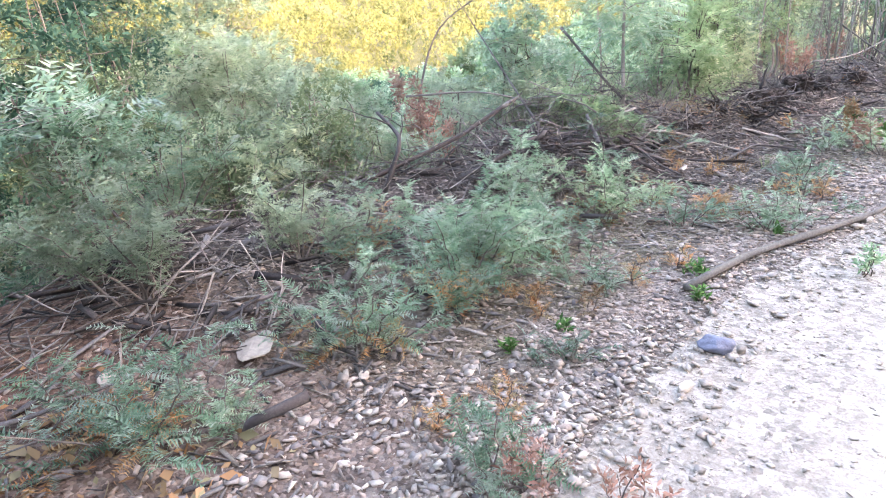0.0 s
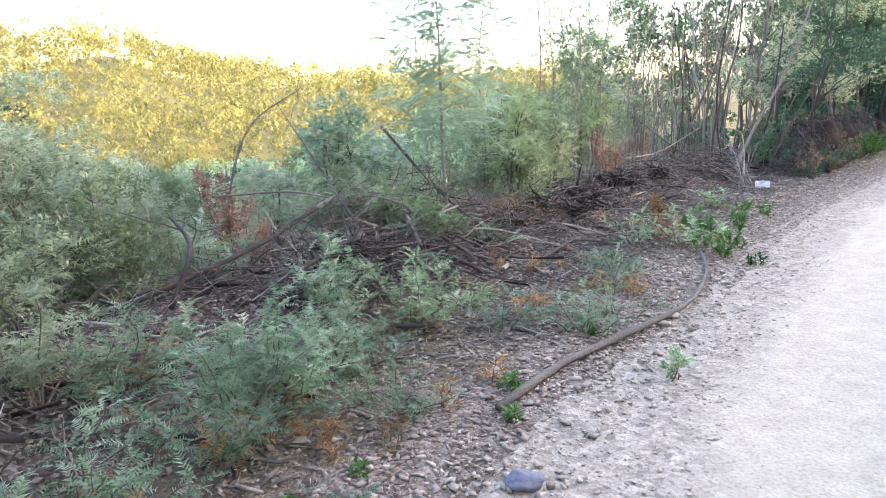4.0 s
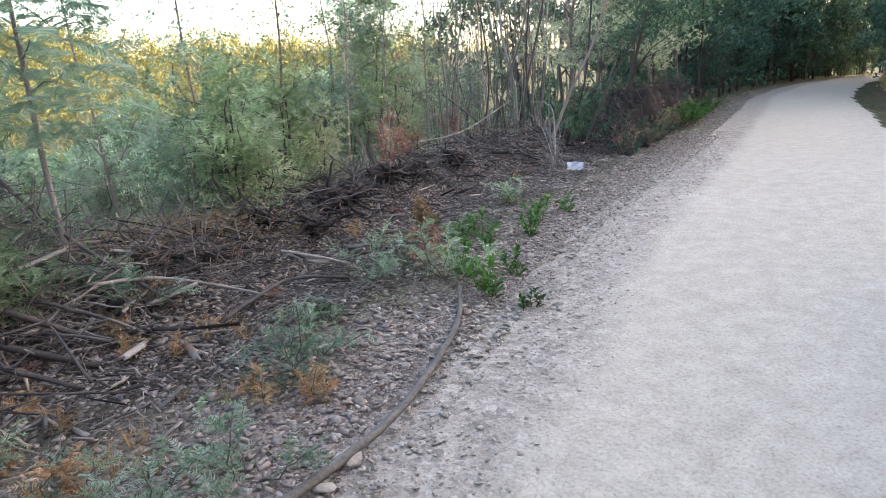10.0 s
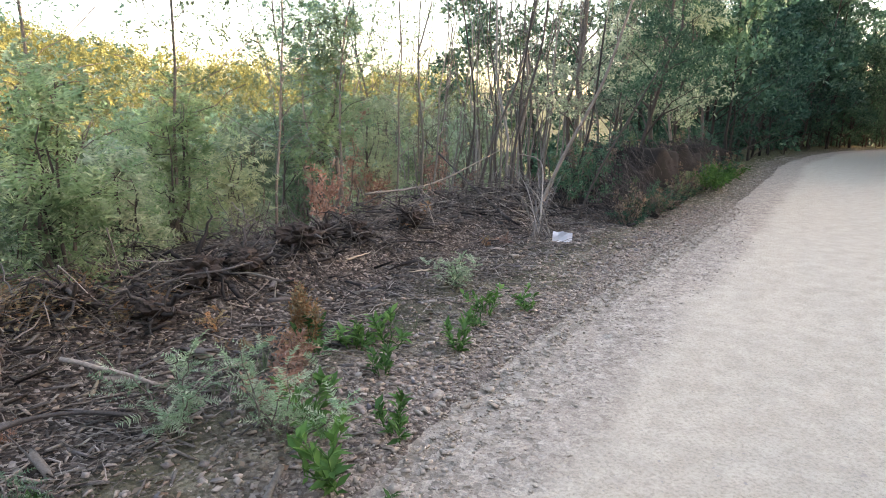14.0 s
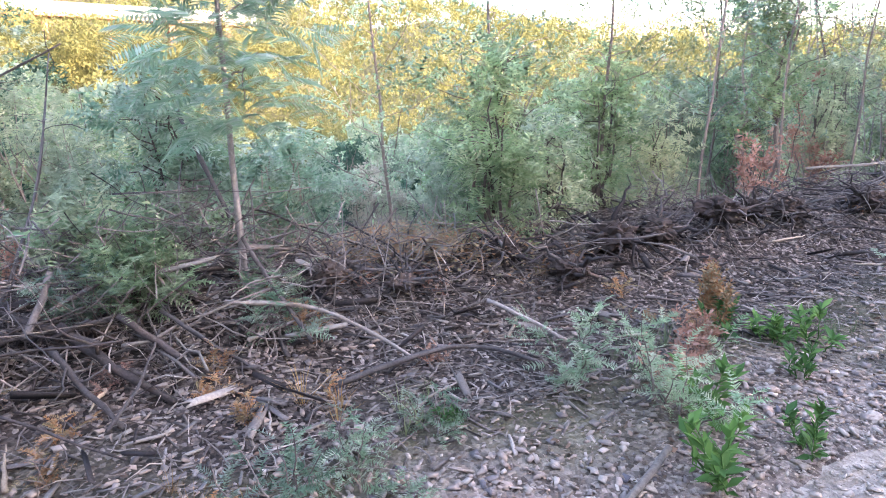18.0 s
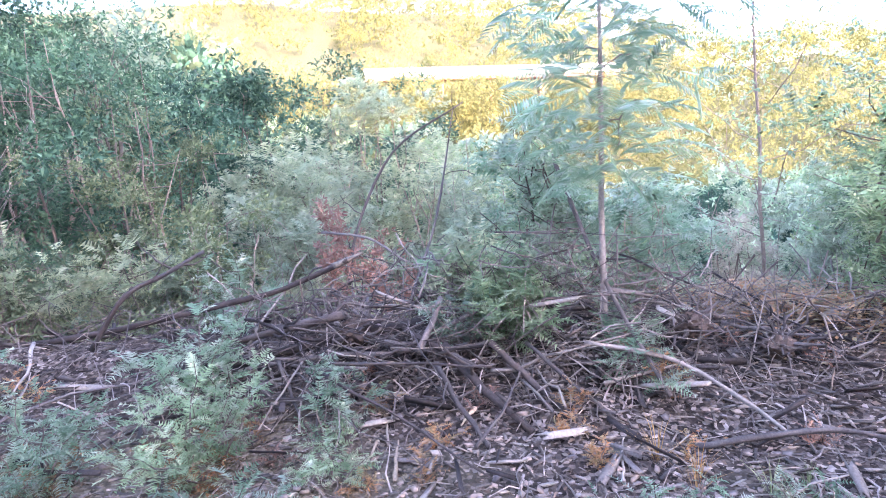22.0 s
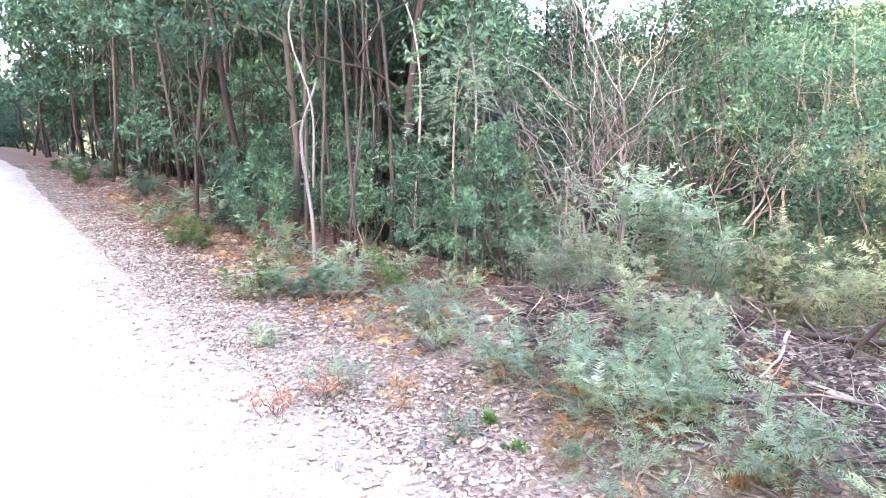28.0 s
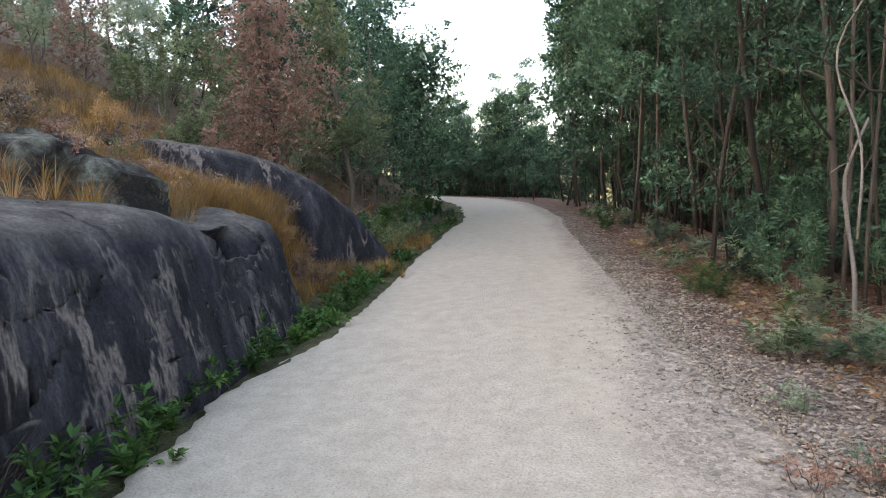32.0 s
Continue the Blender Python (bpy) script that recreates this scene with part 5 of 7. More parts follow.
for k in range(2000):
    line = stick_line(rng.uniform(0.08, 0.6), 0.12)
    mid = line.mean(axis=0)
    a = rng.uniform(0, 6.28)
    line = (line - mid) @ np.array([[math.cos(a), math.sin(a), 0], [-math.sin(a), math.cos(a), 0], [0, 0, 1]]) + mid + (0, 0, 0.05 * rng.uniform())
    line[:, 2] += np.linspace(-1, 1, len(line)) * 0.1 * rng.normal()
    tb.add(line, np.linspace(0.0045, 0.0016, 6) * rng.uniform(0.5, 1.7), 3, False)
tagged(new("twigs", tb.mesh("twigs", TWIGWOOD)), "thin dry twigs tangled over the bank", "twigs", kind="stuff")
tb = Tubes()
for k in range(2000):
    x, y = plan(rng.uniform(-1.5, 12), 2.5 + abs(rng.normal()) * 1.1)
    a, ln = rng.uniform(0, 6.28), rng.uniform(0.06, 0.35)
    x2, y2 = x + math.cos(a) * ln, y + math.sin(a) * ln
    tb.add(bent((x, y, ground(x, y) + 0.01), (x2, y2, ground(x2, y2) + rng.uniform(0.005, 0.05)), 0.08, 4, 0.03), np.linspace(0.004, 0.0015, 4) * rng.uniform(0.6, 1.6), 3, False)
tagged(new("twigs", tb.mesh("twigs", TWIGWOOD)), "thin dry sticks strewn over the cleared soil", "twigs", kind="stuff")


def log(name, label, pts, r0, r1, mat=DEADWOOD, cut=False, category="log", sides=10, knots=0):
    """A crooked log or branch through the given points; its sawn or snapped ends are parts."""
    pts = np.array(pts, float)
    line = spline(pts, max(0.04, np.linalg.norm(pts[-1] - pts[0]) / 14)) if len(pts) > 2 else bent(pts[0], pts[1], 0.025, 9, 0.008)
    tb = Tubes()
    rr = np.linspace(r0, r1, len(line)) * (1 + 0.08 * rng.normal(size=len(line)))
    tb.add(line - line[0], rr, sides, True, 0.09 if mat is not PALEWOOD else 0.03)
    ob = thing(name, *line[0], label, category)
    stem = part("stem", tb.mesh("stem", mat), ob)
    for k in range(knots):
        i = rng.integers(2, len(line) - 1)
        e = line[i] + rng.normal(size=3) * 0.18 + (0, 0, 0.08)
        twig = Tubes()
        twig.add(bent(line[i] - line[0], e - line[0], 0.1, 5, 0.04), np.linspace(rr[i] * 0.5, 0.003, 5), 5)
        part("side_twig", twig.mesh("side_twig", mat), stem)
    if cut:
        for i, j in ((0, 1), (-1, -2)):
            d = line[i] - line[j]
            d /= np.linalg.norm(d)
            c = Tubes()
            c.add(np.array([line[i] - line[0] - d * 0.01, line[i] - line[0] + d * 0.008]), abs(rr[i]) * 0.93, sides)
            part("cut_end", c.mesh("cut_end", CUTWOOD), ob, "pale broken wood")
    return ob


def g3(x, y, h):
    return (x, y, ground(x, y) + h)


log("pole", "long weathered grey pole lying along the path's edge", [g3(1.3, 3.35, .03), g3(1.85, 3.8, .035), g3(2.4, 4.12, .04), g3(2.95, 4.45, .035), g3(3.35, 4.75, .035), g3(3.85, 5.33, .03), g3(4.1, 5.7, .03), g3(4.27, 6.05, .06)], 0.026, 0.015, PALEWOOD)
log("fallen_branch", "stout dead branch with a pale snapped tip on the pile", [(-1.6, 4.35, .18), (-0.75, 4.9, .33), (0.0, 5.5, .52), (0.2, 5.75, .58), (0.58, 6.0, .77)], 0.024, 0.017, DARKWOOD, knots=1)
log("snapped_tip", "pale splintered end of the stout branch", [(0.5, 5.95, .73), (0.66, 6.05, .81)], 0.023, 0.008, BARK_PALE)
log("fallen_branch", "dark crooked log across the brush pile", [(0.2, 5.0, .2), (0.85, 5.75, .38), (1.2, 6.1, .44)], 0.032, 0.026, DARKWOOD, knots=3)
log("uprooted_log", "dead log with a root plate at its end", [(0.05, 5.1, .28), (0.45, 5.4, .4), (0.86, 5.72, .52)], 0.017, 0.028, DARKWOOD, knots=5)
log("fallen_branch", "dead branch jutting up from the scrub", [(-0.5, 4.75, .3), (-0.38, 4.95, .62), (-0.45, 5.25, .7), (-0.6, 5.6, .78)], 0.018, 0.013, DARKWOOD, knots=4)
log("short_log", "short pale log standing out of the pile", [(1.3, 6.1, .6), (1.37, 5.83, .36)], 0.017, 0.02, DEADWOOD)
for a, b, r in (((1.4, 6.0, .36), (2.02, 5.98, .03), .042), ((1.62, 6.15, .38), (2.15, 6.2, .05), .034), ((1.45, 5.88, .3), (1.95, 5.72, .03), .026), ((1.75, 6.3, .36), (2.35, 6.28, .04), .02), ((0.9, 6.0, .44), (1.65, 5.98, .3), .03), ((1.4, 6.35, .5), (1.15, 5.75, .3), .022), ((0.2, 5.9, .4), (1.3, 5.8, .4), .028), ((0.6, 5.4, .28), (1.6, 6.3, .36), .026), ((-0.6, 5.1, .22), (0.5, 5.9, .36), .024), ((0.3, 5.3, .25), (1.2, 5.6, .3), .022)):
    log("short_log", "dark crooked log sloping down from the brush pile", [a, b], r * .62, r * .42, DEADWOOD if r < .03 else DARKWOOD, knots=2)
log("crooked_branch", "long crooked grey branch lying on the chips", [g3(2.7, 6.36, .03), g3(2.95, 6.5, .08), g3(3.2, 6.75, .1), g3(3.45, 6.85, .06), g3(3.7, 6.8, .03)], 0.016, 0.01, DEADWOOD)
log("pale_stick", "pale barkless stick lying on the debris", [g3(2.0, 6.5, .22), g3(2.4, 6.75, .2), g3(2.85, 6.7, .1), g3(3.05, 6.6, .05)], 0.014, 0.009, BARK_PALE)
log("pale_stick", "pale barkless stick lying on the debris", [g3(3.3, 7.3, .12), g3(3.8, 7.1, .05)], 0.014, 0.01, BARK_PALE)
log("leaning_pole", "thin dark pole leaning across the bank", [(1.25, 7.3, 1.35), (1.85, 6.95, .62), (2.45, 6.6, .12)], 0.015, 0.011, DEADWOOD)
log("arching_branch", "thin bare branch arching over the scrub", [(-0.3, 6.65, .35), (-0.27, 6.75, .8), (-0.05, 7.0, 1.4), (0.45, 7.3, 1.75)], 0.014, 0.006, DEADWOOD, knots=2)
log("arching_branch", "thin bare branch leaning from the pile", [(0.9, 6.2, .45), (0.6, 6.8, .95), (0.15, 7.5, 1.7)], 0.012, 0.004, DEADWOOD, knots=3)
log("arching_branch", "thin bare branch leaning from the pile", [(-0.4, 6.5, .8), (0.3, 6.4, .82), (0.8, 6.3, .72)], 0.012, 0.006, DEADWOOD)
# further heap and the pale forked branch beside the path ahead
for k, pts in enumerate([[g3(8.15, 10.55, 0), (8.35, 10.85, .5), (8.5, 11.2, .9), (8.25, 11.4, .98)], [g3(8.0, 10.4, 0), (8.3, 10.9, .35), (8.55, 11.3, .65)], [g3(8.3, 10.5, 0), (8.35, 10.9, .4), (8.3, 11.2, .6)]]):
    log("forked_branch", "pale dead forked branch propped at the bank", pts, 0.014, 0.006, BARK_PALE, knots=4)
for k in range(9):
    a = rng.uniform(0.2, 2.6)
    e = (8.3 + 0.5 * math.cos(a) + rng.normal() * 0.1, 10.7 + 0.6 * math.sin(a), rng.uniform(0.3, 0.9))
    log("forked_branch", "thin pale dead branch propped at the bank", [g3(8.2 + rng.normal() * 0.1, 10.5, 0), ((8.2 + e[0]) / 2, (10.5 + e[1]) / 2, e[2] * 0.7), e], 0.008, 0.003, GREYTWIG if k % 2 else BARK_PALE, knots=2, sides=6)
log("fallen_branch", "long thin pale branch lying over the brush", [g3(6.0, 11.0, .25), (7.2, 11.8, .55), (8.6, 12.6, .95)], 0.016, 0.008, BARK_PALE)
log("fallen_branch", "long dark branch lying over the brush", [g3(8.0, 11.0, .05), (7.9, 12.2, .5), (7.6, 13.4, 1.1)], 0.02, 0.012, DEADWOOD)
for k in range(26):
    s, t = rng.uniform(6.5, 12.5), rng.uniform(3.2, 5.4)
    x, y = plan(s, t)
    a = rng.uniform(0, 3.14)
    ln = rng.uniform(0.4, 1.1)
    log("fallen_branch", "dead branch in the brush beside the path", [g3(x, y, rng.uniform(0.02, 0.2)), g3(x + math.cos(a) * ln, y + math.sin(a) * ln, rng.uniform(0.05, 0.35))], rng.uniform(.008, .02), .006, DEADWOOD if k % 3 else BARK_PALE, cut=False, category="branch", sides=6)


def root_mass(x, y, z, r, seed):
    """An uprooted stump: a ragged clod of earth with roots standing out."""
    q = np.random.default_rng(seed)
    ob = thing("uprooted_stump", x, y, z, "uprooted stump with dark tangled roots", "stump")
    bm = bmesh.new()
    bmesh.ops.create_icosphere(bm, subdivisions=4, radius=r * 0.75)
    for v in bm.verts:
        p = v.co / r + Vector((seed, 0, 0))
        v.co *= 1 + 0.45 * noise.noise(p * 1.6) + 0.35 * noise.noise(p * 5.0) + 0.2 * noise.noise(p * 13.0)
        v.co.z *= 0.65
    me = bpy.data.meshes.new("clod")
    bm.to_mesh(me)
    bm.free()
    me.materials.append(CLOD)
    part("clod", me, ob, "dark clod of earth")
    for k in range(20):
        d = q.normal(size=3) * (1, 1, 0.55)
        d /= np.linalg.norm(d)
        tb = Tubes()
        long_ = r * q.uniform(1.2, 2.6)
        line = bent(d * r * 0.4, d * long_ + q.normal(size=3) * r * 0.5, 0.15 * q.normal(), 7, 0.05)
        tb.add(line, np.linspace(r * q.uniform(0.05, 0.13), 0.003, 7), 5)
        part("root", tb.mesh("root", DARKWOOD if k % 3 else DEADWOOD), ob)


for k, (x, y, h, r) in enumerate([(0.88, 5.78, .42, .14), (3.75, 8.0, .12, .16), (4.4, 8.8, .22, .18), (2.3, 7.2, .25, .13), (5.2, 9.6, .2, .17), (2.75, 7.3, .2, .12), (-1.7, 3.5, .08, .14), (4.05, 8.5, .25, .2), (4.9, 9.2, .28, .22), (5.6, 9.9, .25, .2), (3.3, 8.0, .2, .15), (6.4, 10.4, .2, .18), (-1.2, 4.3, .1, .12)]):
    root_mass(x, y, ground(x, y) + h * 0.6, r, 60 + k)


def bark_slab(x, y, h, ln, w, turn, tilt, mat=None):
    """A torn sheet of bark, slightly curled."""
    q = np.linspace(-1, 1, 7)
    v, f = [], []
    for i, u in enumerate(np.linspace(-.5, .5, 6)):
        for j, k in enumerate(q):
            v.append((u * ln + 0.03 * rng.normal() * (i in (0, 5)), k * w / 2 * (1 - 0.25 * abs(u)), 0.25 * w * (1 - k * k)))
    for i in range(5):
        for j in range(6):
            a = i * 7 + j
            f.append((a, a + 7, a + 8, a + 1))
    ob = tagged(new("bark_slab", mesh_of("bark_slab", v, f, mat or (CHIPWOOD if rng.uniform() < 0.4 else DEADWOOD), True)), "torn curled slab of bark lying on the debris", "bark", "bark slabs")
    ob.matrix_world = Matrix.Translation((x, y, ground(x, y) + h)) @ Euler((radians(tilt), radians(rng.uniform(-12, 12)), radians(turn))).to_matrix().to_4x4()
    m = ob.modifiers.new("body", "SOLIDIFY")
    m.thickness = 0.006


for k in range(30):
    x, y = plan(rng.uniform(-2, 10), 4.2 + rng.normal() * 0.6)
    bark_slab(x, y, rng.uniform(0.02, 0.16), rng.uniform(0.08, 0.22), rng.uniform(0.02, 0.05), rng.uniform(0, 180), rng.uniform(-25, 30))
for x, y, h, ln, w, tu, ti in ((2.9, 7.9, .1, .18, .09, 60, 35), (3.33, 6.45, .04, .22, .05, 120, 10), (2.18, 7.15, .2, .22, .1, 150, 30), (2.45, 6.65, .12, .34, .05, 20, 12), (1.75, 6.55, .3, .32, .045, 25, 15), (1.35, 5.55, .04, .2, .05, 80, 10), (2.2, 6.0, .06, .25, .05, 60, 20), (3.6, 7.2, .08, .16, .06, 10, 20), (1.9, 7.1, .3, .3, .06, 30, 10), (-0.2, 4.6, .05, .3, .06, 40, 10), (4.0, 7.55, .05, .2, .1, 140, 15), (1.0, 4.9, .04, .16, .05, 10, 8), (2.5, 5.9, .03, .2, .05, 100, 8)):
    bark_slab(x, y, h, ln, w, tu, ti, BARK_PALE)


# ---- shrubs and weeds ----
def shrub(x, y, tall, wide, fronds, size, mat, name, label, category="shrub", group="", stems=7, template=FROND, stem_mat=BARK, bare=0.25, dead=0, upright=0.5):
    """A small plant: each stem is a part, the leaves along the stems another; dead: how many withered leaves hang low on it."""
    ob = thing(name, x, y, ground(x, y), label, category, group)
    tips, dirs = [], []
    for k in range(stems):
        a = k * 2.4 + rng.uniform(-0.4, 0.4)
        rr = wide * rng.uniform(0.25, 1.0) * (0.15 if k == 0 else 1)
        e = np.array((math.cos(a) * rr, math.sin(a) * rr, tall * rng.uniform(0.6, 1.0) * (1.12 if k == 0 else 1 - 0.35 * rr / wide)))
        line = bent((rng.normal() * 0.03, rng.normal() * 0.03, -0.03), e, 0.1, 9, 0.02)
        tb = Tubes()
        tb.add(line, np.linspace(0.003 + 0.006 * tall, 0.0015, 9), 5, False)
        part("stem", tb.mesh("stem", stem_mat), ob)
        u = rng.uniform(bare, 1.0, 40) ** 0.8 * 8
        for v in u:
            i = min(7, int(v))
            tips.append(line[i] + (line[i + 1] - line[i]) * (v - i))
            dirs.append(line[i + 1] - line[i])
    tips, dirs = np.array(tips), np.array(dirs)
    dirs /= np.linalg.norm(dirs, axis=1)[:, None]
    for what, count, m, low in (("foliage", fronds, mat, False), ("withered_leaves", dead, ORANGE, True)):
        if not count:
            continue
        order = np.argsort(tips[:, 2])[: len(tips) // 3] if low else np.arange(len(tips))
        w = order[rng.integers(0, len(order), count)]
        p = tips[w]
        side = rng.normal(size=(count, 3))
        side /= np.linalg.norm(side, axis=1)[:, None]
        d = dirs[w] * upright + side * (1, 1, 0.5) * 0.9 + (0, 0, -0.2 if low else 0.15)
        tpls = template if isinstance(template, list) else [template]
        kind = rng.integers(0, len(tpls), count)
        v, f = merge([stamp(tp, p[kind == k], frames_of(d[kind == k], rng.normal(size=(kind == k).sum()) * 0.4), size * rng.uniform(0.55, 1.2, (kind == k).sum())) for k, tp in enumerate(tpls) if (kind == k).any()])
        part(what, mesh_of(what, v, f, m), ob, "orange withered leaves" if low else "")
    return ob


BLUE = "feathery blue-green acacia seedling growing on the shoulder"
for x, y, tall, wide, n, size in ((0.0, 3.3, .62, .62, 420, .2), (-0.45, 2.75, .5, .5, 260, .19), (0.15, 3.75, .55, .5, 240, .2), (-1.25, 2.0, .42, .5, 260, .2), (0.1, 1.75, .25, .28, 110, .15), (1.1, 4.7, .55, .48, 300, .19), (1.35, 5.25, .45, .3, 120, .18),
                                 (-0.5, 0.9, .22, .22, 90, .14), (-2.6, 0.6, .4, .5, 220, .2), (2.55, 4.55, .3, .35, 130, .16), (3.9, 6.6, .45, .35, 120, .18), (4.3, 6.4, .5, .4, 140, .19), (6.2, 8.6, .35, .35, 120, .18), (3.3, 6.05, .2, .2, 60, .14),
                                 (1.6, 5.0, .35, .3, 100, .17), (1.95, 7.0, .3, .35, 90, .22), (2.95, 5.3, .35, .3, 90, .16), (-3.2, -0.4, .35, .45, 160, .2), (-3.0, 1.1, .3, .4, 140, .2), (-1.9, 1.6, .25, .3, 90, .16), (-5.0, -3.6, .45, .5, 160, .22), (0.5, 2.6, .18, .2, 60, .13), (0.55, 4.2, .5, .5, 260, .2), (0.75, 3.5, .3, .35, 140, .16), (-0.6, 3.9, .5, .5, 240, .2), (1.75, 4.55, .35, .35, 130, .17), (2.2, 4.35, .3, .35, 120, .16), (3.1, 5.6, .3, .3, 110, .15), (-2.0, 0.0, .3, .35, 120, .17), (-2.2, 1.9, .3, .4, 130, .18), (-0.9, 2.1, .25, .3, 100, .16)):
    shrub(x, y, tall * 1.05, wide * 1.15, int(n * 1.15), size * 0.62, ACACIA, "acacia_seedling", BLUE, "shrub", "acacia seedlings on the shoulder", dead=n // 4 if n > 200 else 0, stems=14 if n > 200 else 7, bare=0.12)
for x, y, tall, wide, n in ((1.5, 6.42, .45, .35, 221), (1.35, 6.25, .5, .3, 110), (-0.8, 6.2, .8, .5, 220), (-0.45, 5.75, .7, .45, 200), (2.2, 6.65, .3, .35, 90), (-0.7, 6.6, .9, .5, 200), (0.9, 6.9, .8, .5, 180), (0.5, 5.0, .6, .4, 240), (0.2, 3.7, .6, .6, 320), (-1.8, 4.1, .8, .5, 260), (-2.4, 4.2, .7, .6, 260), (-3.0, 4.7, .8, .7, 260)):
    shrub(x, y, tall, wide, int(n * 1.1), .14 if n != 221 else .19, ACACIA if n < 220 or n > 221 else ACACIA_GREY if n == 220 else SOFTGREEN, "acacia_seedling", "feathery grey-green young acacia growing through the brush", "shrub", "young acacias in the brush", stems=9, bare=0.15)
GREY = "grey-green feathery acacia bush on the bank"
for x, y, tall, wide, n, size in ((-0.9, 3.6, .7, .55, 300, .22), (-1.6, 3.0, .85, .6, 320, .24), (-2.2, 3.9, .9, .7, 340, .25), (-1.6, 4.6, .8, .6, 280, .24), (-1.3, 5.6, .8, .6, 260, .24), (0.6, 7.0, .9, .6, 260, .24), (1.2, 7.3, .75, .5, 200, .24), (-0.6, 6.6, .8, .6, 220, .24), (-3.3, 3.0, 1.0, .7, 300, .26), (-2.9, 4.9, 1.2, .8, 320, .28), (2.7, 9.2, .7, .5, 160, .24)):
    shrub(x, y, tall, wide, int(n * 1.3), size * 0.56, ACACIA_GREY if x < 0 or y > 6.9 else ACACIA, "acacia_bush", GREY, "shrub", "acacia bushes on the bank", stems=8)
RUSTY = "withered rust-red acacia bush with bare stems"
for x, y, tall, wide, n, size in ((-1.4, 7.5, 2.0, .6, 420, .16), (-0.35, 6.6, 1.25, .35, 380, .15), (-0.1, 6.9, 0.9, .3, 200, .15), (6.4, 12.7, 1.7, .6, 300, .18), (8.2, 14.2, 1.6, .7, 280, .18), (5.4, 10.2, .9, .5, 160, .16), (0.9, 8.3, .5, .5, 160, .16), (4.4, 6.75, .3, .25, 110, .12), (0.5, 1.55, .22, .16, 60, .1), (0.25, 1.72, .25, .16, 70, .1), (-1.7, 6.9, .8, .4, 140, .15)):
    shrub(x, y, tall, wide, n, size * 0.6, RUST, "withered_bush", RUSTY, "shrub", "withered bushes", template=SPRAY, bare=0.3)
DRY = "small orange dried seedling on the ground"
for x, y, tall, wide, n, size in ((-2.0, 3.75, .3, .16, 90, .12), (1.05, 3.5, .2, .16, 80, .1), (0.45, 3.2, .22, .3, 120, .12), (3.0, 5.05, .2, .22, 120, .12), (2.75, 5.15, .18, .2, 90, .1), (2.0, 4.7, .28, .26, 140, .14), (0.2, 2.2, .16, .2, 70, .1), (-0.1, 2.1, .12, .2, 70, .1), (1.2, 5.6, .2, .2, 70, .12), (2.35, 6.7, .3, .2, 70, .14), (2.1, 6.2, .2, .15, 50, .12), (-0.5, 4.3, .3, .14, 70, .12), (0.7, 3.15, .15, .2, 70, .1), (1.4, 3.75, .16, .2, 70, .1), (4.1, 7.9, .2, .2, 60, .12), (-3.0, 2.0, .2, .4, 160, .13), (-1.0, 1.5, .12, .25, 60, .1)):
    shrub(x, y, tall * 0.9, wide * 0.75, n // 2, size * 0.75, ORANGE, "dried_seedling", DRY, "plant", "dried seedlings", template=FROND, bare=0.1, stems=4)
for k in range(26):
    x, y = plan(rng.uniform(-1.5, 7.5), rng.uniform(2.7, 4.4))
    shrub(x, y, rng.uniform(.06, .16), rng.uniform(.08, .2), 46, .07, (ORANGE, RUST, ORANGE)[k % 3], "dried_seedling", DRY, "plant", "dried seedlings", template=FROND, bare=0.05, stems=4)
for k in range(34):
    x, y = plan(rng.uniform(-1.0, 8.0), rng.uniform(2.7, 4.3))
    a, ln = rng.uniform(0, 6.28), rng.uniform(0.12, 0.4)
    log("split_stick", "pale split stick lying on bark chips", [g3(x, y, .015), g3(x + ln * math.cos(a), y + ln * math.sin(a), rng.uniform(.015, .07))], rng.uniform(.007, .014), .004, (BARK_PALE, CUTWOOD, CHIPWOOD)[k % 3], category="stick", sides=5)
LEAFY = [(np.array([(0, 0, 0), (.5, -.17, .05), (1, 0, -.12), (.5, .17, .05), (.5, 0, -.02)]), np.array([(0, 1, 4), (1, 2, 4), (2, 3, 4), (3, 0, 4)]))]
GREENS = "leafy bright green weed growing in the gravel"
for x, y, tall in ((4.7, 7.4, .28), (4.95, 7.45, .22), (5.15, 7.4, .3), (5.6, 7.2, .26), (6.1, 7.85, .24), (6.45, 7.85, .2), (4.45, 5.9, .32), (4.5, 6.45, .3), (4.85, 6.25, .22), (5.0, 6.95, .18), (4.6, 5.6, .12), (1.35, 3.25, .12), (0.55, 2.95, .1), (1.45, 3.6, .14), (3.35, 6.1, .14), (2.25, 4.25, .1), (0.25, 2.75, .1), (5.9, 7.6, .15)):
    tall *= 1.0 if x > 4 else 0.65
    shrub(x, y, tall, tall * 0.85, int(60 + 150 * tall), 0.035 + 0.19 * tall, WEED, "leafy_weed", GREENS, "plant", "green weeds by the path", template=LEAFY, stems=5, stem_mat=WEED, bare=0.1)
shrub(2.4, 3.5, .16, .1, 40, .07, ACACIA, "leafy_weed", "small grey-green weed sprouting from the path", "plant", "green weeds by the path", template=SPRAY, stems=4)


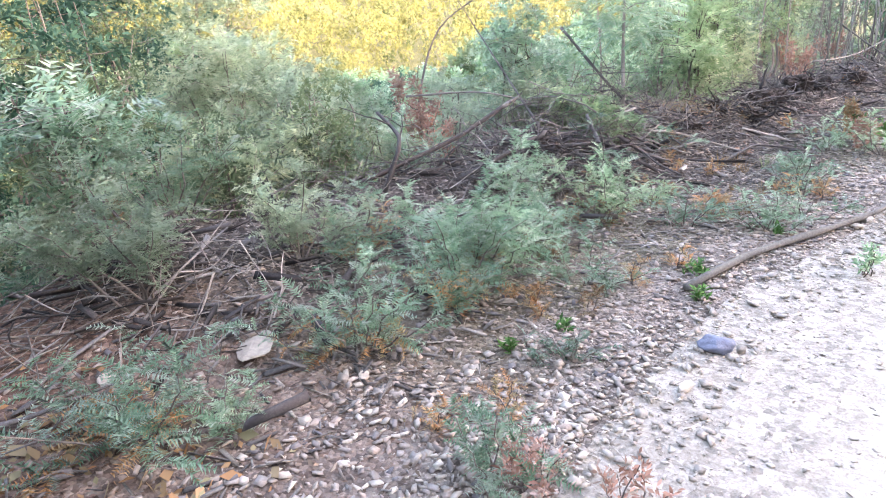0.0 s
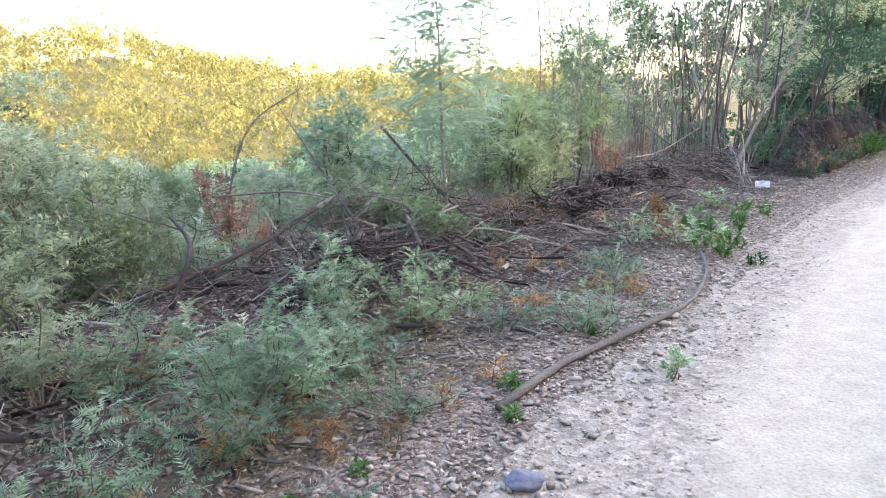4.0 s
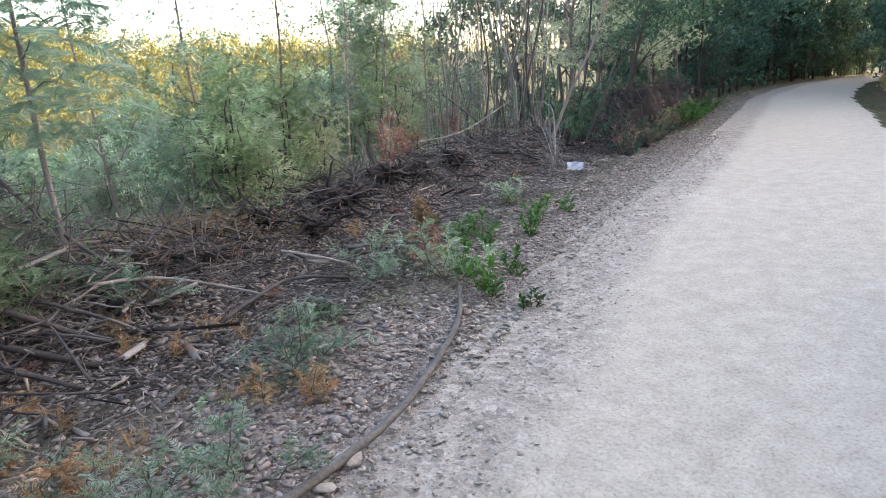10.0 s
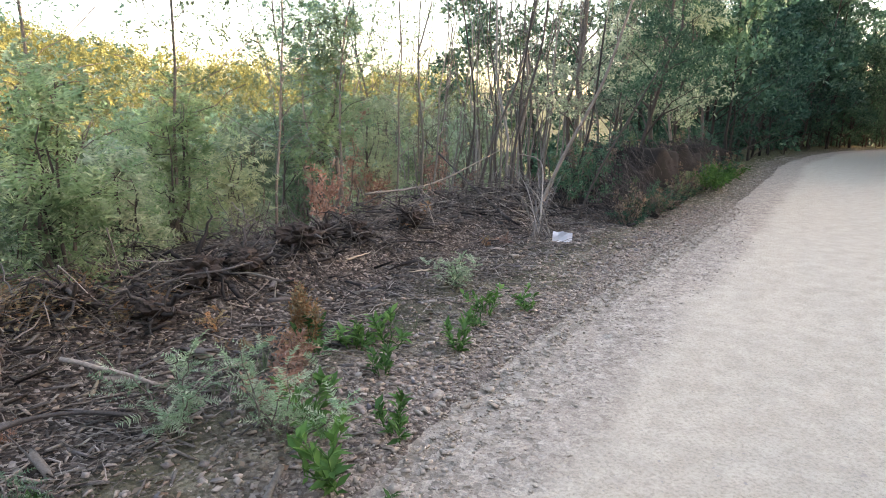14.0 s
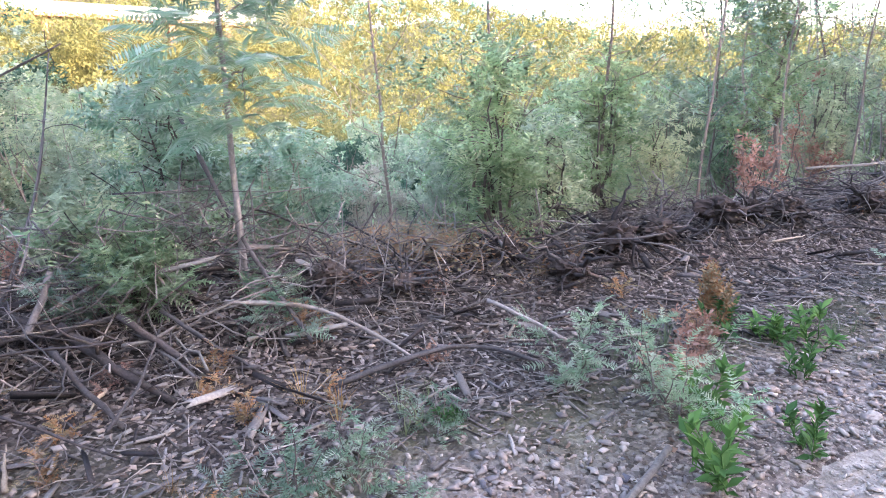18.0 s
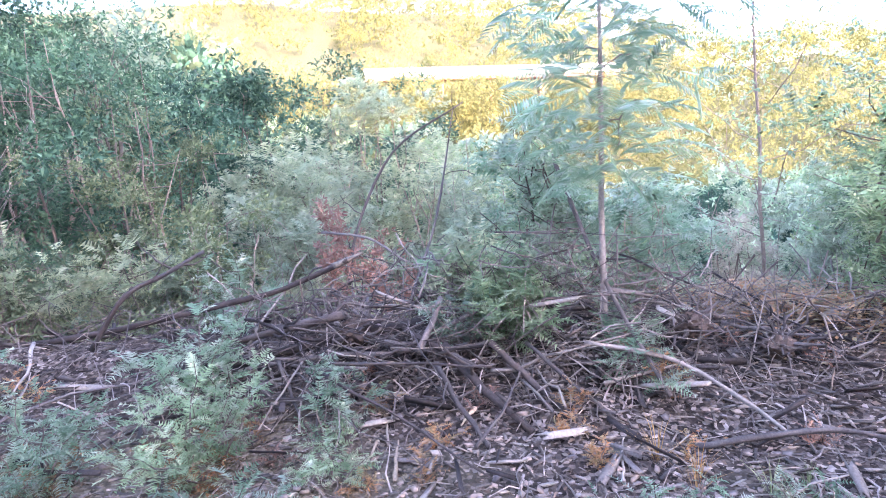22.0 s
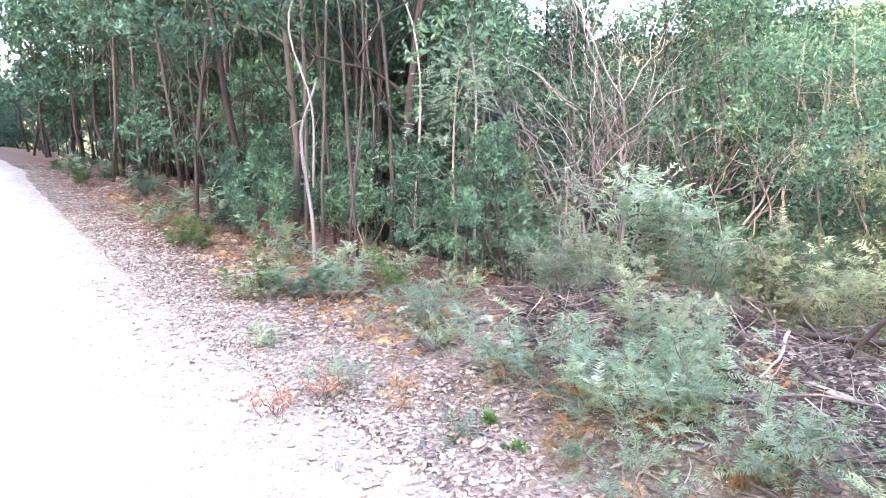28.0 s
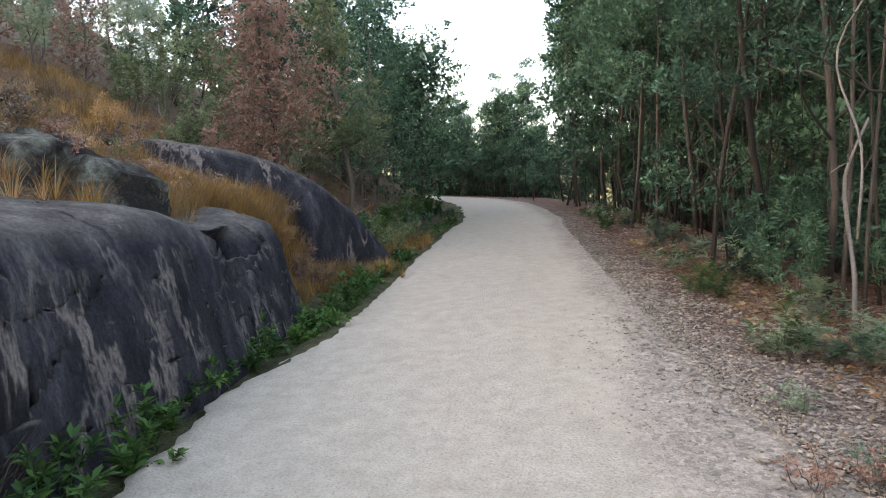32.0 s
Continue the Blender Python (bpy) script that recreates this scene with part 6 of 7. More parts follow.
def grass(x, y, tall, wide, blades, mat, name, label, group):
    n = max(1, blades // 24)
    tpl = tuft_template(24, 1.0, 0.85, 0.008, int(1000 * abs(x) + 10 * abs(y)) % 9999)
    a, r = rng.uniform(0, 6.28, n), wide * np.sqrt(rng.uniform(0, 1, n))
    gx_, gy_ = x + np.cos(a) * r, y + np.sin(a) * r
    pl = np.stack([gx_ - x, gy_ - y, height(gx_, gy_) - ground(x, y) - 0.01], 1)
    turn = frames_of(np.stack([np.cos(a * 3), np.sin(a * 3), 0 * a], 1))
    v, f = stamp(tpl, pl, turn, tall * rng.uniform(0.6, 1.1, n))
    ob = tagged(new(name, mesh_of(name, v, f, mat)), label, "grass", group, "stuff")
    ob.matrix_world = Matrix.Translation((x, y, ground(x, y)))
    return ob


shrub(4.62, 7.5, .58, .13, 240, .07, ORANGE, "dried_weed", "tall orange dried-out weed standing beside green weeds", "plant", template=SPRAY, stems=9, stem_mat=ORANGE, bare=0.15, upright=0.9)
shrub(4.5, 7.1, .3, .16, 160, .06, RUST, "dried_weed", "low brown dried-out weed beside green weeds", "plant", template=SPRAY, stems=6, bare=0.1)
for x, y, tall, wide, n in ((2.6, 5.4, .2, .2, 96), (3.2, 6.2, .18, .2, 96), (3.9, 7.2, .16, .3, 140), (2.2, 4.9, .2, .2, 120), (5.4, 7.6, .16, .3, 140), (2.7, 6.05, .25, .15, 72), (0.75, 4.1, .2, .2, 96), (4.3, 7.0, .2, .3, 120)):
    grass(x, y, tall, wide, n, STRAW if x < 3 else OLIVE, "grass_tuft", "thin dry grass tuft among the stones", "thin grass")


# ---- saplings and thin stems against the sky ----
def sapling(x, y, tall, fronds, size, mat, label, first=0.35, girth=0.02, reach=0.22, limbs=14, lean=(0, 0), name="sapling", template=None, wander=0.012):
    tm, cm = tree_parts(tall, girth, limbs, first, reach, fronds, template or FROND, size, mat, BARK, 0.13 * tall ** 0.5, lean=lean, rise=0.7, twigs=1, droop=0.03, wander=wander)
    return make_tree(name, label, "tree", "young trees on the bank", (tm, cm), x, y, rng.uniform(0, 6.28) if lean == (0, 0) else 0.0)


young = make_tree("sapling", "slender young acacia with feathery blue-green leaves growing from the bank", "tree", "young trees on the bank", (tree_parts(2.75, 0.019, 13, 0.42, 0.17, 0, SPRAY, 0.1, ACACIA, GREYTWIG, 0.3, rise=0.55, twigs=1, wander=0.006)[0], None), 1.87, 6.95)
fronds = []
blade = (np.array([(0, 0, 0), (0.5, -0.08, 0), (1, 0, -0.15), (0.5, 0.08, 0)]), np.array([(0, 1, 2), (0, 2, 3)]))
for k in range(400):
    h = 0.95 + 1.75 * (k + rng.uniform()) / 400
    a = k * 2.4 + rng.normal() * 0.3
    out = 0.62 * rng.uniform(0.05, 1.0) * math.sin(math.pi * min(1.0, (h - 0.7) / 2.35)) ** 0.7
    base = np.array((math.cos(a) * out, math.sin(a) * out, h + 0.2 * out))
    n, long_ = 13, rng.uniform(0.18, 0.34)
    u = np.linspace(0.1, 1, n)
    b = a + rng.normal() * 0.5
    ahead = np.array((math.cos(b), math.sin(b), 0.25 + 0.45 * rng.normal()))
    ahead /= np.linalg.norm(ahead)
    rib = base + ahead * long_ * u[:, None] + np.stack([0 * u, 0 * u, -0.35 * long_ * u * u], 1)
    side = np.cross(ahead, (0.35 * rng.normal(), 0.35 * rng.normal(), 1.0))
    for sgn in (-1, 1):
        fronds.append(stamp(blade, rib, frames_of(np.broadcast_to(ahead * 0.55 + side * sgn + np.array((0, 0, -0.15)), (n, 3))), long_ * 0.36 * np.sin(np.pi * (0.15 + 0.75 * u))))
v, f = merge(fronds)
part("crown", mesh_of("crown", v, f, ACACIA), young, "long feathery blue-green fronds")
for x, y, tall, n in ((3.0, 9.3, 2.9, 260), (3.9, 9.9, 2.8, 240), (4.9, 10.6, 3.0, 260), (5.9, 11.6, 3.2, 260), (6.9, 12.6, 3.2, 240), (2.1, 9.0, 2.4, 200), (7.6, 13.4, 3.4, 220), (5.3, 12.4, 3.6, 240)):
    sapling(x, y, tall + 0.9, int(n * 2.4), .08, ACACIA if n != 240 else OLIVE, "thin young acacia with sparse leaves against the sky", 0.2, 0.013, 0.24, template=SPRAY, limbs=18)
stem_shapes = [tree_parts(4.6 + 0.5 * i, 0.022, 9, 0.35, 0.16, (0, 90, 190)[i % 3], SPRAY, 0.075, OLIVE, BARK if i % 2 else BARK_PALE, 0.25, lean=(0.08 * (i - 2), 0.05 * (i - 1)), twigs=2, sides=5) for i in range(5)]
places = [plan(rng.uniform(8.8, 17.5), rng.uniform(4.2, 9.5)) for k in range(105)]
scatter(stem_shapes, places, "thin_tree", "thin bare-stemmed young tree in a thicket", "tree", "thicket of thin stems", (0.6, 1.05))
leafy = [tree_parts(5.2, 0.05, 16, 0.22, 0.24, 1500, SPRAY, 0.12, ACACIA_GREY, BARK, 0.4, lean=(0.06, 0.02), heads=26), tree_parts(4.6, 0.045, 14, 0.25, 0.26, 1500, SPRAY, 0.12, FOREST, BARK, 0.4, lean=(0.1, 0.0), heads=26)]
places = [plan(s, t) for s, t in ((11.6, 3.9), (13.0, 3.4), (14.6, 3.6), (15.8, 3.2), (17.2, 3.4), (18.6, 3.3), (14.0, 5.2), (16.5, 5.0), (18.5, 5.2), (20.0, 3.4))]
scatter(leafy, places, "leafy_tree", "grey-green leafy young tree leaning towards the path", "tree", "leafy trees by the path", (0.85, 1.1))

for line, r in (([(8.75, 11.75, -0.1), (9.2, 11.75, 0.9), (9.7, 11.6, 2.0), (10.1, 11.5, 3.4)], 0.032), ([(8.5, 12.0, -0.1), (8.6, 12.1, 1.1), (8.9, 12.0, 2.6), (9.0, 12.1, 4.0)], 0.026), ([(9.4, 11.6, -0.1), (9.8, 11.6, 0.8), (10.5, 11.4, 2.2)], 0.02), ([(9.0, 12.3, -0.1), (8.8, 12.4, 1.5), (9.1, 12.6, 3.6)], 0.022), ([(9.6, 12.4, -0.1), (10.0, 12.3, 1.2), (10.3, 12.5, 3.0)], 0.024), ([(7.9, 12.6, -0.1), (8.1, 12.5, 1.4), (7.9, 12.7, 3.2)], 0.02)):
    log("leaning_tree", "grey leaning trunk of a young tree above the dark bank", line, r, r * 0.5, BARK if r > 0.03 else FORESTBARK, category="tree", knots=4)
# bank of earth and dry creepers at the path's edge ahead
ss = np.arange(10.2, 22.0, 0.06)
g = np.zeros((len(ss), 34, 3))
for i, s in enumerate(ss):
    h = 0.85 * float(ease(10.0, 12.4, s) * (1 - 0.6 * ease(18, 22, s))) * (1 + 0.12 * math.sin(s * 3.1) + 0.1 * math.sin(s * 7.7)) + 0.05
    for j in range(34):
        u = j / 33
        t_ = 2.62 + 0.3 * u ** 1.5 + (0.0 if u < 0.7 else (u - 0.7) * 4.0) + 0.12 * math.sin(s * 2.3)
        x, y = plan(s, t_)
        g[i, j] = (x, y, ground(x, y) - 0.1 - 0.3 * (1 - float(ease(10.2, 11.6, s))) + h * min(1.0, u / 0.7) ** 0.8 - (0.0 if u < 0.7 else (u - 0.7) * 0.3))
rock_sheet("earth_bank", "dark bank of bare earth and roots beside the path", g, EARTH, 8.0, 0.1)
tb = Tubes()
for k in range(800):
    s = rng.uniform(9.6, 21.5)
    h = 0.9 * float(ease(9.2, 11.6, s) * (1 - 0.6 * ease(18, 22, s))) + 0.1
    x, y = plan(s, 3.15 + rng.normal() * 0.12)
    x2, y2 = plan(s + rng.normal() * 0.3, 2.62 + rng.normal() * 0.1)
    top_z, drop_z = ground(x, y) + h * rng.uniform(0.6, 1.1), rng.uniform(0.3, 1.0) * h
    tb.add(bent((x, y, top_z), (x2, y2, max(ground(x2, y2), top_z - drop_z)), 0.12, 6, 0.05), np.linspace(0.007, 0.002, 6), 3, False)
tagged(new("hanging_roots", tb.mesh("hanging_roots", DARKWOOD)), "thin brown roots and dry creepers hanging down the bank", "roots", kind="stuff")
for k, s in enumerate(np.arange(10.2, 21.5, 0.3)):
    x, y = plan(s + rng.uniform(-.2, .2), 3.35 + rng.uniform(-.1, .5))
    lift = 0.8 * float(ease(9.2, 11.6, s))
    shrub(x, y, lift + rng.uniform(0.3, 0.8), .55, 260, .09, (FOREST, FOREST, OLIVE, FOREST, BROWNLEAF, FOREST)[k % 6], "withered_creeper", "brown and green creeper hanging over the bank", "shrub", "withered creepers", template=SPRAY, bare=0.35, stems=9)
for k, s in enumerate(np.arange(9.6, 21, 0.22)):
    x, y = plan(s + rng.uniform(-.2, .2), 2.52 + rng.uniform(-.08, .1))
    shrub(x, y, rng.uniform(0.3, 0.8), .3, 150, .07, (BROWNLEAF, FOREST, BROWNLEAF, OLIVE, FOREST)[k % 5], "bank_bush", "low mixed green and brown growth at the foot of the bank", "shrub", "growth on the dark bank", template=SPRAY, bare=0.1, stems=7, stem_mat=DARKWOOD)
for s, t in ((14.8, 2.35), (15.6, 2.3), (16.5, 2.4), (17.6, 2.3)):
    x, y = plan(s, t)
    shrub(x, y, .5, .45, 160, .14, WEED, "green_bush", "fresh green bush at the path's edge", "shrub", "green bushes", template=SPRAY)
# bank opposite, seen at the right of the path ahead
for s in np.arange(9, 30, 1.5):
    x, y = plan(s + rng.uniform(-.3, .3), -2.6 - rng.uniform(0, .5))
    shrub(x, y, rng.uniform(.6, 1.3), .6, 150, .16, (OLIVE, STRAW, IVY)[int(rng.integers(3))], "bank_bush", "mixed green and yellow bush on the bank", "shrub", "bushes on the bank", template=SPRAY)

# ---- forest edge behind: pale crooked trunk, dead tree, grey saplings ----
log("crooked_tree", "pale crooked young tree at the wood's edge", [g3(-2.95, 0.15, 0), g3(-2.98, 0.13, .55), g3(-3.1, 0.02, .95), g3(-3.1, -0.02, 1.5), g3(-3.3, .1, 2.1)], 0.024, 0.013, GREYTWIG, cut=False, category="tree", knots=4)
log("bare_stem", "pale thin bare stem leaning at the wood's edge", [g3(-3.1, 0.1, 0.9), g3(-3.05, 0.15, 1.8), g3(-3.1, -0.1, 2.8), g3(-3.3, .5, 3.8)], 0.014, 0.006, GREYTWIG, cut=False, category="tree", knots=3)
log("bare_stem", "pale bent bare stem in the wood's edge", [g3(-4.0, 1.0, 0.3), g3(-3.9, 1.15, 2.2), g3(-3.9, 0.9, 3.2), g3(-4.0, 0.2, 3.7)], 0.017, 0.007, GREYTWIG, cut=False, category="tree", knots=3)
log("bare_stem", "pale bent bare stem in the wood's edge", [g3(-4.3, 1.7, 0.3), g3(-4.2, 1.75, 2.4), g3(-4.3, 1.5, 3.4)], 0.018, 0.009, GREYTWIG, cut=False, category="tree", knots=3)
def forks(tubes, at, way, long_, r, depth):
    """A dead limb that forks again and again into fine twigs; each order of forks goes to its own tubes."""
    way = way / np.linalg.norm(way)
    line = bent(at, at + way * long_, 0.05, 6, 0.025)
    tubes[min(depth, 2)].add(line, np.linspace(r, r * 0.55, 6), (7, 5, 4, 3)[min(depth, 3)], False)
    if depth > 3:
        return
    for k in range(int(rng.integers(3, 5)) if depth else 4):
        u = rng.uniform(0.35, 1.0) if k else 1.0
        i = min(4, int(u * 5))
        base = line[i] + (line[i + 1] - line[i]) * (u * 5 - i)
        d = way + rng.normal(size=3) * (0.5, 0.5, 0.35) + (0, 0, 0.15)
        forks(tubes, base, d, long_ * rng.uniform(0.5, 0.75), r * (0.62 if k == 0 else 0.45), depth + 1)


for x, y, tall, lean in ((-5.3, 3.6, 5.2, (0.02, -0.03)), (-5.8, 4.4, 5.0, (0.05, 0.05)), (-5.6, 2.9, 4.6, (-.03, -.06)), (-4.9, 4.0, 4.4, (.06, .02)), (-5.2, 3.2, 4.8, (.02, -.08))):
    dead = thing("dead_tree", x, y, ground(x, y) - 0.1, "bare pale grey dead tree with many fine twigs", "tree", "dead trees")
    for k in range(2):
        orders = [Tubes(), Tubes(), Tubes()]
        forks(orders, np.array((0.06 * k, 0.05 * k, 0.0)), np.array((lean[0] + rng.normal() * 0.16, lean[1] + rng.normal() * 0.16, 1.0)), tall * 0.42, 0.03 + 0.008 * rng.uniform(), 0)
        stem = part("trunk", orders[0].mesh("trunk", GREYTWIG), dead)
        part("limb", orders[1].mesh("limb", GREYTWIG), stem)
        tagged(part("branchwork", orders[2].mesh("branchwork", GREYTWIG), stem), kind="stuff")
sapling(-3.3, 1.7, 2.3, 620, .13, ACACIA, "pale grey-green feathery sapling before the wood", 0.1, 0.016, 0.3)
sapling(-2.9, 2.9, 1.3, 300, .12, ACACIA, "pale grey-green feathery sapling before the wood", 0.1, 0.012, 0.3)
for x, y, tall in ((-4.2, 0.3, 1.6), (-4.4, 2.3, 1.9), (-3.9, -1.0, 1.3), (-5.0, -0.4, 1.8), (-4.9, 1.5, 2.4), (-4.6, 3.2, 1.6), (-5.2, -2.2, 1.4)):
    shrub(x, y, tall, .6, 320, .15, FOREST if x != -4.4 else OLIVE, "forest_shrub", "leafy green shrub at the wood's edge", "shrub", "shrubs at the wood's edge", template=SPRAY, stems=8)
for k in range(34):
    s, t = rng.uniform(-24, -4.5), rng.uniform(2.7, 4.4)
    x, y = plan(s, t)
    shrub(x, y, rng.uniform(.25, .6), .4, 130, .15, (ACACIA, FOREST, IVY)[k % 3], "forest_seedling", "green seedling in the litter at the wood's edge", "plant", "seedlings under the trees", stems=5)
for k in range(16):
    x, y = rng.uniform(-3.6, -1.6), rng.uniform(0.8, 2.6)
    a = rng.uniform(0, 3.14)
    log("fallen_branch", "grey dead branch on the leaf litter", [g3(x, y, .03), g3(x + .5 * math.cos(a), y + .5 * math.sin(a), .07)], .012, .005, DEADWOOD, cut=False, category="branch", sides=6)
places = [plan(s + rng.uniform(-.3, .3), 4.75 + rng.uniform(-.2, .4)) for s in np.arange(-12.5, -3.6, 0.62)]
scatter(under, places, "forest_shrub", "low dark green shrub along the edge of the wood", "shrub", "shrubs at the wood's edge", (0.32, 0.55))
boulder(-1.65, 1.62, (.11, .04, .03), PALESTONE, "white splinter of stone on the litter", 91, name="stone", detail=2)
boulder(0.95, 2.35, (.06, .03, .02), PALESTONE, "white splinter of stone on the gravel", 92, name="stone", detail=2)
bm = bmesh.new()
bmesh.ops.create_grid(bm, x_segments=4, y_segments=3, size=0.5)
for v in bm.verts:
    v.co.z = 0.06 * noise.noise(v.co * 3.0) + 0.1 * abs(v.co.x) ** 2
    v.co.x *= 0.24
    v.co.y *= 0.16
tray_me = bpy.data.meshes.new("plastic_scrap")
bm.to_mesh(tray_me)
bm.free()
tray_me.materials.append(WHITE_PLASTIC)
tray_ob = tagged(new("plastic_scrap", tray_me), "crumpled scrap of white plastic on the soil", "litter")
tray_ob.matrix_world = Matrix.Translation(g3(8.35, 10.3, 0.05)) @ Vector((-0.45, -0.6, 0.65)).to_track_quat("Z", "Y").to_matrix().to_4x4()
tray_ob.modifiers.new("body", "SOLIDIFY").thickness = 0.004

# ---- hill side by the rock: undergrowth in the ditch, dry grass, shrubs above ----
for s in np.arange(-12.5, 1.5, 0.17):
    x, y = plan(s, -2.05 + 0.42 * (s < -6.3) - rng.uniform(0, 0.35))
    tall = rng.uniform(.2, .55) * (1.15 if s > -4 else 0.8 if s > -9.5 else 0.5)
    shrub(x, y, tall, .34, 170, .1, IVY if rng.uniform() < 0.7 else WEED, "ditch_plant", "low dark green leafy plant at the foot of the rock", "plant", "undergrowth in the ditch", template=LEAFY, stems=4, stem_mat=IVY, bare=0.05)
for s, t, tall in ((-2.6, -2.45, .75), (-2.9, -2.5, .6), (-4.9, -2.5, .45), (-1.2, -2.4, .5)):
    grass(*plan(s, t), tall, .06, 72, RUST, "dry_weed_stalks", "tall rust-brown dry weed stalks before the rock", "dry weeds")
for k in range(150):
    s, t = rng.uniform(-13.5, 1.5), -rng.uniform(3.7, 9.5)
    grass(*plan(s, t), rng.uniform(.25, .5), .45, 170, STRAW if k % 4 else ORANGE, "dry_grass_clump", "straw-yellow dry grass on the slope", "dry grass on the slope")
for s, t in ((-8.2, -2.4), (-8.5, -2.6), (-8.0, -2.7), (-8.3, -2.9), (-7.9, -3.1), (-8.6, -3.1), (-7.6, -3.3), (-8.1, -3.4), (-12.6, -2.3), (-13.0, -2.2), (-12.9, -2.6)):
    grass(*plan(s, t), .4, .3, 200, STRAW, "dry_grass_clump", "straw-yellow dry grass beside the rock", "dry grass on the slope")
for k in range(18):
    u = (k + rng.uniform()) / 18
    x, y = 2.9 - 4.0 * u + rng.normal() * 0.25, -5.2 - 2.4 * u + rng.normal() * 0.25
    shrub(x, y, rng.uniform(0.2, 0.5), rng.uniform(0.2, 0.4), 130, .08, (BROWNLEAF, ORANGE, RUST, BROWNLEAF)[k % 4], "slope_scrub", "low brown withered scrub among dry grass and rocks", "shrub", "withered scrub on the slope", template=SPRAY, stems=7, bare=0.1)
for k in range(190):
    u = rng.uniform()
    x, y = 2.9 - 4.2 * u + rng.normal() * 0.3, -5.1 - 2.2 * u + rng.normal() * 0.3
    grass(x, y, rng.uniform(.2, .45), .35, 240, (STRAW, ORANGE, STRAW)[k % 3], "dry_grass_clump", "ochre dry grass between the rocks", "dry grass on the slope")
for k in range(60):
    x, y = rng.uniform(-0.5, 6.5), rng.uniform(-9.5, -4.6)
    if -along(x, y)[1][0] > 3.9:
        shrub(x, y, rng.uniform(0.2, 0.6), rng.uniform(0.25, 0.5), 110, .1, (BROWNLEAF, RUST, OLIVE, BROWNLEAF, ORANGE)[k % 5], "slope_scrub", "low brown withered scrub among dry grass and rocks", "shrub", "withered scrub on the slope", template=SPRAY, stems=6, bare=0.1)
for k in range(14):
    x, y = rng.uniform(2.0, 7.0), rng.uniform(-8.0, -4.2)
    if -along(x, y)[1][0] > 4.2:
        boulder(x, y, (rng.uniform(.2, .55), rng.uniform(.2, .4), rng.uniform(.15, .3)), LICHEN, "lichen-spotted granite rock in dry grass", 200 + k, ground(x, y) - 0.08, detail=3)
for k in range(80):
    x, y = rng.uniform(-1.0, 5.0), rng.uniform(-11.5, -8.2)
    grass(x, y, rng.uniform(.2, .4), .5, 240, (STRAW, ORANGE, STRAW, BROWNLEAF)[k % 4], "dry_grass_clump", "ochre dry grass above the rocks", "dry grass on the slope")
for k, s in enumerate(np.arange(-26, -13.0, 0.7)):
    x, y = plan(s + rng.uniform(-.3, .3), -2.35 - rng.uniform(0, .9))
    shrub(x, y, rng.uniform(.4, 1.1), .55, 190, .15, (IVY, OLIVE, FOREST, IVY, WEED)[k % 5], "bank_bush", "dark green bush on the verge below the trees", "shrub", "bushes on the verge", template=SPRAY, stems=6)
for k, s in enumerate(np.arange(-25, -12.6, 0.55)):
    if not -15.7 < s < -13.9:
        shrub(*plan(s, -1.72 - rng.uniform(0, .4)), rng.uniform(.15, .45), .42, 150, .11, (IVY, WEED, OLIVE, IVY)[k % 4], "verge_plant", "low green leafy plant at the edge of the path", "plant", "plants on the verge", template=LEAFY, stems=5, stem_mat=IVY, bare=0.05)
for k in range(24):
    x, y = plan(rng.uniform(-17.5, -11.8), -rng.uniform(2.9, 6.0))
    shrub(x, y, rng.uniform(.3, .8), rng.uniform(.3, .5), 150, .1, (RUST, BROWNLEAF, ORANGE, RUST)[k % 4], "slope_scrub", "rust-brown withered scrub below the trees", "shrub", "withered scrub on the slope", template=SPRAY, stems=6, bare=0.1)
for s, t in ((-14.1, -1.8), (-14.4, -1.95), (-14.7, -1.8), (-15.0, -2.0), (-15.3, -1.85), (-14.6, -2.25), (-15.2, -2.35), (-13.6, -2.4)):
    grass(*plan(s, t), .5, .3, 260, STRAW, "dry_grass_clump", "straw-yellow dry grass on the verge", "dry grass on the slope")
rust_tree = tree_parts(3.6, 0.05, 18, 0.1, 0.24, 2000, SPRAY, 0.15, RUST, BARK, 0.28)
make_tree("withered_tree", "rust-red withered tree above the rock", "tree", "withered trees", rust_tree, -0.7, -10.3, 0.6, 1.15)
make_tree("withered_tree", "rust-red withered tree above the rock", "tree", "withered trees", tree_parts(3.0, 0.04, 16, 0.15, 0.22, 500, SPRAY, 0.14, RUST, BARK, 0.26), 5.6, -9.0)
make_tree("withered_tree", "rust-red withered tree above the rock", "tree", "withered trees", tree_parts(3.0, 0.05, 16, 0.2, 0.24, 400, SPRAY, 0.14, RUST, BARK, 0.26), 7.4, -7.6)
willow = tree_parts(6.4, 0.07, 22, 0.1, 0.2, 1700, SPRAY, 0.19, OLIVE, BARK, 0.45, heads=34)
make_tree("slope_tree", "grey-green leafy tree beside the path", "tree", "leafy trees on the slope", willow, -2.9, -11.3)
make_tree("slope_tree", "grey-green leafy tree beside the path", "tree", "leafy trees on the slope", tree_parts(5.4, 0.07, 20, 0.08, 0.24, 1300, SPRAY, 0.19, FOREST, BARK, 0.4), -4.6, -13.6)
make_tree("slope_tree", "dark green leafy tree beside the path", "tree", "leafy trees on the slope", tree_parts(6.0, 0.08, 20, 0.06, 0.24, 1300, SPRAY_LO, 0.28, FOREST, BARK, 0.45), -8.6, -17.4)
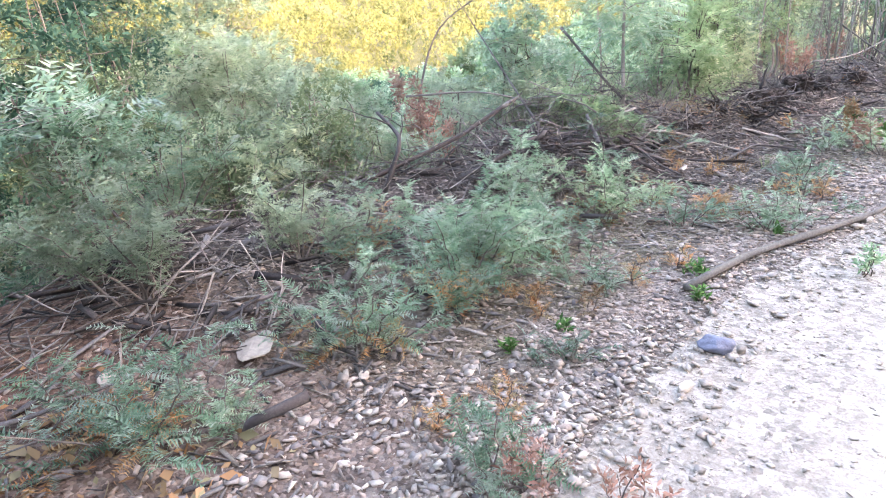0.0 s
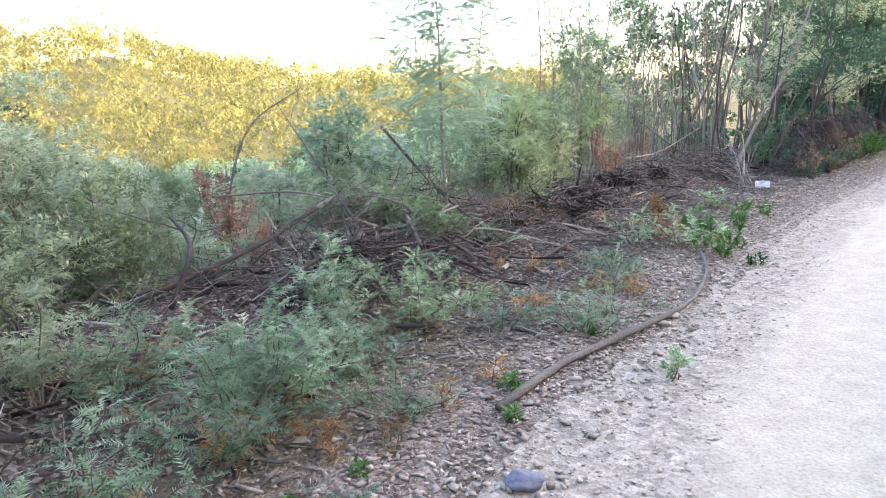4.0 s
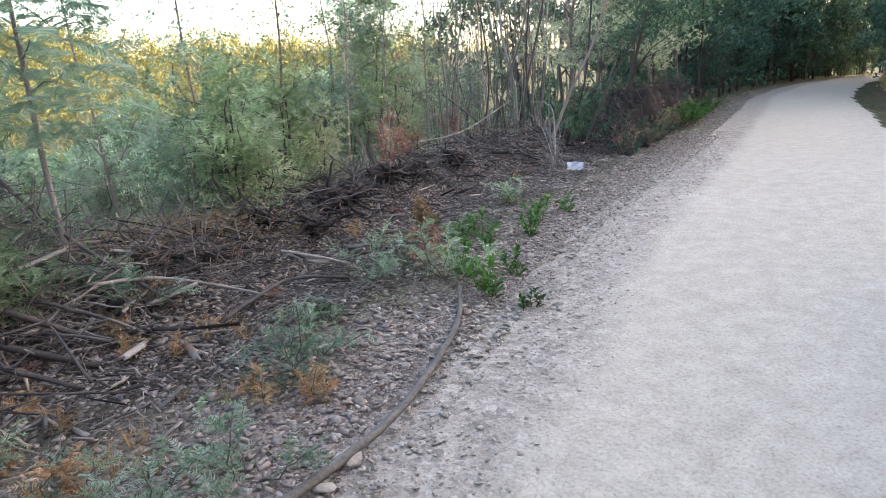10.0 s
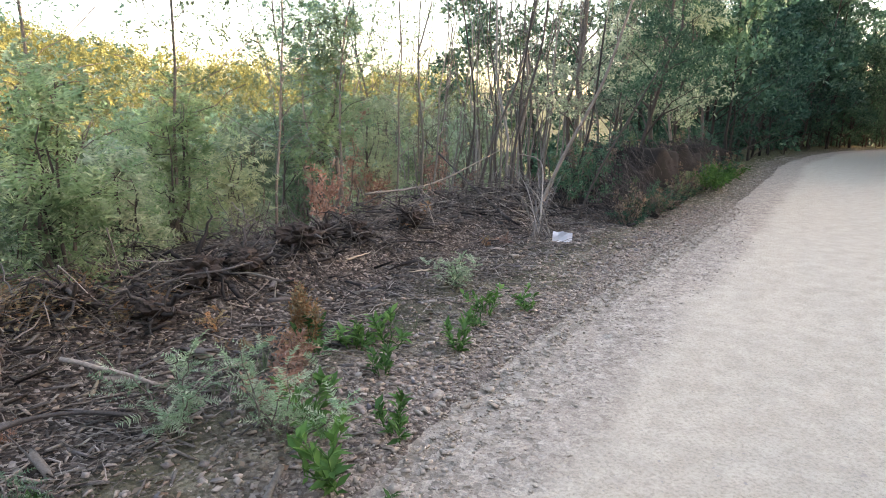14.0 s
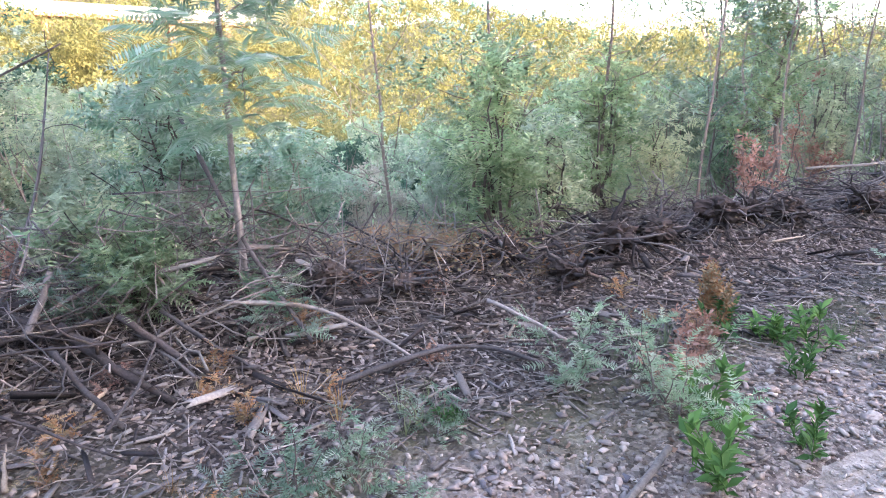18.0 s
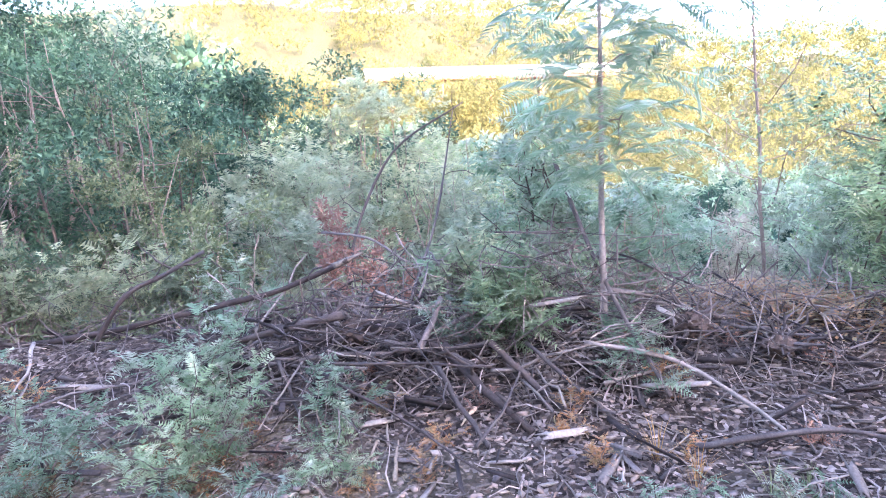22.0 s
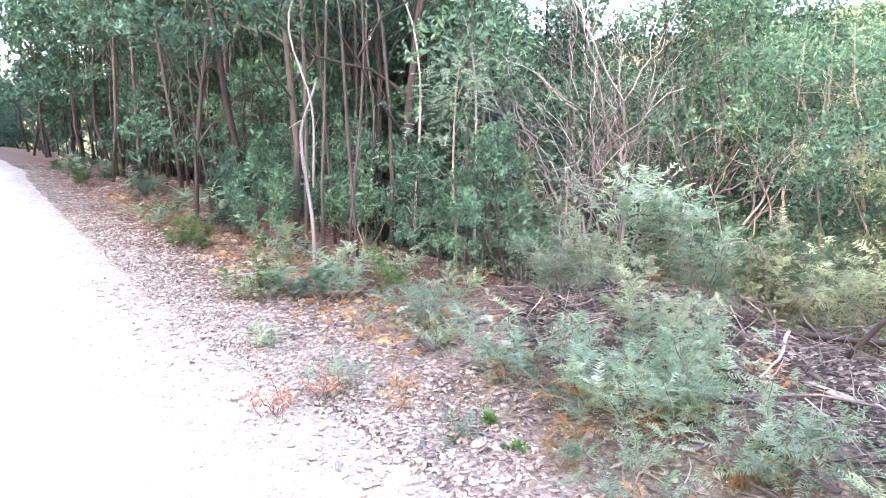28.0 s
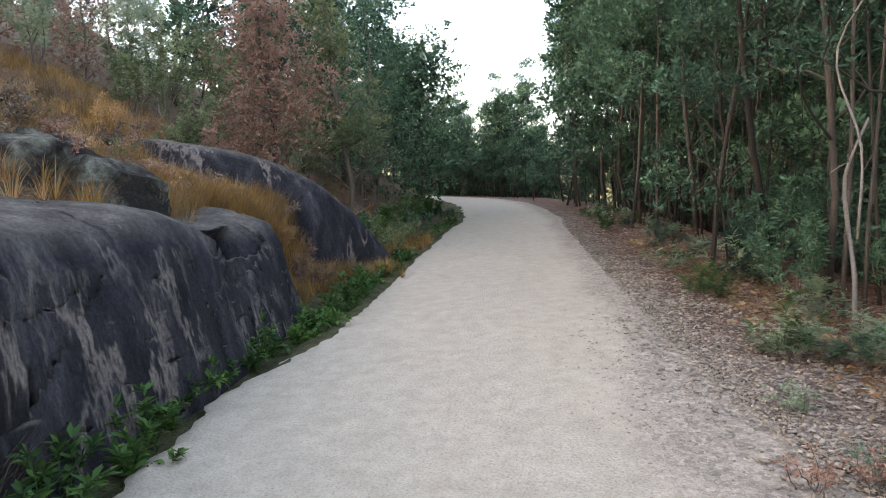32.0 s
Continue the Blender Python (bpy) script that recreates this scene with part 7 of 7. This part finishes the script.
for k, (x, y, tall, m) in enumerate(((2.0, -10.5, 2.2, OLIVE), (3.6, -11, 2.4, ACACIA_GREY), (5.0, -11.5, 2.2, OLIVE), (6.4, -10.6, 1.6, STRAW), (1.4, -8.0, .9, OLIVE), (-2.4, -8.9, 1.0, OLIVE), (-3.8, -10.6, .8, OLIVE), (-1.2, -10.8, 2.6, ACACIA_GREY), (8.0, -9.5, 2.0, RUST), (4.4, -13, 3.0, ACACIA_GREY), (1.0, -13, 3.2, OLIVE))):
    shrub(x, y, tall, .4 + tall * .3, int(200 + 160 * tall), .14, m, "slope_bush", "scrubby bush on the slope above the rock", "shrub", "bushes above the rock", template=SPRAY, stems=8)
scrub_grey = tree_parts(3.6, 0.04, 18, 0.08, 0.3, 800, SPRAY, 0.18, ACACIA_GREY, BARK, 0.42, heads=22)
scrub_olive = tree_parts(3.2, 0.04, 18, 0.08, 0.32, 800, SPRAY, 0.18, OLIVE, BARK, 0.42, heads=22)
scrub_rust = tree_parts(3.2, 0.04, 18, 0.1, 0.26, 700, SPRAY, 0.17, RUST, BARK, 0.32)
scatter([scrub_grey, scrub_olive, scrub_rust], [(1.2, -15.5), (-0.4, -15.0), (3.4, -13.6), (0.4, -18.0), (-1.8, -17.0), (2.4, -15.5), (2.4, -18.5), (-3.2, -16.0), (4.6, -13.2), (4.2, -16.5), (-2.6, -14.0), (6.2, -13.0), (6.0, -16.5), (5.4, -19.5), (8.0, -12.5), (1.2, -21), (-2.5, -20.5), (-4.8, -18.5), (3.0, -22), (7.5, -16), (9.5, -10.5), (-5.6, -16.2), (-6.6, -18.6), (-7.8, -20.5)], "slope_tree", "scrubby small tree on the slope above the rocks", "tree", "scrub above the rocks", (0.8, 1.25))
shrub(1.2, -7.6, .8, .5, 240, .12, RUST, "withered_bush", "rust-red withered low bush on the slope", "shrub", "withered bushes", template=SPRAY)
shrub(0.4, -6.0, .5, .5, 200, .11, RUST, "withered_bush", "rust-red withered low bush on the slope", "shrub", "withered bushes", template=SPRAY)

# ---- road bridge far across the valley ----
def box(sx, sy, sz, mat, name, bevel=0.05):
    bm = bmesh.new()
    bmesh.ops.create_cube(bm, size=1.0)
    for v in bm.verts:
        v.co = Vector((v.co.x * sx, v.co.y * sy, v.co.z * sz))
    bmesh.ops.bevel(bm, geom=bm.edges, offset=bevel, segments=2, affect="EDGES")
    me = bpy.data.meshes.new(name)
    bm.to_mesh(me)
    bm.free()
    me.materials.append(mat)
    return me


def away(az_, r, z):
    return Vector((3 - math.sin(radians(az_)) * r, 3 + math.cos(radians(az_)) * r, z))


A, B = away(50, 118, 10.9), away(29, 122, 9.6)
bridge = thing("road_bridge", *((A + B) / 2), "long white concrete road bridge among sunlit trees", "bridge")
turn_b = math.atan2((B - A).y, (B - A).x)
bridge.matrix_world = Matrix.Translation((A + B) / 2) @ Matrix.Rotation(turn_b, 4, "Z") @ Matrix.Rotation(-math.atan2((B - A).z, (B - A).length), 4, "Y")
LB = (B - A).length
# deck and piers: the shade below the parapets is put into their colour
part("deck", box(LB, 6, 0.9, BRIDGE_SHADE, "deck"), bridge, "shaded brown underside")
for sgn in (-1, 1):
    part("parapet", box(LB, 0.3, 1.5, PLASTER, "parapet"), bridge, "white parapet", Matrix.Translation((0, sgn * 3.1, 0.8)))
for k in range(5):
    part("pier", box(0.8, 3, 9, BRIDGE_SHADE, "pier"), bridge, "", Matrix.Translation((LB * (-0.4 + 0.2 * k), 0, -4.8)))

# orange needles over the crest of the bank
n = 6500
ax, ay = 2.5 + rng.normal(size=n) * 0.45, 8.1 + rng.normal(size=n) * 0.28
a = rng.uniform(0, 6.28, n)
v, f = stamp(LEAFLET, np.stack([ax, ay, height(ax, ay) + 0.03 + 0.17 * rng.uniform(0, 1, n)], 1), frames_of(np.stack([np.cos(a), np.sin(a), rng.normal(size=n) * 0.2], 1)), rng.uniform(0.02, 0.055, n))
tagged(new("needle_litter", mesh_of("needle_litter", v, f, ORANGE)), "orange dead acacia leaves over the bank", "leaves", kind="stuff")

# ---- single stones and splinters that lie nearest to the walk ----
soil = bpy.data.objects["ground"]
stone_meshes = [mesh_of("stone", v * 1.0, f, m) for v, f in STONES for m in (GRAVEL, PALESTONE)]
for k in range(280):
    s, t = rng.uniform(-4, 8), 1.75 + abs(rng.normal()) * 0.7
    x, y = plan(s, t)
    r = 0.014 + 0.02 * rng.uniform() ** 2
    part("stone", stone_meshes[k % 12], soil, m=Matrix.Translation((x, y, ground(x, y) + r * 0.25)) @ Euler((rng.normal() * 0.25, rng.normal() * 0.25, rng.uniform(0, 6.28))).to_matrix().to_4x4() @ Matrix.Scale(r, 4))
chip_meshes = [mesh_of("wood_chip", v, f, m) for v, f in SHARDS for m in (CHIPWOOD, BARK_PALE)]
for k in range(280):
    s, t = rng.uniform(-2.5, 9), 2.6 + abs(rng.normal()) * 1.0
    x, y = plan(s, t)
    r = 0.07 + 0.14 * rng.uniform() ** 2
    part("wood_chip", chip_meshes[k % 10], soil, m=Matrix.Translation((x, y, ground(x, y) + 0.012)) @ Euler((rng.normal() * 0.2, rng.normal() * 0.2, rng.uniform(0, 6.28))).to_matrix().to_4x4() @ Matrix.Scale(r, 4))
